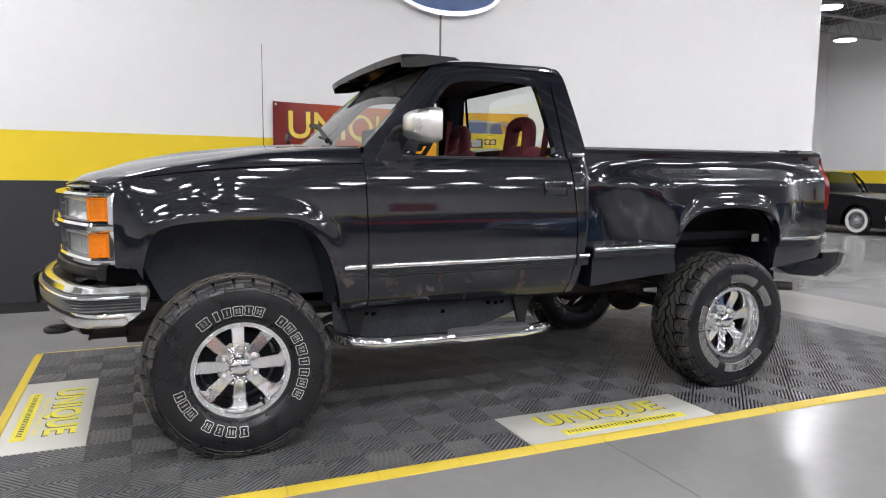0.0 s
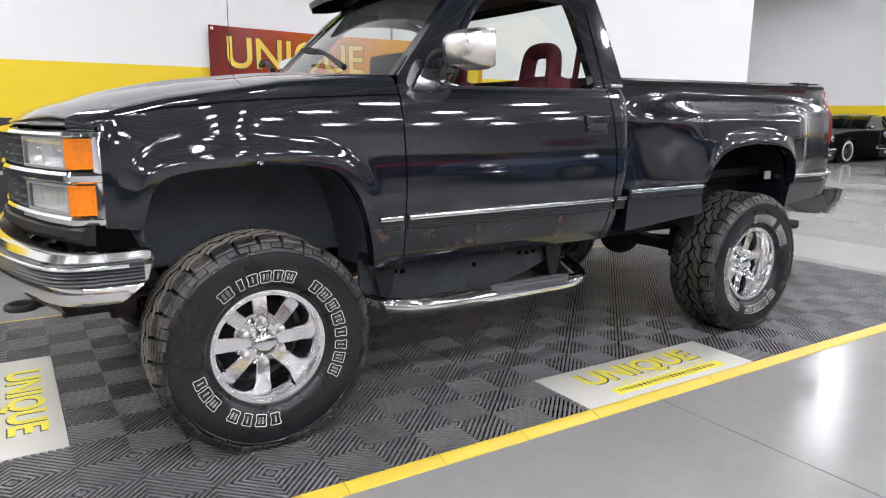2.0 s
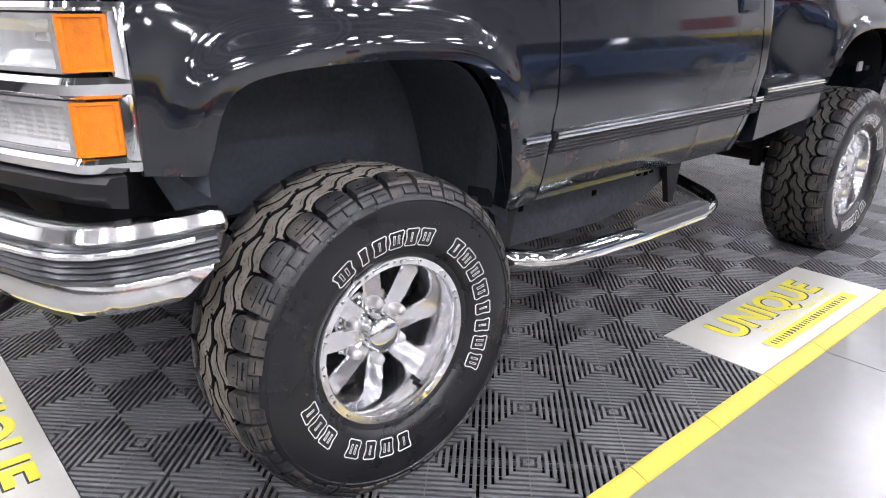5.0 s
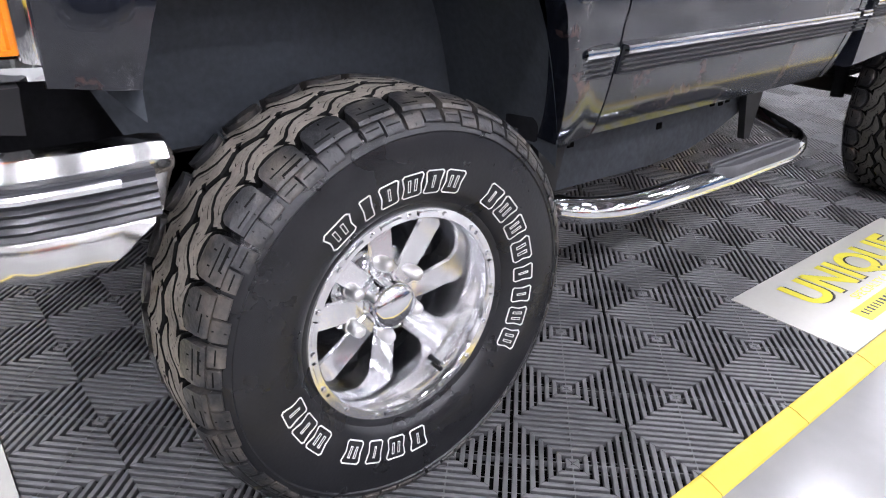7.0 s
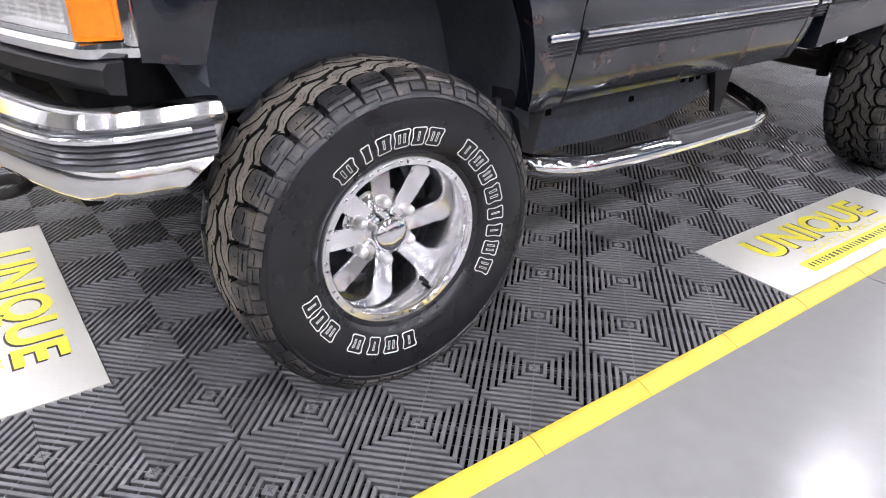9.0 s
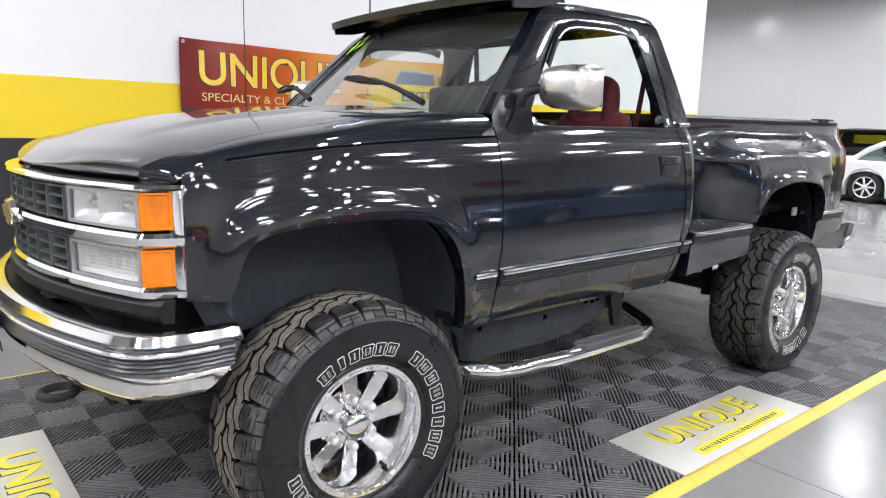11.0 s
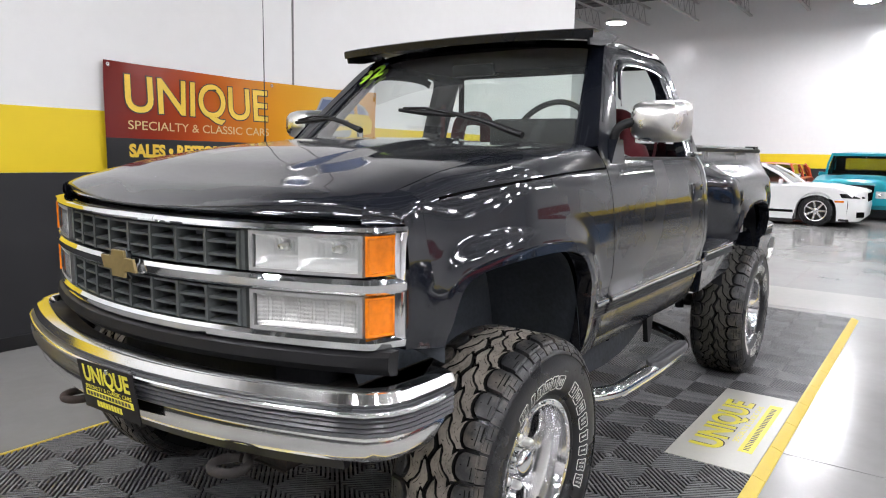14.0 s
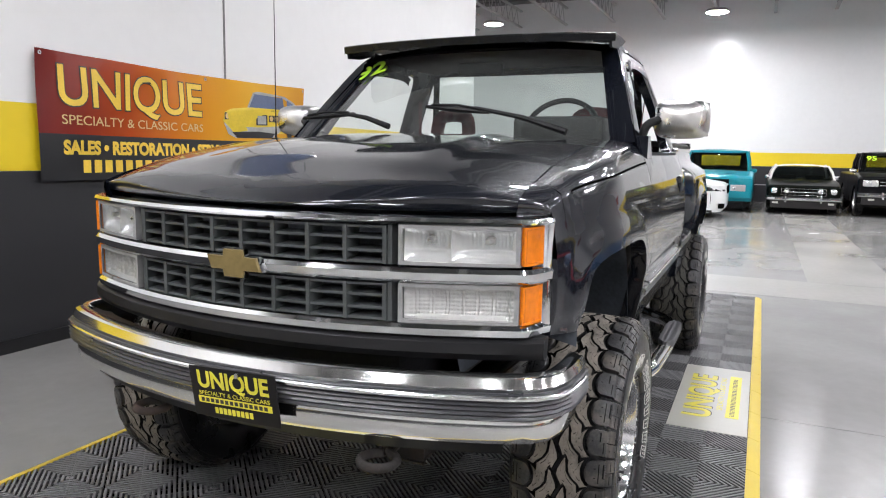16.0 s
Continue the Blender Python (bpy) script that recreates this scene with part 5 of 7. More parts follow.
def bed_y(x, z, front=1.95):
    """Half width of the stepside bed: a narrow box with a swelling wing round the wheel."""
    wall = 0.79 + 0.015 * smooth((1.46 - z) / 0.5)
    low = smooth((1.30 - z) / 0.35)
    a = smooth((x - (2.02 + 0.16 * low)) / (0.42))
    b = 1 - 0.7 * smooth((x - 3.48) / 0.20)
    top = smooth((1.415 - z) / 0.15)
    side = lerp([(0.70, .905), (0.90, .945), (1.0, .965), (1.15, .972), (1.30, .950), (1.40, .90)], z)
    if x > 3.8:
        wall -= 0.035 * smooth((x - 3.88) / 0.14)
    return wall + max(0, side - wall) * a * b * top


def bed():
    for s in (-1, 1):
        bm = bmesh.new()
        low = [(1.955, .90), (2.10, .90), (2.25, .90), (2.40, .90), (2.50, .90)] + [p for p in ARC_R if p[1] > 0.895 or p[0] > 3.2]
        low = [p for p in low if not (p[0] > 3.2 and p[1] < 0.90)] + [(3.45, .90), (3.55, .90), (3.70, .90), (3.85, .905), (3.95, .91), (4.01, .915)]
        rows = []
        for x, z in low:
            row = []
            for k in range(25):
                u = k / 24
                zz = z + (1.452 - z) * u
                fl = 0.022 * math.exp(-(u * (1.452 - z) / 0.055) ** 2) if 2.53 < x < 3.42 else 0
                row.append(Vector((x, -(bed_y(x, zz) + fl), zz)))
            rows.append(row)
        grid(bm, rows)
        grid(bm, [[Vector((x, -(bed_y(x, z) + 0.022), z)), Vector((x, -(bed_y(x, z) - 0.04), z + 0.003))] for x, z in ARC_R if z > 0.86])
        grid(bm, [[p, Vector((p.x + 0.004, -0.55, p.z))] for p in rows[0]])
        grid(bm, [[p, Vector((p.x + 0.02, -0.55, p.z))] for p in rows[-1]])
        mirror(bm, s)
        part("bed_side", bm, PAINT, truck, angle=60)
        # front step
        bm = bmesh.new()
        prof = [(0.78, 0.90), (0.90, 0.912), (0.925, 0.910), (0.938, 0.90), (0.936, 0.84), (0.924, 0.715), (0.90, 0.705), (0.80, 0.71)]
        rows = [[Vector((x + (0.03 if z < 0.8 and x > 2.4 else 0), -y, z + 0.018 * (x - 1.96) / 0.6 - (0.03 * (2.55 - x) / 0.6 if z < 0.8 else 0))) for y, z in prof] for x in span(1.958, 2.552, 8)]
        grid(bm, rows, True, True)
        mirror(bm, s)
        part("bed_step", bm, PAINT, truck, "black bed step with tread strip")
        bm = bmesh.new()
        prof = [(0.60, 0.915), (0.925, 0.912), (0.938, 0.90), (0.935, 0.86), (0.915, 0.72), (0.89, 0.705), (0.60, 0.71)]
        rows = []
        for x in span(3.412, 3.965, 9):
            k = smooth((x - 3.78) / 0.25)
            rows.append([Vector((x + (-0.06 * k if z < 0.8 else 0), -(y - 0.10 * k * k), z + 0.02 * (x - 3.41) / 0.55 + (0.045 * (x - 3.41) / 0.55 if z < 0.8 else 0))) for y, z in prof])
        grid(bm, rows, True, True)
        mirror(bm, s)
        part("bed_rear_corner", bm, PAINT, truck)
        side_trim(s, 1.965, 2.548, 0.845, 0.905, yf=lambda x, z: 0.936)
        side_trim(s, 3.420, 3.90, 0.857, 0.918, yf=lambda x, z: 0.936 - 0.07 * smooth((x - 3.78) / 0.25))
        # tail lamp round the corner
        bm = bmesh.new()
        rows = []
        for z in span(1.09, 1.445, 8):
            y = bed_y(3.99, z)
            xo = 4.035 - 0.02 * abs((z - 1.27) / 0.18) ** 3
            rows.append([Vector((3.965, -y - 0.006, z)), Vector((xo - 0.02, -y - 0.006, z)), Vector((xo, -y + 0.02, z)), Vector((xo + 0.005, -0.60, z)), Vector((3.98, -0.60, z)), Vector((3.965, -y + 0.03, z))])
        grid(bm, rows, True, True)
        mirror(bm, s)
        part("tail_light", bm, REDLENS, truck, "red tail light")
    bm = bmesh.new()
    revolve(bm, [(0.0, -0.001), (0.056, -0.002), (0.0605, 0.0015), (0.063, 0.0015), (0.066, -0.0035), (0.070, 0.004)], 36, m=pose(2.126, -0.8035, 1.06))
    part("fuel_door", bm, PAINT, truck, "round black fuel filler door", angle=20)
    part("tailgate", boxed(3.99, 4.03, -0.60, 0.60, 0.93, 1.44, 0.012), PAINT, truck)
    part("bed_floor", boxed(1.97, 4.0, -0.70, 0.70, 0.90, 0.95), UNDER, truck)
    part("bed_front", boxed(1.958, 1.985, -0.70, 0.70, 0.95, 1.44, 0.005), PAINT, truck)
    # soft cover over the bed, with rails
    bm = bmesh.new()
    rows = []
    for x in span(1.96, 4.0, 22):
        t_ = smooth((x - 3.84) / 0.16)
        w = 0.797 - 0.047 * t_
        rows.append([Vector((x, y * w, 1.450 + z)) for y, z in ((-1, 0), (-1.004, 0.022), (-0.985, 0.036), (-0.5, 0.042), (0, 0.044), (0.5, 0.042), (0.985, 0.036), (1.004, 0.022), (1, 0))])
    grid(bm, rows, False)
    grid(bm, [[p for p in rows[0]], [Vector((p.x, p.y, 1.45)) for p in rows[0]]])
    grid(bm, [[p for p in rows[-1]], [Vector((p.x, p.y, 1.45)) for p in rows[-1]]])
    part("bed_cover", bm, PLASTIC, truck, "black soft bed cover on rails", angle=40)
    for s in (-1, 1):
        part("cover_clamp", boxed(3.62, 3.72, s * 0.74, s * 0.80, 1.476, 1.492, 0.004), PLASTIC, truck)
        part("cover_clamp", boxed(3.80, 3.90, s * 0.70, s * 0.76, 1.476, 1.492, 0.004), PLASTIC, truck)
    # rear bumper with chrome ends
    bm = bmesh.new()
    prof = [(3.95, 0.79), (4.14, 0.785), (4.15, 0.74), (4.10, 0.68), (3.95, 0.635)]
    rows = [[Vector((x, y, z)) for x, z in prof] for y in (-0.86, 0.86)]
    grid(bm, rows, True, True)
    rb = part("rear_bumper", bm, PLASTIC, truck, "black rear step bumper with chrome ends")
    for s in (-1, 1):
        bm = bmesh.new()
        o = [(4.155, 0.775), (4.12, 0.69), (4.02, 0.632), (3.95, 0.625), (3.98, 0.645), (4.085, 0.70), (4.115, 0.785)]
        prism(bm, o, s * 0.865, s * 0.90)
        part("bumper_end", bm, SATIN, rb, "chrome bumper end")
        bm = bmesh.new()
        o = [(3.46, 0.72), (3.90, 0.755), (3.97, 0.66), (3.86, 0.63), (3.60, 0.66)]
        prism(bm, o, s * 0.78, s * 0.89)
        part("rear_valance", bm, PAINT, truck)


def mirrors(s):
    """Chrome housed door mirror on a black foot."""
    bm = bmesh.new()
    o = [(0.662, 1.388), (0.668, 1.400), (0.733, 1.486), (0.797, 1.488), (0.808, 1.400), (0.806, 1.388)]
    rows = []
    for y, k in ((-0.835, 1.0), (-0.906, 1.0), (-0.910, 0.985), (-0.913, 0.95)):
        rows.append([Vector((0.748 + (x - 0.748) * k, y + 0.10 * (z - 1.388), 1.435 + (z - 1.435) * k)) for x, z in o])
    grid(bm, rows, True, True)
    mirror(bm, s)
    foot = part("door_mirror", bm, PAINT, truck, "door mirror with chrome shell on a black foot", angle=24)
    bm = bmesh.new()
    tube(bm, rounded([(0.766, -0.868, 1.47), (0.772, -0.885, 1.535), (0.80, -0.925, 1.556), (0.85, -0.96, 1.558)], 0.025), 0.019, 10)
    mirror(bm, s)
    part("mirror_arm", bm, PLASTIC, foot)
    bm = bmesh.new()
    rows = []
    for u in span(0, 1, 13):
        # shell from its round nose to the open back
        k = (1 - (1 - u) ** 2.4) ** 0.5 if u < 1 else 1
        k = max(0.03, k)
        x = 0.785 + 0.145 * u
        cy, cz = -1.018, 1.563
        wy, wz = 0.116 * (0.45 + 0.55 * k), 0.084 * (0.35 + 0.65 * k)
        if u == 0:
            wy, wz = 0.03, 0.02
        row = []
        for a in span(0, 2 * math.pi, 33)[:-1]:
            ca, sa = math.cos(a), math.sin(a)
            e = 0.45
            row.append(Vector((x, cy + wy * math.copysign(abs(ca) ** e, ca), cz + wz * math.copysign(abs(sa) ** e, sa))))
        rows.append(row)
    grid(bm, rows, True, True)
    mirror(bm, s)
    part("mirror_shell", bm, SATIN, foot, "chrome mirror shell")
    bm = boxed(0.931, 0.935, -1.128, -0.908, 1.490, 1.636, 0.002)
    mirror(bm, s)
    part("mirror_glass", bm, MIRRORGLASS, foot)


def step_bar(s):
    bm = bmesh.new()
    path = rounded([(0.47, -0.70, 0.505), (0.505, -0.90, 0.486), (0.66, -0.975, 0.478), (1.10, -0.992, 0.476), (1.52, -0.982, 0.474), (1.665, -0.93, 0.476), (1.74, -0.72, 0.505)], 0.12, 7)
    tube(bm, path, 0.0335, 18)
    mirror(bm, s)
    sb = part("step_bar", bm, CHROME, truck, "chrome tubular side step with a grey pad")
    bm = bmesh.new()
    rows = []
    for x in span(1.03, 1.50, 15):
        e = max(0.0, 1 - abs((x - 1.265) / 0.235) ** 6) ** 0.5
        rows.append([Vector((x, -0.990 + q * 0.040 * (0.25 + 0.75 * e), z - 0.009)) for q, z in ((-1, 0.496), (-1, 0.520), (-0.85, 0.5275), (-0.5, 0.5275), (-0.42, 0.5245), (-0.1, 0.5245), (0, 0.5275), (0.1, 0.5245), (0.42, 0.5245), (0.5, 0.5275), (0.85, 0.5275), (1, 0.520), (1, 0.496))])
    grid(bm, rows, False)
    for rw in (rows[0], rows[-1]):
        bm.faces.new([bm.verts.new(p) for p in rw])
    mirror(bm, s)
    part("step_pad", bm, PAD, sb, "grey rubber step pad")
    for x in (0.60, 1.59):
        bm = bmesh.new()
        prism(bm, [(x - 0.075, 0.66), (x + 0.055, 0.66), (x + 0.010, 0.455), (x - 0.022, 0.455)], -0.79, -0.765)
        mirror(bm, s)
        part("step_bracket", bm, PLASTIC, sb, "black steel bracket")


def wheel(x, y, s, turn, label):
    """Chrome eight-spoke wheel with its tyre; the outer face looks along -y for s = -1."""
    R, GROUND = 0.430, MZ + 0.001
    z = 0.421 - x * math.tan(radians(TILT_UP))
    m = pose(x, y, z, 0, turn, 0) if s < 0 else pose(x, y, z, 0, turn, 180)
    bm = bmesh.new()
    # rim: lip, barrel and inner flange
    prof = [(0.191, -0.100), (0.1965, -0.130), (0.199, -0.1335), (0.2165, -0.1350), (0.2205, -0.130), (0.218, -0.118), (0.212, -0.112), (0.206, -0.105), (0.200, -0.06), (0.196, 0.0), (0.200, 0.10), (0.215, 0.125), (0.222, 0.125), (0.205, 0.115), (0.174, 0.03), (0.174, 0.0), (0.177, -0.03), (0.184, -0.065), (0.186, -0.085)]
    revolve(bm, [(r * 1.035, q) for r, q in prof], 72, True)
    w = part("wheel", bm, POLISHED, truck, label, at=m)
    # rivets and raised bars on the lip
    bm = bmesh.new()
    for i in range(16):
        a = 2 * math.pi * i / 16
        revolve(bm, [(0, -0.0055), (0.0045, -0.0045), (0.0062, 0)], 8, m=pose(0.2145 * math.cos(a), -0.134, 0.2145 * math.sin(a)))
        if i % 4 != 2:
            revolve(bm, [(0.2100, -0.1335), (0.2105, -0.1378), (0.2180, -0.1382), (0.2188, -0.1340)], 6, a0=a + 0.09, a1=a + 0.30)
    part("rim_bead", bm, POLISHED, w)["kind"] = "stuff"
    for i in range(8):
        bm = bmesh.new()
        sec = []
        for r, yy, hw, dp in ((0.040, -0.046, 0.0165, 0.05), (0.070, -0.047, 0.0255, 0.055), (0.13, -0.039, 0.0290, 0.055), (0.168, -0.032, 0.0305, 0.05), (0.190, -0.028, 0.0315, 0.046)):
            sec.append([Vector((r, yy + dp, -hw)), Vector((r, yy + 0.005, -hw)), Vector((r, yy, -hw + 0.004)), Vector((r, yy, hw - 0.004)), Vector((r, yy + 0.005, hw)), Vector((r, yy + dp, hw))])
        grid(bm, sec, True, True)
        part("spoke", bm, POLISHED, w, angle=6, at=pose(0, 0, 0, 0, 45 * i, 0))
    bm = bmesh.new()
    revolve(bm, [(0, -0.102), (0.020, -0.1005), (0.038, -0.096), (0.047, -0.090), (0.052, -0.080), (0.0525, -0.066), (0.0525, -0.046), (0.060, -0.034), (0.100, -0.021), (0.108, -0.011), (0.10, 0.0), (0, 0.0)], 36)
    part("hub_cap", bm, CHROME, w, "domed chrome hub cap")
    for i in range(6):
        a = radians(90 + 60 * i)
        bm = bmesh.new()
        revolve(bm, [(0, -0.045), (0.008, -0.044), (0.0135, -0.039), (0.0155, -0.030), (0.0155, -0.012), (0.019, -0.010), (0.019, 0)], 14)
        part("lug_nut", bm, SATIN, w, at=pose(0.083 * math.cos(a), -0.027, 0.083 * math.sin(a)))
    bm = bmesh.new()
    revolve(bm, [(0, -0.034), (0.005, -0.033), (0.006, -0.022), (0.005, -0.018), (0.0075, 0)], 10)
    part("valve_stem", bm, PLASTIC, w, "black rubber valve stem", at=pose(0.181 * math.cos(-1.05), -0.085, 0.181 * math.sin(-1.05)))
    bm = bmesh.new()
    revolve(bm, [(0, 0.03), (0.15, 0.03), (0.17, 0.05), (0.17, 0.07), (0, 0.07)], 32)
    part("brake", bm, UNDER, w, "black brake drum")

    def settle(ob):
        """The tyre stands on the mat: its foot is flat, and bulges a little."""
        mw = TRUCK @ m
        back = mw.inverted()
        for v in ob.data.vertices:
            g = mw @ v.co
            if g.z < GROUND + 0.05:
                k = 1 - max(0.0, g.z - GROUND) / 0.05
                v.co.y *= 1 + 0.035 * min(1.0, k)
                g = mw @ v.co
            if g.z < GROUND:
                g.z = GROUND
                v.co = back @ g

    # tyre carcass
    bm = bmesh.new()
    half = [(0.219, 0.118), (0.225, 0.132), (0.234, 0.138), (0.239, 0.1385), (0.243, 0.143), (0.255, 0.152), (0.275, 0.159), (0.315, 0.165), (0.350, 0.1645), (0.373, 0.160), (0.376, 0.1625), (0.381, 0.1605), (0.392, 0.1525), (0.401, 0.142), (0.408, 0.124), (0.4085, 0.09)]
    revolve(bm, [(r, -q) for r, q in half] + [(0.409, 0)] + half[::-1], 96)
    settle(part("tyre", bm, RUBBER, w, "black off-road tyre with raised white outlined marks", angle=30))
    # tread: two rows of winding blocks along a zigzag groove, their outer ends scalloped round the shoulder knobs
    bm = bmesh.new()
    N = 30
    st = 2 * math.pi / N

    def crown(yy):
        return R - 0.010 * (abs(yy) / 0.125) ** 2.4

    def zigzag(a, shift):
        u = (a / st + shift) % 1.0
        return 0.011 * (4 * u - 1 if u < 0.5 else 3 - 4 * u)

    def slant(v):
        # winding cross groove: a long slant with a step at either end
        return lerp([(0, 0.0), (0.14, -0.10), (0.30, 0.10), (0.62, 0.72), (0.80, 0.98), (0.92, 0.86), (1.0, 0.80)], v) * st

    def face(a, v, sg):
        mid = zigzag(a, 0.0) + sg * 0.0048
        # scalloped round the head of each shoulder knob
        u = 2 * ((a / st - (0.80 if sg < 0 else 1.30)) % 1.0) - 1
        rim = sg * (0.105 - 0.033 * math.sqrt(max(0.0, 1 - u * u)))
        return mid + (rim - mid) * v

    def point(a, yy, drop):
        r = crown(yy) - drop
        return Vector((r * math.cos(a), yy, r * math.sin(a)))

    for i in range(N):
        for sg in (-1, 1):
            a0 = i * st + (0.5 * st if sg > 0 else 0)
            rows = []
            for v in (0, 0.05, 0.14, 0.22, 0.30, 0.40, 0.51, 0.62, 0.71, 0.80, 0.86, 0.92, 0.96, 1.0):
                q0, q1 = a0 + slant(v) + 0.0115, a0 + slant(v) + st - 0.0115
                edge = 0.004 if v in (0, 1.0) else 0.0
                row = [point(q0, face(q0, v, sg), 0.019)]
                for k, u in enumerate((0.0, 0.06, 0.2, 0.4, 0.6, 0.8, 0.94, 1.0)):
                    q = q0 + (q1 - q0) * u
                    row.append(point(q, face(q, v, sg), edge + (0.003 if k in (0, 7) else 0.0)))
                row.append(point(q1, face(q1, v, sg), 0.019))
                rows.append(row)
            for e in (0, -1):
                foot = [point(math.atan2(p.z, p.x), p.y, 0.019) for p in rows[e]]
                if e == 0:
                    rows.insert(0, foot)
                else:
                    rows.append(foot)
            grid(bm, rows)
            # short bent sipes: flat near-black faces stand for the shade in the cuts
            for v, u, tilt in ((0.16, 0.35, 1), (0.24, 0.68, -1), (0.42, 0.30, 1), (0.50, 0.62, -1), (0.68, 0.45, 1), (0.82, 0.25, -1), (0.86, 0.66, 1)):
                line_ = []
                for k in (-1, -0.25, 0.25, 1):
                    vv = v + 0.055 * k
                    q = a0 + slant(vv) + st * (u + 0.10 * tilt * k + (0.05 if abs(k) < 0.5 else -0.02))
                    line_.append((q, face(q, vv, sg)))
                for (p0, y0), (p1, y1) in zip(line_, line_[1:]):
                    bm.faces.new([bm.verts.new(point(q, b, -0.0006)) for q, b in ((p0 - 0.0028, y0), (p1 - 0.0028, y1), (p1 + 0.0028, y1), (p0 + 0.0028, y0))])
    ob = part("tread", bm, [TREAD if x < 1 else TREAD_DARK, GROOVESHADE], w, "dusty rubber tread blocks" if x < 1 else "dark rubber tread blocks", angle=24)
    # block sides carry no dust, and are blackened further as groove shade
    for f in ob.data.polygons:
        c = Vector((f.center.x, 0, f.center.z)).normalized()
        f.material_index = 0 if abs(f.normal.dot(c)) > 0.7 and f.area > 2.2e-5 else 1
    settle(ob)
    ob["kind"] = "stuff"
    # shoulder knobs: round-headed ones that reach into the tread, and forked ones between them
    bm = bmesh.new()
    line = [(0.4255, 0.072), (0.4245, 0.086), (0.4225, 0.102), (0.4190, 0.118), (0.4135, 0.133), (0.405, 0.1460), (0.3945, 0.1545), (0.384, 0.1605)]

    def on(k):
        """A place along the shoulder's line and its outward normal."""
        i0 = min(int(k), len(line) - 2)
        f = k - i0
        (ra, ya), (rb, yb) = line[i0], line[i0 + 1]
        d = math.hypot(rb - ra, yb - ya)
        return ra + (rb - ra) * f, ya + (yb - ya) * f, (yb - ya) / d, -(rb - ra) / d

    def lug(mid, wide, k0, k1, sg, lift, head=0.0, foot=0.0):
        rows = []
        n = 9
        for i_ in range(n + 1):
            f = i_ / n
            r, yy, nr, ny = on(k0 + (k1 - k0) * f)
            hw = wide / 2 * (math.sqrt(max(0.02, 1 - (1 - f / 0.42) ** 2)) if head and f < 0.42 else 1.0) * (1 - foot * max(0.0, f - 0.6))
            up = lift * (0.5 if i_ in (0, n) else 1.0)
            lo_, hi_ = (r - nr * 0.014, yy - ny * 0.014), (r + nr * up, yy + ny * up)
            row = []
            for (rr, y2), q in ((lo_, -hw - 0.004), (hi_, -hw), (hi_, -hw * 0.4), (hi_, hw * 0.4), (hi_, hw), (lo_, hw + 0.004)):
                row.append(Vector((rr * math.cos(mid + q), sg * y2, rr * math.sin(mid + q))))
            rows.append(row)
        grid(bm, rows)
        for rw in (rows[0], rows[-1]):
            bm.faces.new([bm.verts.new(p) for p in rw])

    # a slit is a flat face with the dark of a cut painted on
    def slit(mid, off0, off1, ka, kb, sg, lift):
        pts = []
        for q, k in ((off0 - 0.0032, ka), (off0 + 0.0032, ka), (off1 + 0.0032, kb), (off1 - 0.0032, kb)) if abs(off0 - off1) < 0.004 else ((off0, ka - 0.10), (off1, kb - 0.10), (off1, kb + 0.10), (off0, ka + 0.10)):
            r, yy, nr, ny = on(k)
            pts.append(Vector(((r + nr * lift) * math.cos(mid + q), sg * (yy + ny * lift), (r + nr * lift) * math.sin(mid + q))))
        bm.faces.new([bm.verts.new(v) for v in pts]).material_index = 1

    for i in range(N):
        for sg in (-1, 1):
            b0 = (i + (1.30 if sg < 0 else 1.80)) * st
            lug(b0, 0.172, 0.7, 4.5, sg, 0.0072, head=1.0)
            if i % 2:
                for o in (-0.032, 0.032):
                    slit(b0, o, o, 2.4, 4.3, sg, 0.0079)
                slit(b0, -0.068, 0.068, 3.2, 3.2, sg, 0.0079)
                slit(b0, -0.068, 0.032, 4.0, 4.0, sg, 0.0079)
                lug(b0 - 0.050, 0.090, 4.55, 6.9, sg, 0.0022)
                lug(b0 + 0.050, 0.086, 4.55, 6.4, sg, 0.0022)
                slit(b0 - 0.050, -0.036, 0.036, 5.6, 5.6, sg, 0.0028)
                slit(b0 + 0.050, -0.034, 0.034, 5.4, 5.4, sg, 0.0028)
            else:
                slit(b0, -0.006, -0.006, 1.6, 4.4, sg, 0.0079)
                slit(b0, -0.070, -0.006, 3.0, 3.0, sg, 0.0079)
                slit(b0, -0.006, 0.070, 3.7, 3.7, sg, 0.0079)
                lug(b0 - 0.050, 0.088, 4.55, 6.3, sg, 0.0022)
                lug(b0 + 0.050, 0.090, 4.55, 6.9, sg, 0.0022)
                slit(b0 + 0.050, 0.0, 0.0, 4.9, 6.6, sg, 0.0028)
    ob = part("shoulder_tread", bm, [KNOB, GROOVESHADE], w, angle=28)
    settle(ob)
    ob["kind"] = "stuff"

    # raised white outlines on the outer wall: plain hollow shapes
    def outline(a, pts, th):
        bm = bmesh.new()
        n = len(pts)
        inner = []
        for k in range(n):
            (ax, ay), (bx, by), (cx, cy) = pts[k - 1], pts[k], pts[(k + 1) % n]
            d0, d1 = Vector((bx - ax, by - ay)).normalized(), Vector((cx - bx, cy - by)).normalized()
            nrm = Vector((-d0.y - d1.y, d0.x + d1.x))
            nrm = nrm.normalized() * th / max(0.55, nrm.length / 2)
            inner.append((bx + nrm.x, by + nrm.y))

        def P(u, r, lift):
            b = a - u / 0.283
            yy = -lerp([(0.25, 0.1495), (0.275, 0.159), (0.315, 0.165)], r) - lift
            return Vector((r * math.cos(b), yy, r * math.sin(b)))
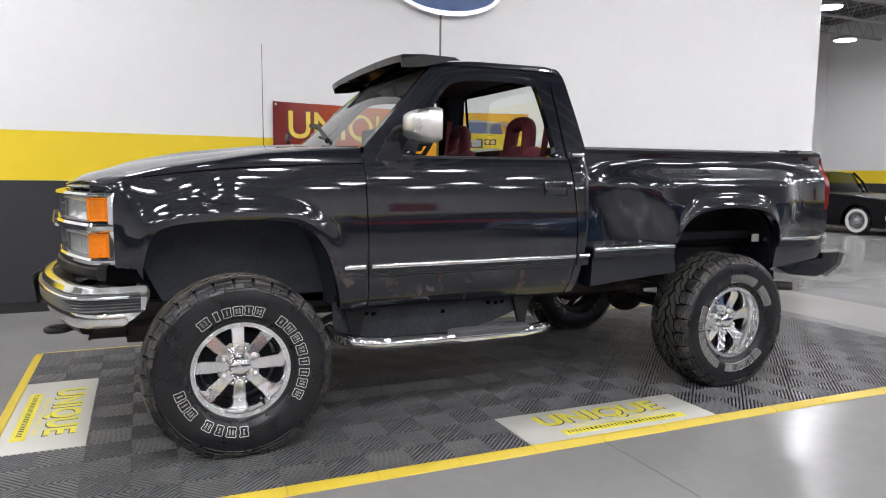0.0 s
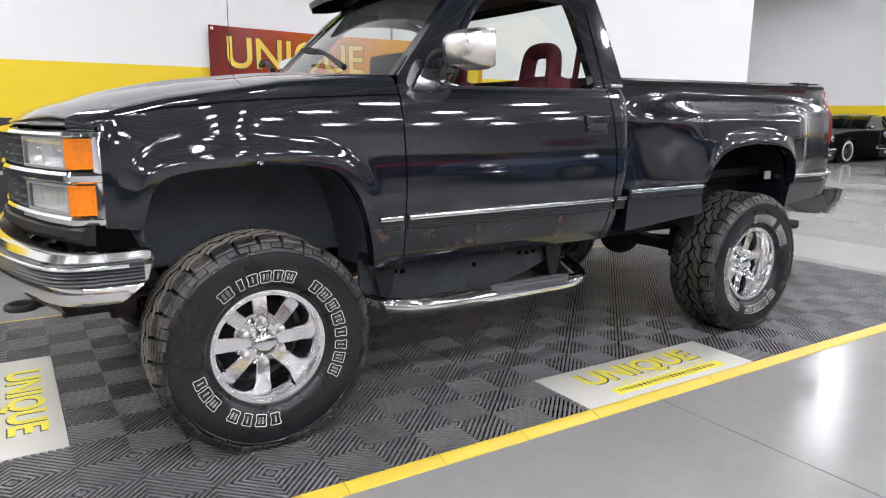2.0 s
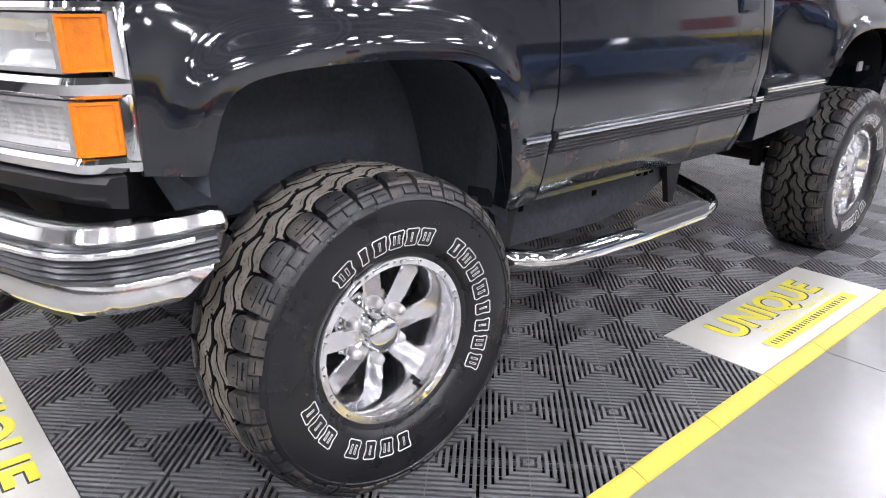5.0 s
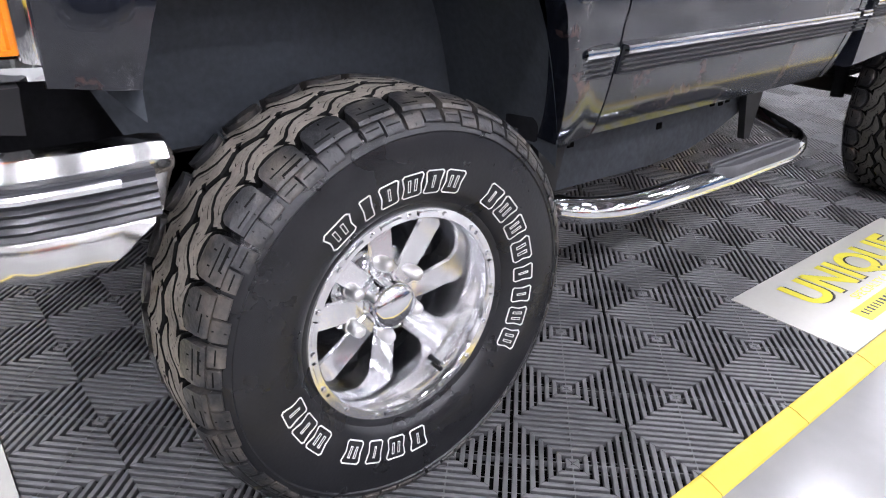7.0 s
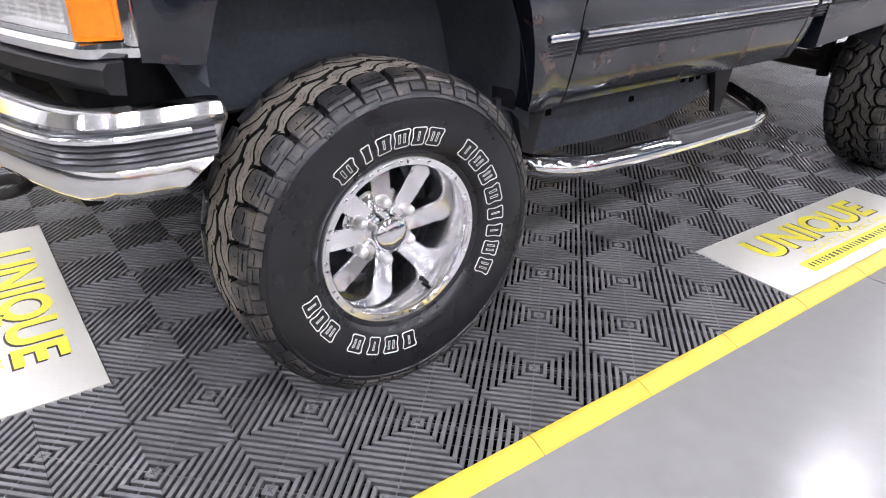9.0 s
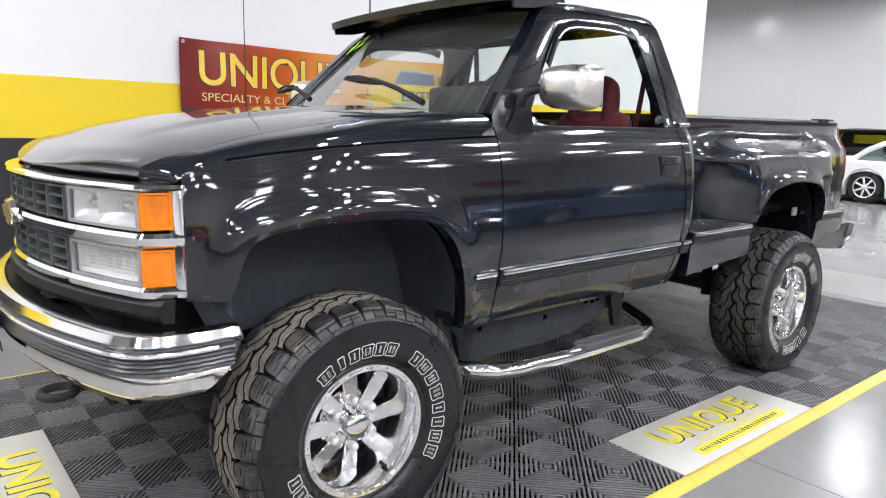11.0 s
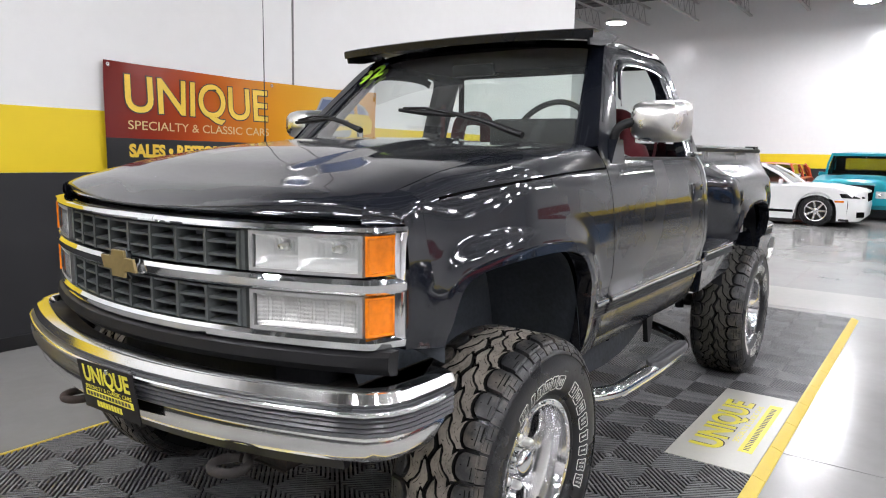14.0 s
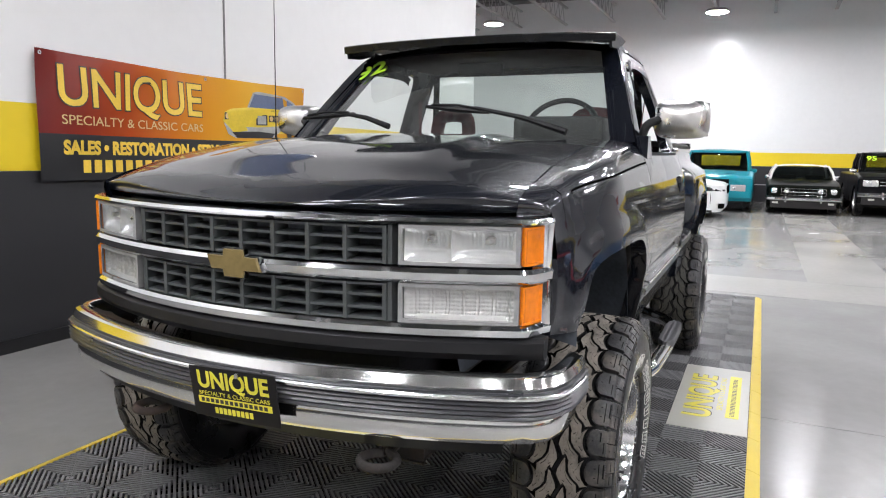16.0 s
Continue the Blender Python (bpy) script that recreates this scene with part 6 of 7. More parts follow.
        rows = [[P(u, r, 0.0014) for u, r in pts], [P(u, r, 0.0014) for u, r in inner], [P(u, r, -0.001) for u, r in inner], [P(u, r, -0.001) for u, r in pts]]
        rows.append(rows[0])
        grid(bm, rows, True)
        part("sidewall_mark", bm, LETTER, w, "white outlined mark")

    def mark(a, wide):
        r0, r1, th = 0.2600, 0.3075, 0.0023
        hw, rm, hh = wide / 2, (r0 + r1) / 2, (r1 - r0) / 2
        c = hw * 0.22
        # hollow block with cut corners; a small hollow dash inside the wide ones
        outline(a, [(-hw + c, r0), (hw - c, r0), (hw, r0 + c), (hw * 0.86, rm), (hw, r1 - c), (hw - c, r1), (-hw + c, r1), (-hw, r1 - c), (-hw * 0.86, rm), (-hw, r0 + c)], th)
        if wide > 0.03:
            for q in (-0.3, 0.3) if wide > 0.043 else (0.0,):
                outline(a, [(hw * (q - 0.13), rm - hh * 0.5), (hw * (q + 0.13), rm - hh * 0.5), (hw * (q + 0.13), rm + hh * 0.5), (hw * (q - 0.13), rm + hh * 0.5)], 0.0012)
    for deg, wide in ((124.5, 0.060), (112.0, 0.024), (102.5, 0.042), (92.5, 0.046), (83.0, 0.040), (73.5, 0.046),
                      (50.5, 0.042), (40.0, 0.046), (28.5, 0.044), (16.0, 0.056), (4.0, 0.038), (-6.5, 0.038), (-17.0, 0.044), (-28.0, 0.046),
                      (-90.0, 0.042), (-101.5, 0.046), (-112.5, 0.038), (-124.0, 0.046), (-143.5, 0.046), (-153.5, 0.042), (-163.0, 0.040)):
        mark(radians(deg), wide)
    return w


def cabin():
    # bench seats with open head rests, belt, dash, steering wheel
    for yc, wd in ((-0.44, 0.54), (0.46, 0.54)):
        bm = bmesh.new()
        rows = []
        for u in span(0, 1, 12):
            z = 1.0 + 0.475 * u
            x = 1.60 + 0.16 * u
            w2 = wd / 2 * (1 - 0.25 * max(0, (u - 0.6) / 0.4) ** 2)
            row = []
            for a in span(0, 2 * math.pi, 21)[:-1]:
                ca, sa = math.cos(a), math.sin(a)
                row.append(Vector((x + 0.075 * math.copysign(abs(sa) ** 0.6, sa) * (1 - 0.3 * u), yc + w2 * math.copysign(abs(ca) ** 0.45, ca), z)))
            rows.append(row)
        rows.append([Vector((p.x * 0.5 + 0.88, yc + (p.y - yc) * 0.7, p.z + 0.02)) for p in rows[-1]])
        grid(bm, rows, True, True)
        seat = part("seat", bm, CLOTH, truck, "maroon velour seat with an open head rest", angle=60)
        # head rest ring
        bm = bmesh.new()
        path = rounded([(1.735, yc - 0.112, 1.44), (1.75, yc - 0.110, 1.54), (1.76, yc - 0.095, 1.622), (1.762, yc, 1.636), (1.76, yc + 0.095, 1.622), (1.75, yc + 0.110, 1.54), (1.735, yc + 0.112, 1.44)], 0.035, 4)
        tube(bm, path, 0.043, 12)
        part("head_rest", bm, CLOTH, seat, "maroon open head rest", angle=60)
        bm = boxed(1.12, 1.66, yc - wd / 2, yc + wd / 2, 0.92, 1.08, 0.05)
        part("cushion", bm, CLOTH, seat, angle=60)
    for s in (-1, 1):
        bm = bmesh.new()
        rows = [[Vector((x, s * y, z)) for x, y, z in ((a - 0.022, b, c), (a + 0.022, b, c))] for a, b, c in ((1.80, 0.72, 1.78), (1.76, 0.70, 1.45), (1.72, 0.66, 1.1))]
        grid(bm, rows)
        bmesh.ops.solidify(bm, geom=bm.faces[:], thickness=0.003)
        part("seat_belt", bm, CLOTH, truck, "maroon seat belt")
    bm = bmesh.new()
    rows = [[Vector((x, y, z)) for x, z in ((0.60, 1.40), (0.66, 1.442), (0.80, 1.448), (0.92, 1.425), (0.955, 1.38), (0.94, 1.25), (0.90, 1.05))] for y in span(-0.79, 0.79, 9)]
    grid(bm, rows)
    part("dashboard", bm, DASH, truck, "dark grey dashboard", angle=40)
    bm = boxed(0.78, 0.98, -0.70, -0.27, 1.43, 1.575, 0.03)
    part("instrument_hood", bm, DASH, truck)
    bm = bmesh.new()
    ring = [Vector((0.19 * math.cos(a), 0.19 * math.sin(a), 0)) for a in span(0, 2 * math.pi, 41)]
    tube(bm, ring, 0.014, 8, False)
    box(bm, -0.18, 0.18, -0.022, 0.022, -0.012, 0.006, 0.006)
    box(bm, -0.055, 0.055, -0.05, 0.05, -0.02, 0.014, 0.01)
    part("steering_wheel", bm, PLASTIC, truck, "black steering wheel", at=pose(1.09, -0.42, 1.505, 0, -62, 0) @ pose(0, 0, 0, 0, 0, 90))
    bm = boxed(-0.012, 0.012, -0.12, 0.12, -0.03, 0.03, 0.01)
    part("rear_view_mirror", bm, PLASTIC, truck, at=pose(1.05, 0.0, 1.83))
    part("cabin_floor", boxed(0.6, 1.9, -0.80, 0.80, 0.80, 0.86), CABIN, truck)
    part("fire_wall", boxed(0.56, 0.60, -0.84, 0.84, 0.62, 1.42), UNDER, truck)


def wipers():
    for a, b, c, e in (((0.50, -0.605, 1.495), (0.555, -0.172, 1.602), (0.565, 0.075, 1.610), (0.55, -0.245, 1.580)), ((0.455, 0.210, 1.515), (0.515, 0.50, 1.580), (0.56, 0.755, 1.560), (0.50, 0.42, 1.575))):
        bm = bmesh.new()
        a, b, c, e = Vector(a), Vector(b), Vector(c), Vector(e)
        tube(bm, [a, a.lerp(b, 0.45) + Vector((-0.012, 0, 0.012)), b], [0.014, 0.011, 0.008], 8)
        w = part("wiper", bm, PLASTIC, truck, "black windscreen wiper")
        f = Vector((-0.006, 0, 0.010))
        bm = bmesh.new()
        tube(bm, [e, (e + c) / 2, c], [0.008, 0.014, 0.008], 8)
        tube(bm, [e.lerp(c, 0.1) + f, e.lerp(c, 0.5) + f * 2, e.lerp(c, 0.9) + f], 0.006, 6)
        part("wiper_blade", bm, PLASTIC, w)
    bm = bmesh.new()
    tube(bm, [(0.395, 0.80, 1.445), (0.396, 0.80, 1.50), (0.398, 0.801, 2.21)], [0.008, 0.003, 0.0016], 6)
    part("antenna", bm, PLASTIC, truck, "thin whip antenna")
    bm = bmesh.new()
    revolve(bm, [(0, 0.02), (0.02, 0.018), (0.026, 0)], 12, m=pose(0.395, 0.80, 1.44, 90, 0, 0))
    part("antenna_base", bm, PLASTIC, truck)


def chassis():
    for s in (-1, 1):
        bm = boxed(-0.62, 3.9, s * 0.43, s * 0.50, 0.56, 0.68, 0.008)
        part("frame_rail", bm, RUSTY, truck, "rusty black frame rail")
        bm = bmesh.new()
        o = [(0.48, 0.66), (0.485, 0.475), (0.60, 0.462), (1.08, 0.448), (1.28, 0.462), (1.42, 0.495), (1.55, 0.54), (1.66, 0.60), (1.74, 0.66)]
        prism(bm, o, s * 0.735, s * 0.755)
        # slots are raised black plates that stand for the shade in holes
        for hx, hz in ((0.66, 0.59), (0.70, 0.585), (1.38, 0.60), (1.43, 0.595), (1.47, 0.60), (1.10, 0.57)):
            hb = boxed(hx - 0.012, hx + 0.012, s * 0.7565 - 0.003, s * 0.7565 + 0.003, hz - 0.01, hz + 0.01, 0.002)
            part("plate_slot", hb, GAPSHADE, truck)
        part("frame_plate", bm, DARK, truck, "black steel plate below the cab")
        # leaf springs and dampers
        bm = bmesh.new()
        for k in range(4):
            L = 0.62 - 0.12 * k
            rows = [[Vector((WB + x, s * (0.50 + w), 0.50 - 0.012 * k + 0.10 * (x / 0.62) ** 2 + t_)) for w, t_ in ((-0.03, 0), (0.03, 0), (0.03, 0.008), (-0.03, 0.008))] for x in span(-L, L, 9)]
            grid(bm, rows, True, True)
        part("leaf_spring", bm, RUSTY, truck, "rusty leaf spring")
        for x in (0.22, 2.78):
            bm = bmesh.new()
            yy = 0.40 if x < 1 else 0.58
            tube(bm, [(x, s * yy, 0.40), (x + 0.03, s * (yy - 0.03), 0.95)], 0.03, 10)
            part("shock_absorber", bm, UNDER, truck)
        bm = bmesh.new()
        tube(bm, rounded([(0.0, s * 0.25, 0.42), (0.3, s * 0.55, 0.45), (0.75, s * 0.45, 0.60)], 0.1), 0.022, 8)
        part("control_arm", bm, RUSTY, truck)
    for x in (0.0, WB):
        bm = bmesh.new()
        tube(bm, [(x, -0.78, 0.412), (x, 0.78, 0.412)], 0.045, 12)
        a = part("axle", bm, RUSTY, truck, "rusty axle with differential")
        bm = bmesh.new()
        bmesh.ops.create_uvsphere(bm, u_segments=18, v_segments=12, radius=0.15, matrix=pose(x, 0.12, 0.42))
        part("differential", bm, RUSTY, a)
    bm = bmesh.new()
    tube(bm, [(0.2, 0.1, 0.55), (2.9, 0.1, 0.45)], 0.04, 12)
    part("drive_shaft", bm, RUSTY, truck)
    bm = bmesh.new()
    tube(bm, rounded([(0.9, 0.3, 0.56), (2.3, 0.3, 0.56), (3.0, 0.5, 0.60), (3.75, 0.55, 0.56)], 0.15), 0.035, 12)
    part("exhaust_pipe", bm, RUSTY, truck)
    bm = bmesh.new()
    tube(bm, rounded([(3.30, -0.60, 0.60), (3.55, -0.80, 0.575), (3.66, -0.86, 0.57)], 0.1), 0.03, 12)
    part("exhaust_tip", bm, RUSTY, truck, "dull exhaust tip")
    part("gearbox", boxed(0.5, 1.5, -0.25, 0.25, 0.50, 0.80, 0.05), RUSTY, truck)
    part("cross_member", boxed(-0.50, -0.40, -0.5, 0.5, 0.48, 0.58, 0.01), RUSTY, truck)
    part("engine_block", boxed(-0.6, 0.5, -0.42, 0.42, 0.66, 1.18, 0.04), UNDER, truck)
    part("splash_shield", boxed(-0.52, 0.55, -0.52, 0.52, 0.585, 0.60, 0.004), UNDER, truck, "black splash shield under the engine")
    part("under_tray", boxed(1.9, 3.95, -0.62, 0.62, 0.86, 0.90), UNDER, truck)
    bm = boxed(2.10, 2.50, -0.46, -0.40, 0.62, 0.70, 0.01)
    part("wire_clip", bm, RUSTY, truck)
    part("paper_tag", boxed(3.33, 3.385, -0.815, -0.805, 0.885, 0.935), PANEL, truck, "small white paper tag")


for s in (-1, 1):
    fender(s)
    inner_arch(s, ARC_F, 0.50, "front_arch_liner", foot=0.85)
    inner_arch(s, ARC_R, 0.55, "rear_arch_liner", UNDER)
    door(s)
    side_trim(s, 0.492, 0.598, 0.805, 0.874)
    side_trim(s, 0.632, 1.832, 0.805, 0.874)
    side_trim(s, 1.856, 1.925, 0.808, 0.876)
    mirrors(s)
    step_bar(s)
hood()
cab()
visor()
grille()
front_bumper()
bed()
cabin()
wipers()
chassis()
for x, turn in ((-0.012, 0), (WB - 0.03, 173)):
    wheel(x, -0.862, -1, turn, "chrome eight-spoke wheel with an off-road tyre")
    wheel(x, 0.862, 1, turn + 20, "chrome eight-spoke wheel with an off-road tyre")

# ---------------------------------------------------------------- parked vehicles in the hall
CARGLASS = pane("car_window_glass", (0.42, 0.47, 0.46), 0.03)
SEATDARK = material("dark_car_interior", (0.02, 0.018, 0.018), 0.8)


def car_paint(name, color, coat=0.55, spec=0.15):
    return material(name, color, 0.3, vary=0.06, scale=1.5, coat=coat, bump=0.003, bump_scale=5, spec=spec)


WHITE_CAR = car_paint("white_car_paint", (0.78, 0.78, 0.77))
TEAL_CAR = car_paint("turquoise_car_paint", (0.007, 0.22, 0.275))
BLACK_CAR = car_paint("black_car_paint", (0.005, 0.005, 0.006), 0.4, 0.05)
GREEN_CAR = car_paint("dark_green_car_paint", (0.0032, 0.0042, 0.0032), 0.14, 0.02)
RED_CAR = car_paint("red_car_paint", (0.42, 0.06, 0.025))
BLUE_CAR = car_paint("blue_car_paint", (0.045, 0.11, 0.24))
REDSTRIPE = material("bright_red_stripe", (0.75, 0.02, 0.03), 0.35, vary=0.05)
GRILLE_DARK = material("dark_lamp_glass", (0.012, 0.012, 0.013), 0.12, vary=0.1)
CREAM = material("white_vinyl_roof", (0.62, 0.60, 0.56), 0.5)


def car_wheel(parent, x, y, r, s, rim_mtl, whitewall, spokes, wide=0.2):
    bm = bmesh.new()
    revolve(bm, [(r * 0.62, -wide / 2 + 0.02), (r * 0.66, -wide / 2 + 0.004), (r * 0.80, -wide / 2), (r * 0.95, -wide / 2 + 0.02), (r, -wide / 2 + 0.05), (r, wide / 2 - 0.05), (r * 0.9, wide / 2), (r * 0.62, wide / 2)], 28)
    w = part("wheel", bm, RUBBER, parent, "black tyre on a bright rim", at=pose(x, s * y, r, 0, 0, 0 if s < 0 else 180))
    if whitewall:
        bm = bmesh.new()
        revolve(bm, [(r * 0.66, -wide / 2 + 0.001), (r * 0.84, -wide / 2 - 0.003), (r * 0.84, -wide / 2 + 0.01)], 28)
        part("white_wall_band", bm, LETTER, w)
    bm = bmesh.new()
    revolve(bm, [(r * 0.64, -wide / 2 + 0.015), (r * 0.66, -wide / 2 - 0.002), (r * 0.60, -wide / 2 + 0.002), (r * 0.56, -0.02), (r * 0.56, 0.06)], 28)
    revolve(bm, [(0, -wide / 2 + 0.015), (r * 0.16, -wide / 2 + 0.02), (r * 0.2, -0.01)], 14)
    rim = part("rim", bm, rim_mtl, w, "bright rim")
    bm = bmesh.new()
    for k in range(spokes):
        box(bm, r * 0.12, r * 0.60, -wide / 2 + 0.03, -wide / 2 + 0.055, -r * 0.055 * 8 / spokes, r * 0.055 * 8 / spokes, 0, pose(0, 0, 0, 0, 360 * k / spokes, 0))
    part("spokes", bm, rim_mtl, w)
    bm = bmesh.new()
    revolve(bm, [(0, 0.0), (r * 0.56, 0.0), (r * 0.56, 0.02), (0, 0.02)], 20)
    part("brake", bm, SEATDARK, w)


def vehicle(name, label, m, paint, L, W, belt, nose, tail, hood_z, trunk_z, glassx, roofx, H, wheels, r, roof_mtl=None, rim=None, whitewall=False, spokes=10,
            lamps="round", chrome=True, cat="car", clearance=0.22, group="parked cars", grille_bars=0, lamp_y=(0.62, 0.44), sidestripe=None, cargo=False, rn=0.10, lamp_dz=0.10):
    """A car with its nose at x = 0 towards -x, on the ground, centred on y = 0."""
    roof_mtl, rim = roof_mtl or paint, rim or CHROME_DULL
    car = thing(name, label, cat, m, group)
    low = clearance
    up = [(0.02, low + 0.10), (0.0, nose * 0.62), (0.03, nose), (0.14, nose + 0.05), (glassx[0] * 0.5, (nose + hood_z) / 2 + 0.05), (glassx[0], hood_z), (glassx[0] + 0.25, belt), (glassx[1] - 0.2, belt)]
    if cargo:
        up += [(glassx[1], belt), (glassx[1] + 0.02, trunk_z), (L - 0.05, trunk_z)]
    else:
        up += [(glassx[1], trunk_z + 0.01), ((glassx[1] + L) / 2, trunk_z), (L - 0.10, trunk_z - 0.01)]
    up += [(L - 0.02, trunk_z - 0.10), (L, tail), (L - 0.06, low + 0.12)]
    foot = []
    for x in wheels[::-1]:
        foot += [(x + rr_, zz) for rr_, zz in ((r + 0.07, low),)] + [(x + (r + 0.06) * math.cos(a), r + (r + 0.06) * math.sin(a)) for a in span(0.12, math.pi - 0.12, 11)] + [(x - r - 0.07, low)]
    outline = up + foot + [(0.12, low)]
    bm = bmesh.new()
    cx, cz = L / 2, (low + belt) / 2
    rows = []
    for y, k in ((-1.0, 0.055), (-0.99, 0.03), (-0.97, 0.012), (-0.93, 0.0), (-0.87, 0.0), (-0.8, 0.0), (-0.6, 0.0), (0.6, 0.0), (0.8, 0.0), (0.87, 0.0), (0.93, 0.0), (0.97, 0.012), (0.99, 0.03), (1.0, 0.055)):
        row = []
        for x, z in outline:
            roundn = (rn if x < 1 else 0.10) * (1 - math.sqrt(max(0, 1 - (max(0, abs(y) - 0.6) / 0.4) ** 2))) * (1 if x < 0.3 or x > L - 0.3 else 0)
            xx = x + math.copysign(k * 0.6 + roundn, cx - x) * (1 if (x < 0.35 or x > L - 0.35) else 0)
            zz = z - (k if z > belt * 0.75 else 0)
            row.append(Vector((xx, y * W / 2, zz)))
        rows.append(row)
    grid(bm, rows, True)
    tops = [q for q in up[2:] if q[0] < L - 0.01]
    stations = span(max(0.06, rn + 0.05), L - 0.09, 70)
    for x in wheels:
        stations += [x + (r + 0.06) * math.cos(a) for a in span(0.02, math.pi - 0.02, 15)]

    def foot_z(x):
        for c in wheels:
            if abs(x - c) < r + 0.06:
                return max(low, r + math.sqrt((r + 0.06) ** 2 - (x - c) ** 2))
        return low
    for y in (-W / 2 - 0.001, W / 2 + 0.001):
        side = []
        for x in sorted(stations):
            a, b = foot_z(x) - 0.004, lerp(tops, max(0.03, x - 0.2) if rn > 0.2 and x < 0.5 else x) - 0.05
            side.append([Vector((x, y, a + (b - a) * u)) for u in (0, 0.33, 0.66, 1)])
        grid(bm, side)
    part("body", bm, paint, car, angle=35 if rn > 0.2 else 14)
    part("underside", boxed(0.3, L - 0.3, -W / 2 + 0.22, W / 2 - 0.22, low - 0.05, belt - 0.15), SEATDARK, car)
    # cabin frame
    wb, wr = (W / 2 - 0.14, W / 2 - 0.24) if cargo else (W / 2 - 0.06, W / 2 - 0.22)
    A = {"f": (glassx[0], roofx[0]), "r": (glassx[1], roofx[1])}
    roof = bmesh.new()
    rows = []
    for u in span(0, 1, 7):
        x = roofx[0] + (roofx[1] - roofx[0]) * u
        rows.append([Vector((x, wr * v, H - 0.05 * abs(v) ** 3 - 0.04 * (2 * u - 1) ** 4)) for v in span(-1, 1, 9)])
    grid(roof, rows)
    bmesh.ops.solidify(roof, geom=roof.faces[:], thickness=0.04)
    part("roof", roof, roof_mtl, car, angle=50)
    mid = (roofx[0] + roofx[1]) / 2 + 0.1
    for s in (-1, 1):
        for nm, (xb, xr), th in (("pillar", A["f"], 0.032), ("pillar", (mid, mid), 0.028), ("pillar", A["r"], 0.06)):
            p = bmesh.new()
            tube(p, [(xb, s * wb, belt - 0.05), ((xb + xr) / 2, s * (wb + wr) / 2 + s * 0.02, (belt + H) / 2), (xr, s * wr, H - 0.055)], th, 6)
            part(nm, p, paint if not roof_mtl else roof_mtl, car)
        g = bmesh.new()
        grid(g, [[Vector((glassx[0] + 0.1, s * (wb - 0.01), belt - 0.03)), Vector((glassx[1] - 0.05, s * (wb - 0.01), belt - 0.03))], [Vector((roofx[0] + 0.03, s * (wr - 0.005), H - 0.06)), Vector((roofx[1] - 0.03, s * (wr - 0.005), H - 0.06))]])
        part("side_window", g, CARGLASS, car)
    for nm, (xb, xr), zb in (("windscreen", A["f"], hood_z), ("rear_window", A["r"], max(trunk_z, belt) if not cargo else belt)):
        g = bmesh.new()
        grid(g, [[Vector((xb + (0.08 if nm == "windscreen" else -0.05) * (v * v), v * wb * 0.96, zb - 0.02)) for v in span(-1, 1, 7)], [Vector((xr, v * wr * 0.97, H - 0.06)) for v in span(-1, 1, 7)]])
        part(nm, g, CARGLASS, car)
    for s in (-1, 1):
        part("seat", boxed(mid - 0.2, mid + 0.02, s * 0.36 - 0.24, s * 0.36 + 0.24, 0.5, belt + 0.12, 0.05), SEATDARK, car)
        mb = boxed(glassx[0] + 0.25, glassx[0] + 0.33, s * (W / 2 - 0.02) - 0.09, s * (W / 2 - 0.02) + 0.09, belt - 0.0, belt + 0.11, 0.03)
        part("door_mirror", mb, CHROME_DULL if chrome else paint, car)
        # lamps
        for i, ly in enumerate(lamp_y if lamps == "round" else () if rn > 0.2 else lamp_y[:1]):
            b2 = bmesh.new()
            if lamps == "round":
                revolve(b2, [(0, -0.05), (0.05, -0.045), (0.083, -0.02), (0.095, 0.0), (0.095, 0.05)] if chrome else [(0, -0.045), (0.04, -0.04), (0.066, -0.02), (0.075, 0.0), (0.075, 0.05)], 20, m=pose(0.03 + 0.02 * (1 - i), s * ly, nose - lamp_dz, 0, 0, -90))
            else:
                box(b2, -0.01, 0.08, s * ly - 0.17, s * ly + 0.17, nose - 0.20, nose - 0.04, 0.02)
            part("headlight", b2, CHROME_DULL if lamps == "round" else SATIN if chrome else GRILLE, car, "headlight")
        for x in wheels:
            car_wheel(car, x, W / 2 - 0.12, r, s, rim, whitewall, spokes)
    if cargo:
        # back of the cab with its window, dash and bench
        bm = bmesh.new()
        xb = glassx[1] - 0.10
        box(bm, xb, xb + 0.04, -wb + 0.02, wb - 0.02, belt - 0.3, belt + 0.16, 0.01)
        box(bm, xb + 0.002, xb + 0.042, -wr + 0.02, wr - 0.02, H - 0.17, H - 0.06, 0.01)
        for s in (-1, 1):
            box(bm, xb + 0.001, xb + 0.041, s * (wr - 0.08) - 0.13, s * (wr - 0.08) + 0.10, belt + 0.10, H - 0.12, 0.01)
        part("cab_back", bm, SEATDARK, car, "dark cab lining round the rear window")
        part("roof_brow", boxed(roofx[0] - 0.07, roofx[0] + 0.04, -wr + 0.01, wr - 0.01, H - 0.115, H - 0.038, 0.025), roof_mtl, car)
        part("dash", boxed(glassx[0] + 0.12, glassx[0] + 0.42, -wb + 0.08, wb - 0.08, belt - 0.2, hood_z + 0.03, 0.03), SEATDARK, car)
        bm = bmesh.new()
        tube(bm, [(glassx[0] + 0.06, v * wb * 0.93, hood_z) for v in span(-1, 1, 5)], 0.014, 6)
        part("windscreen_seal", bm, SEATDARK, car, "black rubber seal")
    if cargo and not chrome:
        # raised hood between the wings, lamp panels
        bm = bmesh.new()
        rows = []
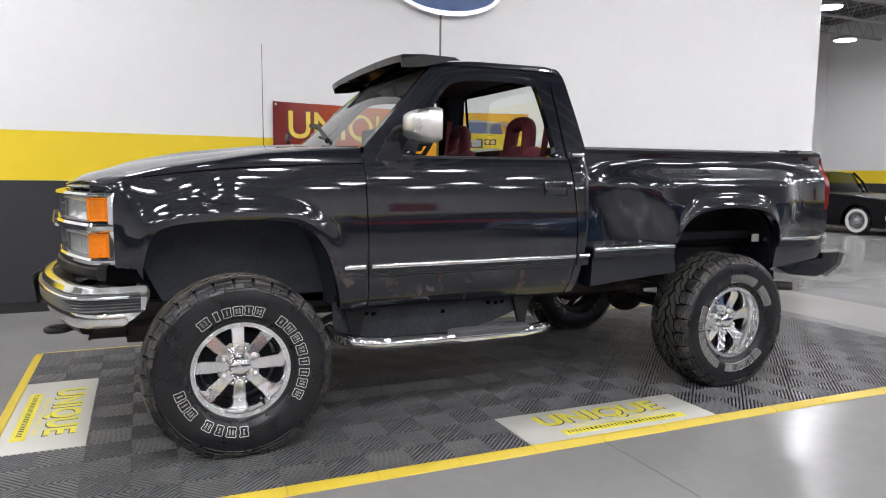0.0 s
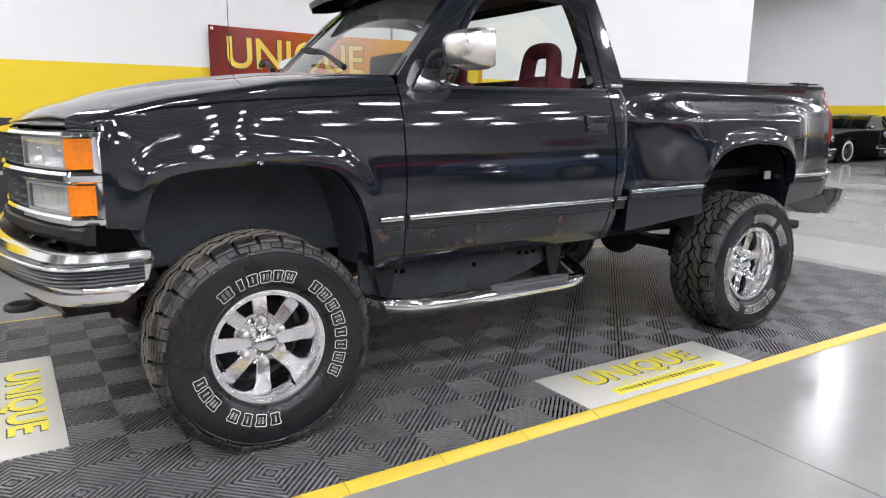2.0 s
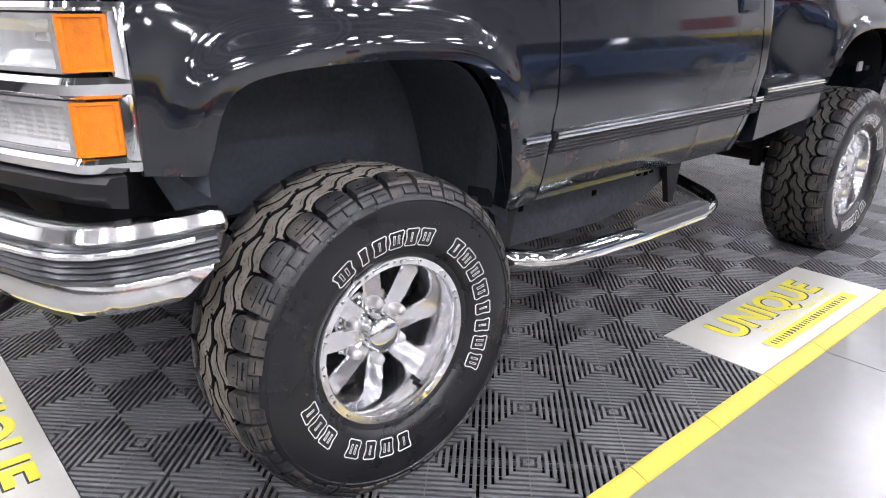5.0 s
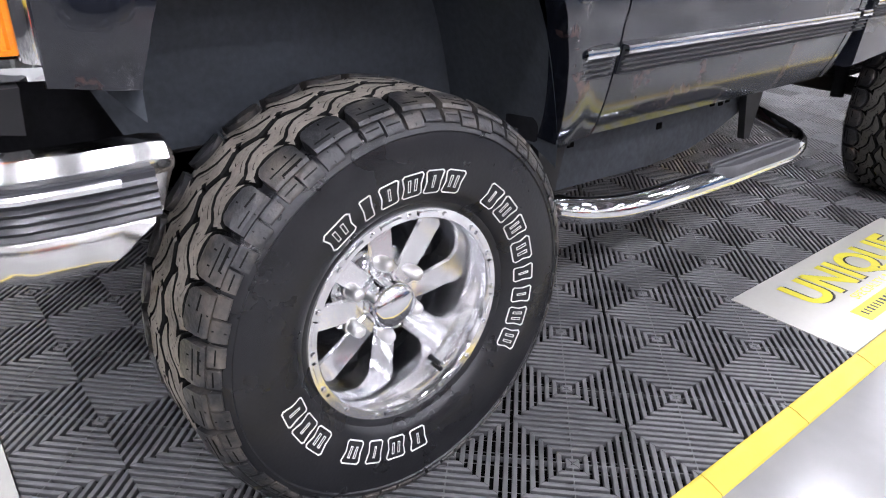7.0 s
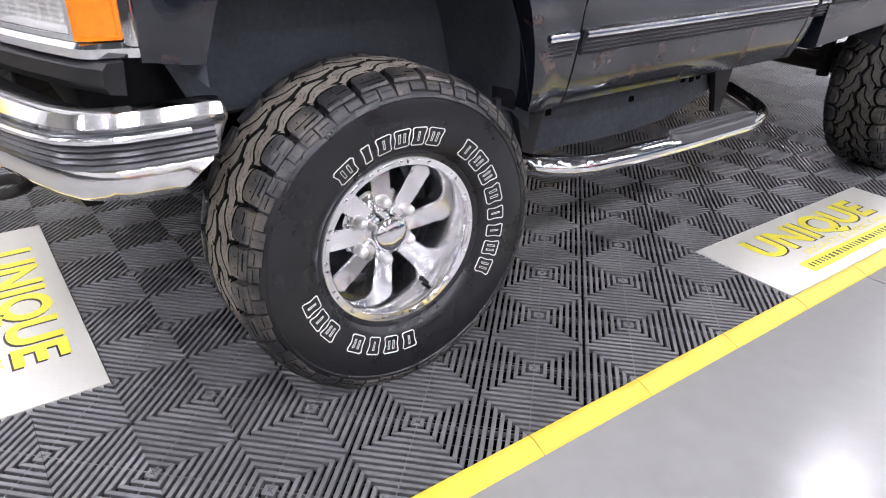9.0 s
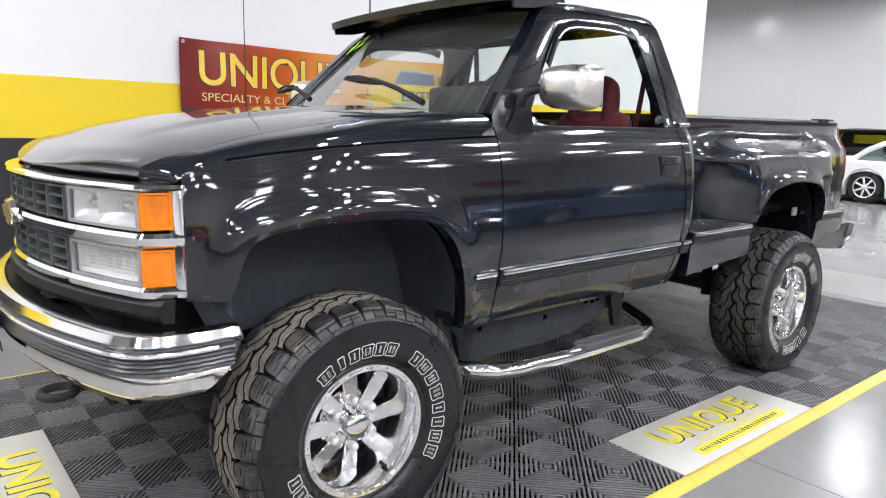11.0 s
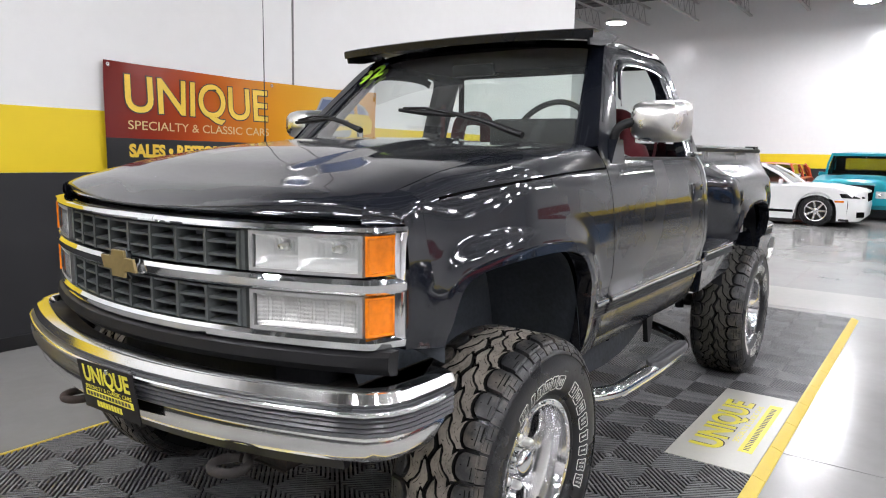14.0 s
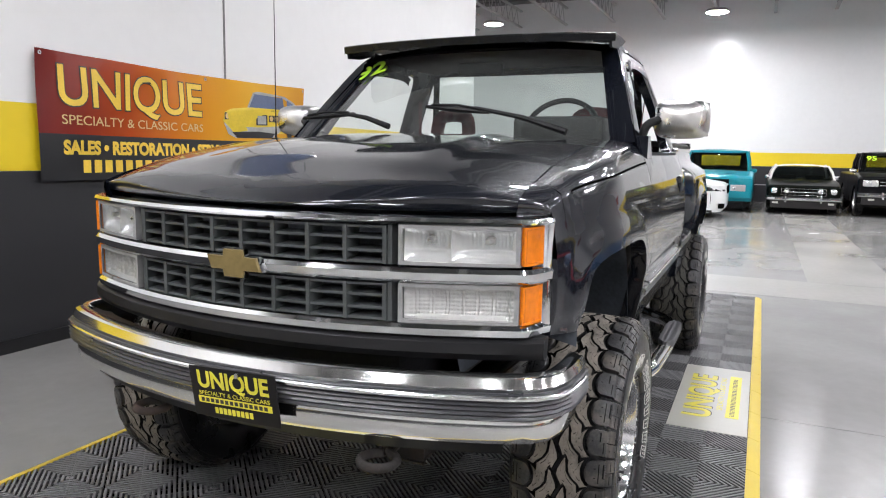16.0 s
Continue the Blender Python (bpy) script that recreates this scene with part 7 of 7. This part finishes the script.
        for x, z in ((0.02, nose - 0.10), (0.0, nose), (0.05, nose + 0.07), (0.25, nose + 0.115), (glassx[0] * 0.6, hood_z + 0.0), (glassx[0] - 0.02, hood_z + 0.02)):
            rows.append([Vector((x, 0.68 * v, z - 0.09 * abs(v) ** 6)) for v in span(-1, 1, 13)])
        grid(bm, rows)
        part("hood", bm, paint, car, "raised turquoise hood", angle=60)
        for s in (-1, 1):
            part("lamp_panel", boxed(-0.008, 0.05, s * 0.63 - 0.19, s * 0.63 + 0.19, nose - lamp_dz - 0.085, nose - lamp_dz + 0.085, 0.02), STEELWHITE, car, "pale lamp panel")
    # nose opening, bars and bumpers
    gw = lamp_y[-1] - 0.13 if len(lamp_y) > 1 and lamp_y[-1] > 0.45 else lamp_y[0] - 0.17
    part("grille", boxed(-0.006, 0.06, -gw, gw, nose - 0.21, nose - 0.03, 0.01), GAPSHADE, car, "dark grille")
    if lamps == "round" and chrome:
        for z in (nose - 0.205, nose - 0.035):
            part("grille_frame", boxed(-0.018, 0.0, -gw, gw, z - 0.005, z + 0.005, 0.003), CHROME, car, "chrome grille frame")
        for s in (-1, 1):
            part("grille_frame", boxed(-0.018, 0.0, s * gw - 0.005, s * gw + 0.005, nose - 0.213, nose - 0.027, 0.004), CHROME, car, "chrome grille frame")
        for k in range(9):
            y = -gw + (k + 1) * gw / 5
            part("grille_upright", boxed(-0.012, 0.0, y - 0.004, y + 0.004, nose - 0.2, nose - 0.04), GRILLE, car)
    if chrome:
        part("valance", boxed(0.004, 0.10, -W / 2 + 0.10, W / 2 - 0.10, low - 0.03, low + 0.19, 0.02), SEATDARK, car, "black lower valance")
        for s in (-1, 1):
            part("bumper_guard", boxed(-0.115, -0.05, s * 0.42 - 0.022, s * 0.42 + 0.022, low + 0.12, low + 0.30, 0.012), CHROME, car, "chrome bumper guard")
            part("turn_signal", boxed(-0.006, 0.06, s * 0.66 - 0.07, s * 0.66 + 0.07, low + 0.08, low + 0.13, 0.01), PANEL, car, "small white turn signal")
    for k in range(grille_bars):
        z = nose - 0.04 - (k + 0.5) * 0.17 / max(1, grille_bars)
        part("grille_bar", boxed(-0.022, 0.0, -0.5, 0.5, z - 0.012, z + 0.012, 0.006), CHROME, car, "chrome bar")
    if chrome:
        for x, sg, zc in ((-0.07, 1, low + 0.22), (L + 0.07, -1, low + 0.26)):
            b2 = bmesh.new()
            rows = [[Vector((x + sg * (0.10 * abs(v) ** 4) + dx * sg, v * W * 0.5, zc + dz)) for dx, dz in ((0.06, -0.05), (0.01, -0.05), (-0.02, -0.02), (-0.02, 0.02), (0.01, 0.055), (0.06, 0.055))] for v in span(-1, 1, 15)]
            grid(b2, rows, True, True)
            part("bumper", b2, CHROME, car, "chrome bumper")
    if sidestripe:
        for s in (-1, 1):
            part("side_stripe", boxed(wheels[0] + r + 0.1, wheels[1] - r - 0.1, s * W / 2 - 0.004, s * W / 2 + 0.004, low + 0.14, low + 0.20), sidestripe, car)
            part("sill_skirt", boxed(wheels[0] + r + 0.08, wheels[1] - r - 0.08, s * W / 2 - 0.03, s * W / 2 - 0.006, low - 0.08, low + 0.10), SEATDARK, car)
    for s in (-1, 1):
        part("tail_light", boxed(L - 0.05, L + 0.004, s * (W / 2 - 0.26), s * (W / 2 - 0.08), tail - 0.02, tail + 0.12, 0.01), REDLENS, car, "red tail light")
        part("door_gap", boxed(mid + 0.12, mid + 0.128, s * W / 2 - 0.012, s * W / 2 + 0.0015, low + 0.1, belt - 0.06), SEATDARK, car)
    return car


def nose_west(x, y):
    return pose(x, y, 0)


def nose_south(x, y):
    """Nose towards -y."""
    return pose(x, y, 0, 0, 0, 90)


coupe = vehicle("sports_coupe", "white modern coupe with black side stripes and silver alloy wheels", nose_south(15.05, 0.76), WHITE_CAR, 4.76, 1.86, 0.92, 0.80, 0.72, 0.95, 0.98, (1.42, 4.05), (2.15, 3.35), 1.39, (0.96, 3.66), 0.35,
        lamps="box", lamp_y=(0.62,), chrome=False, sidestripe=BLACK_CAR, spokes=7, clearance=0.15, rn=0.30)
for s in (-1, 1):
    part("side_marker", boxed(0.42, 0.60, s * 0.93 - 0.006, s * 0.93 + 0.006, 0.555, 0.60, 0.004), AMBER, coupe, "amber side marker")
    # dark lamps and intake that follow the rounded corner
    bend = [(0.022 + 0.30 * (1 - math.sqrt(1 - ((v - 0.6) / 0.4) ** 2)), 0.93 * v) for v in span(0.74, 0.97, 12)] + [(0.33, 0.926), (0.40, 0.932), (0.47, 0.932)]
    for nm, a, b, z0, z1, lean, lab in (("headlight", 1, 7, 0.655, 0.765, 0.03, "dark slanted headlight"), ("headlight", 8, 15, 0.655, 0.755, 0.06, "dark slanted headlight"), ("intake", 0, 11, 0.24, 0.37, 0.0, "black lower intake")):
        bm = bmesh.new()
        grid(bm, [[Vector((x - d * 0.8 + lean * u, s * (y + d * 0.7), z0 + (z1 - z0) * u)) for d, u in ((-0.02, 0.0), (0.010, 0.04), (0.010, 0.96), (-0.02, 1.0))] for x, y in bend[a:b]])
        part(nm, bm, GAPSHADE if nm == "intake" else GRILLE_DARK, coupe, lab)
    part("splitter_end", boxed(0.30, 0.50, s * 0.90 - 0.05, s * 0.90 + 0.035, 0.15, 0.20, 0.01), SEATDARK, coupe, "black lower lip")
vehicle("vintage_pickup", "turquoise vintage pickup truck parked by the far wall", nose_west(16.65, 1.22), TEAL_CAR, 4.9, 1.98, 1.06, 0.92, 0.8, 1.10, 1.06, (1.38, 2.75), (1.62, 2.70), 1.72, (0.75, 3.65), 0.36,
        cat="pickup truck", spokes=8, cargo=True, clearance=0.30, lamp_y=(0.73, 0.53), chrome=False, lamp_dz=0.26)
vehicle("muscle_car", "dark green classic coupe with a white roof and chrome bumper", nose_west(16.95, -1.01), GREEN_CAR, 4.6, 1.76, 0.90, 0.72, 0.72, 0.90, 0.90, (1.42, 3.65), (1.85, 3.0), 1.33, (0.85, 3.55), 0.32, roof_mtl=CREAM,
        grille_bars=1, lamp_y=(0.70, 0.40), clearance=0.2)
pk = vehicle("parked_pickup", "black pickup truck with rectangular lamps parked by the far wall", nose_west(17.0, -3.22), BLACK_CAR, 5.0, 1.95, 1.12, 1.00, 0.9, 1.14, 1.12, (1.35, 2.75), (1.85, 2.70), 1.72, (0.85, 3.85), 0.38,
             cat="pickup truck", lamps="box", lamp_y=(0.70,), grille_bars=2, cargo=True, clearance=0.36, spokes=6)
text_mesh("marker_writing", "95", 0.2, NEON, pk, pose(1.52, 0.55, 1.52, 58, 0, -90), 0.0005, 0.24, 0.004, label="green marker figures on the windscreen")
vehicle("red_wagon", "orange-red vintage wagon parked behind a white coupe", nose_west(17.1, 3.75), RED_CAR, 4.7, 1.80, 0.98, 0.78, 0.8, 0.97, 0.98, (1.35, 4.3), (1.75, 4.1), 1.40, (0.85, 3.55), 0.33, clearance=0.24)
vehicle("fifties_pickup", "black fifties pickup truck with a chrome bar grille", nose_west(16.9, 6.25), BLACK_CAR, 4.8, 1.90, 1.08, 0.98, 0.8, 1.14, 1.08, (1.40, 2.7), (1.66, 2.62), 1.66, (0.80, 3.6), 0.36,
        cat="pickup truck", grille_bars=3, lamp_y=(0.74,), cargo=True, clearance=0.34)
vehicle("dark_sedan", "dark brown seventies sedan with whitewall tyres and chrome bumper", nose_west(17.35, 9.6), BLACK_CAR, 4.85, 1.98, 0.95, 0.80, 0.75, 0.96, 0.95, (1.75, 4.0), (2.35, 3.6), 1.38, (0.95, 3.85), 0.34,
        whitewall=True, grille_bars=2, lamp_y=(0.76, 0.54), spokes=24)
vehicle("black_limousine", "long black classic sedan with whitewall wire wheels", nose_south(15.25, 7.82), BLACK_CAR, 5.6, 1.98, 1.0, 0.84, 0.80, 1.0, 1.0, (1.85, 4.85), (2.25, 4.45), 1.58, (0.82, 4.3), 0.345,
        whitewall=True, grille_bars=2, lamp_y=(0.76, 0.54), spokes=24)
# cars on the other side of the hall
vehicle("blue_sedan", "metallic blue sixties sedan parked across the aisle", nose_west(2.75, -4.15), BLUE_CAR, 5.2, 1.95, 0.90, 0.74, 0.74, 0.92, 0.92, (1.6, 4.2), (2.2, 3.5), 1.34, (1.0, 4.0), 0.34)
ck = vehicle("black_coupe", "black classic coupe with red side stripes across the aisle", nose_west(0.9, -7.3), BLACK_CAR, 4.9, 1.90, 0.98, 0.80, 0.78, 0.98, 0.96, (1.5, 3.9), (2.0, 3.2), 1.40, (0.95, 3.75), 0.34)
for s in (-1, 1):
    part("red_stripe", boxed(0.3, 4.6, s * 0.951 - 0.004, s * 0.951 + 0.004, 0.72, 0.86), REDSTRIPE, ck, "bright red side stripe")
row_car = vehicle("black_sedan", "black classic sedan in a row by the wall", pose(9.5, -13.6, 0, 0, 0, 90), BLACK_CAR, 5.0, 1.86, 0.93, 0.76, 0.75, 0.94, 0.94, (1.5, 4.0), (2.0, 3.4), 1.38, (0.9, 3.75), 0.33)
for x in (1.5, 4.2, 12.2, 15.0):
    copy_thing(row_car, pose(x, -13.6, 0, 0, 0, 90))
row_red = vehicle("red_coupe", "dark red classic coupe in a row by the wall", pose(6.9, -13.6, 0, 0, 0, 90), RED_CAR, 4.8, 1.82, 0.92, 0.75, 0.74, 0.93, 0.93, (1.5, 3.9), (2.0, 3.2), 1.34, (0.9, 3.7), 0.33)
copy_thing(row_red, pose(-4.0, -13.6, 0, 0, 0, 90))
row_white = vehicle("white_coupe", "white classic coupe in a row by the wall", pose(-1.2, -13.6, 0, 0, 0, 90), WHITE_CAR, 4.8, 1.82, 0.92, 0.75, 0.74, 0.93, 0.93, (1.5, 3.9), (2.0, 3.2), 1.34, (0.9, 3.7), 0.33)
REDSIGN = material("red_sign_board", (0.34, 0.02, 0.025), 0.45, vary=0.1)


def board(m, label, pts):
    ob = thing("wall_sign", label, "sign", m, "signs on the walls")
    bm = bmesh.new()
    prism(bm, pts, -0.03, 0.03)
    part("board", bm, REDSIGN, ob)


flat = [(-1, -0.5), (1, -0.5), (1, 0.5), (-1, 0.5)]
board(pose(7.0, SOUTH + 0.05, 2.9), "red board sign on the white wall", [(x * 0.9, z * 1.3) for x, z in flat])
board(pose(18.0, SOUTH + 0.05, 3.0), "red oval sign on the white wall", [(1.6 * math.cos(a), 0.55 * math.sin(a)) for a in span(0, 2 * math.pi, 33)[:-1]])
board(pose(FAR_X - 0.05, -11.8, 2.6, 0, 0, 90), "long red board sign on the far wall", [(x * 1.05, z * 0.9) for x, z in flat])
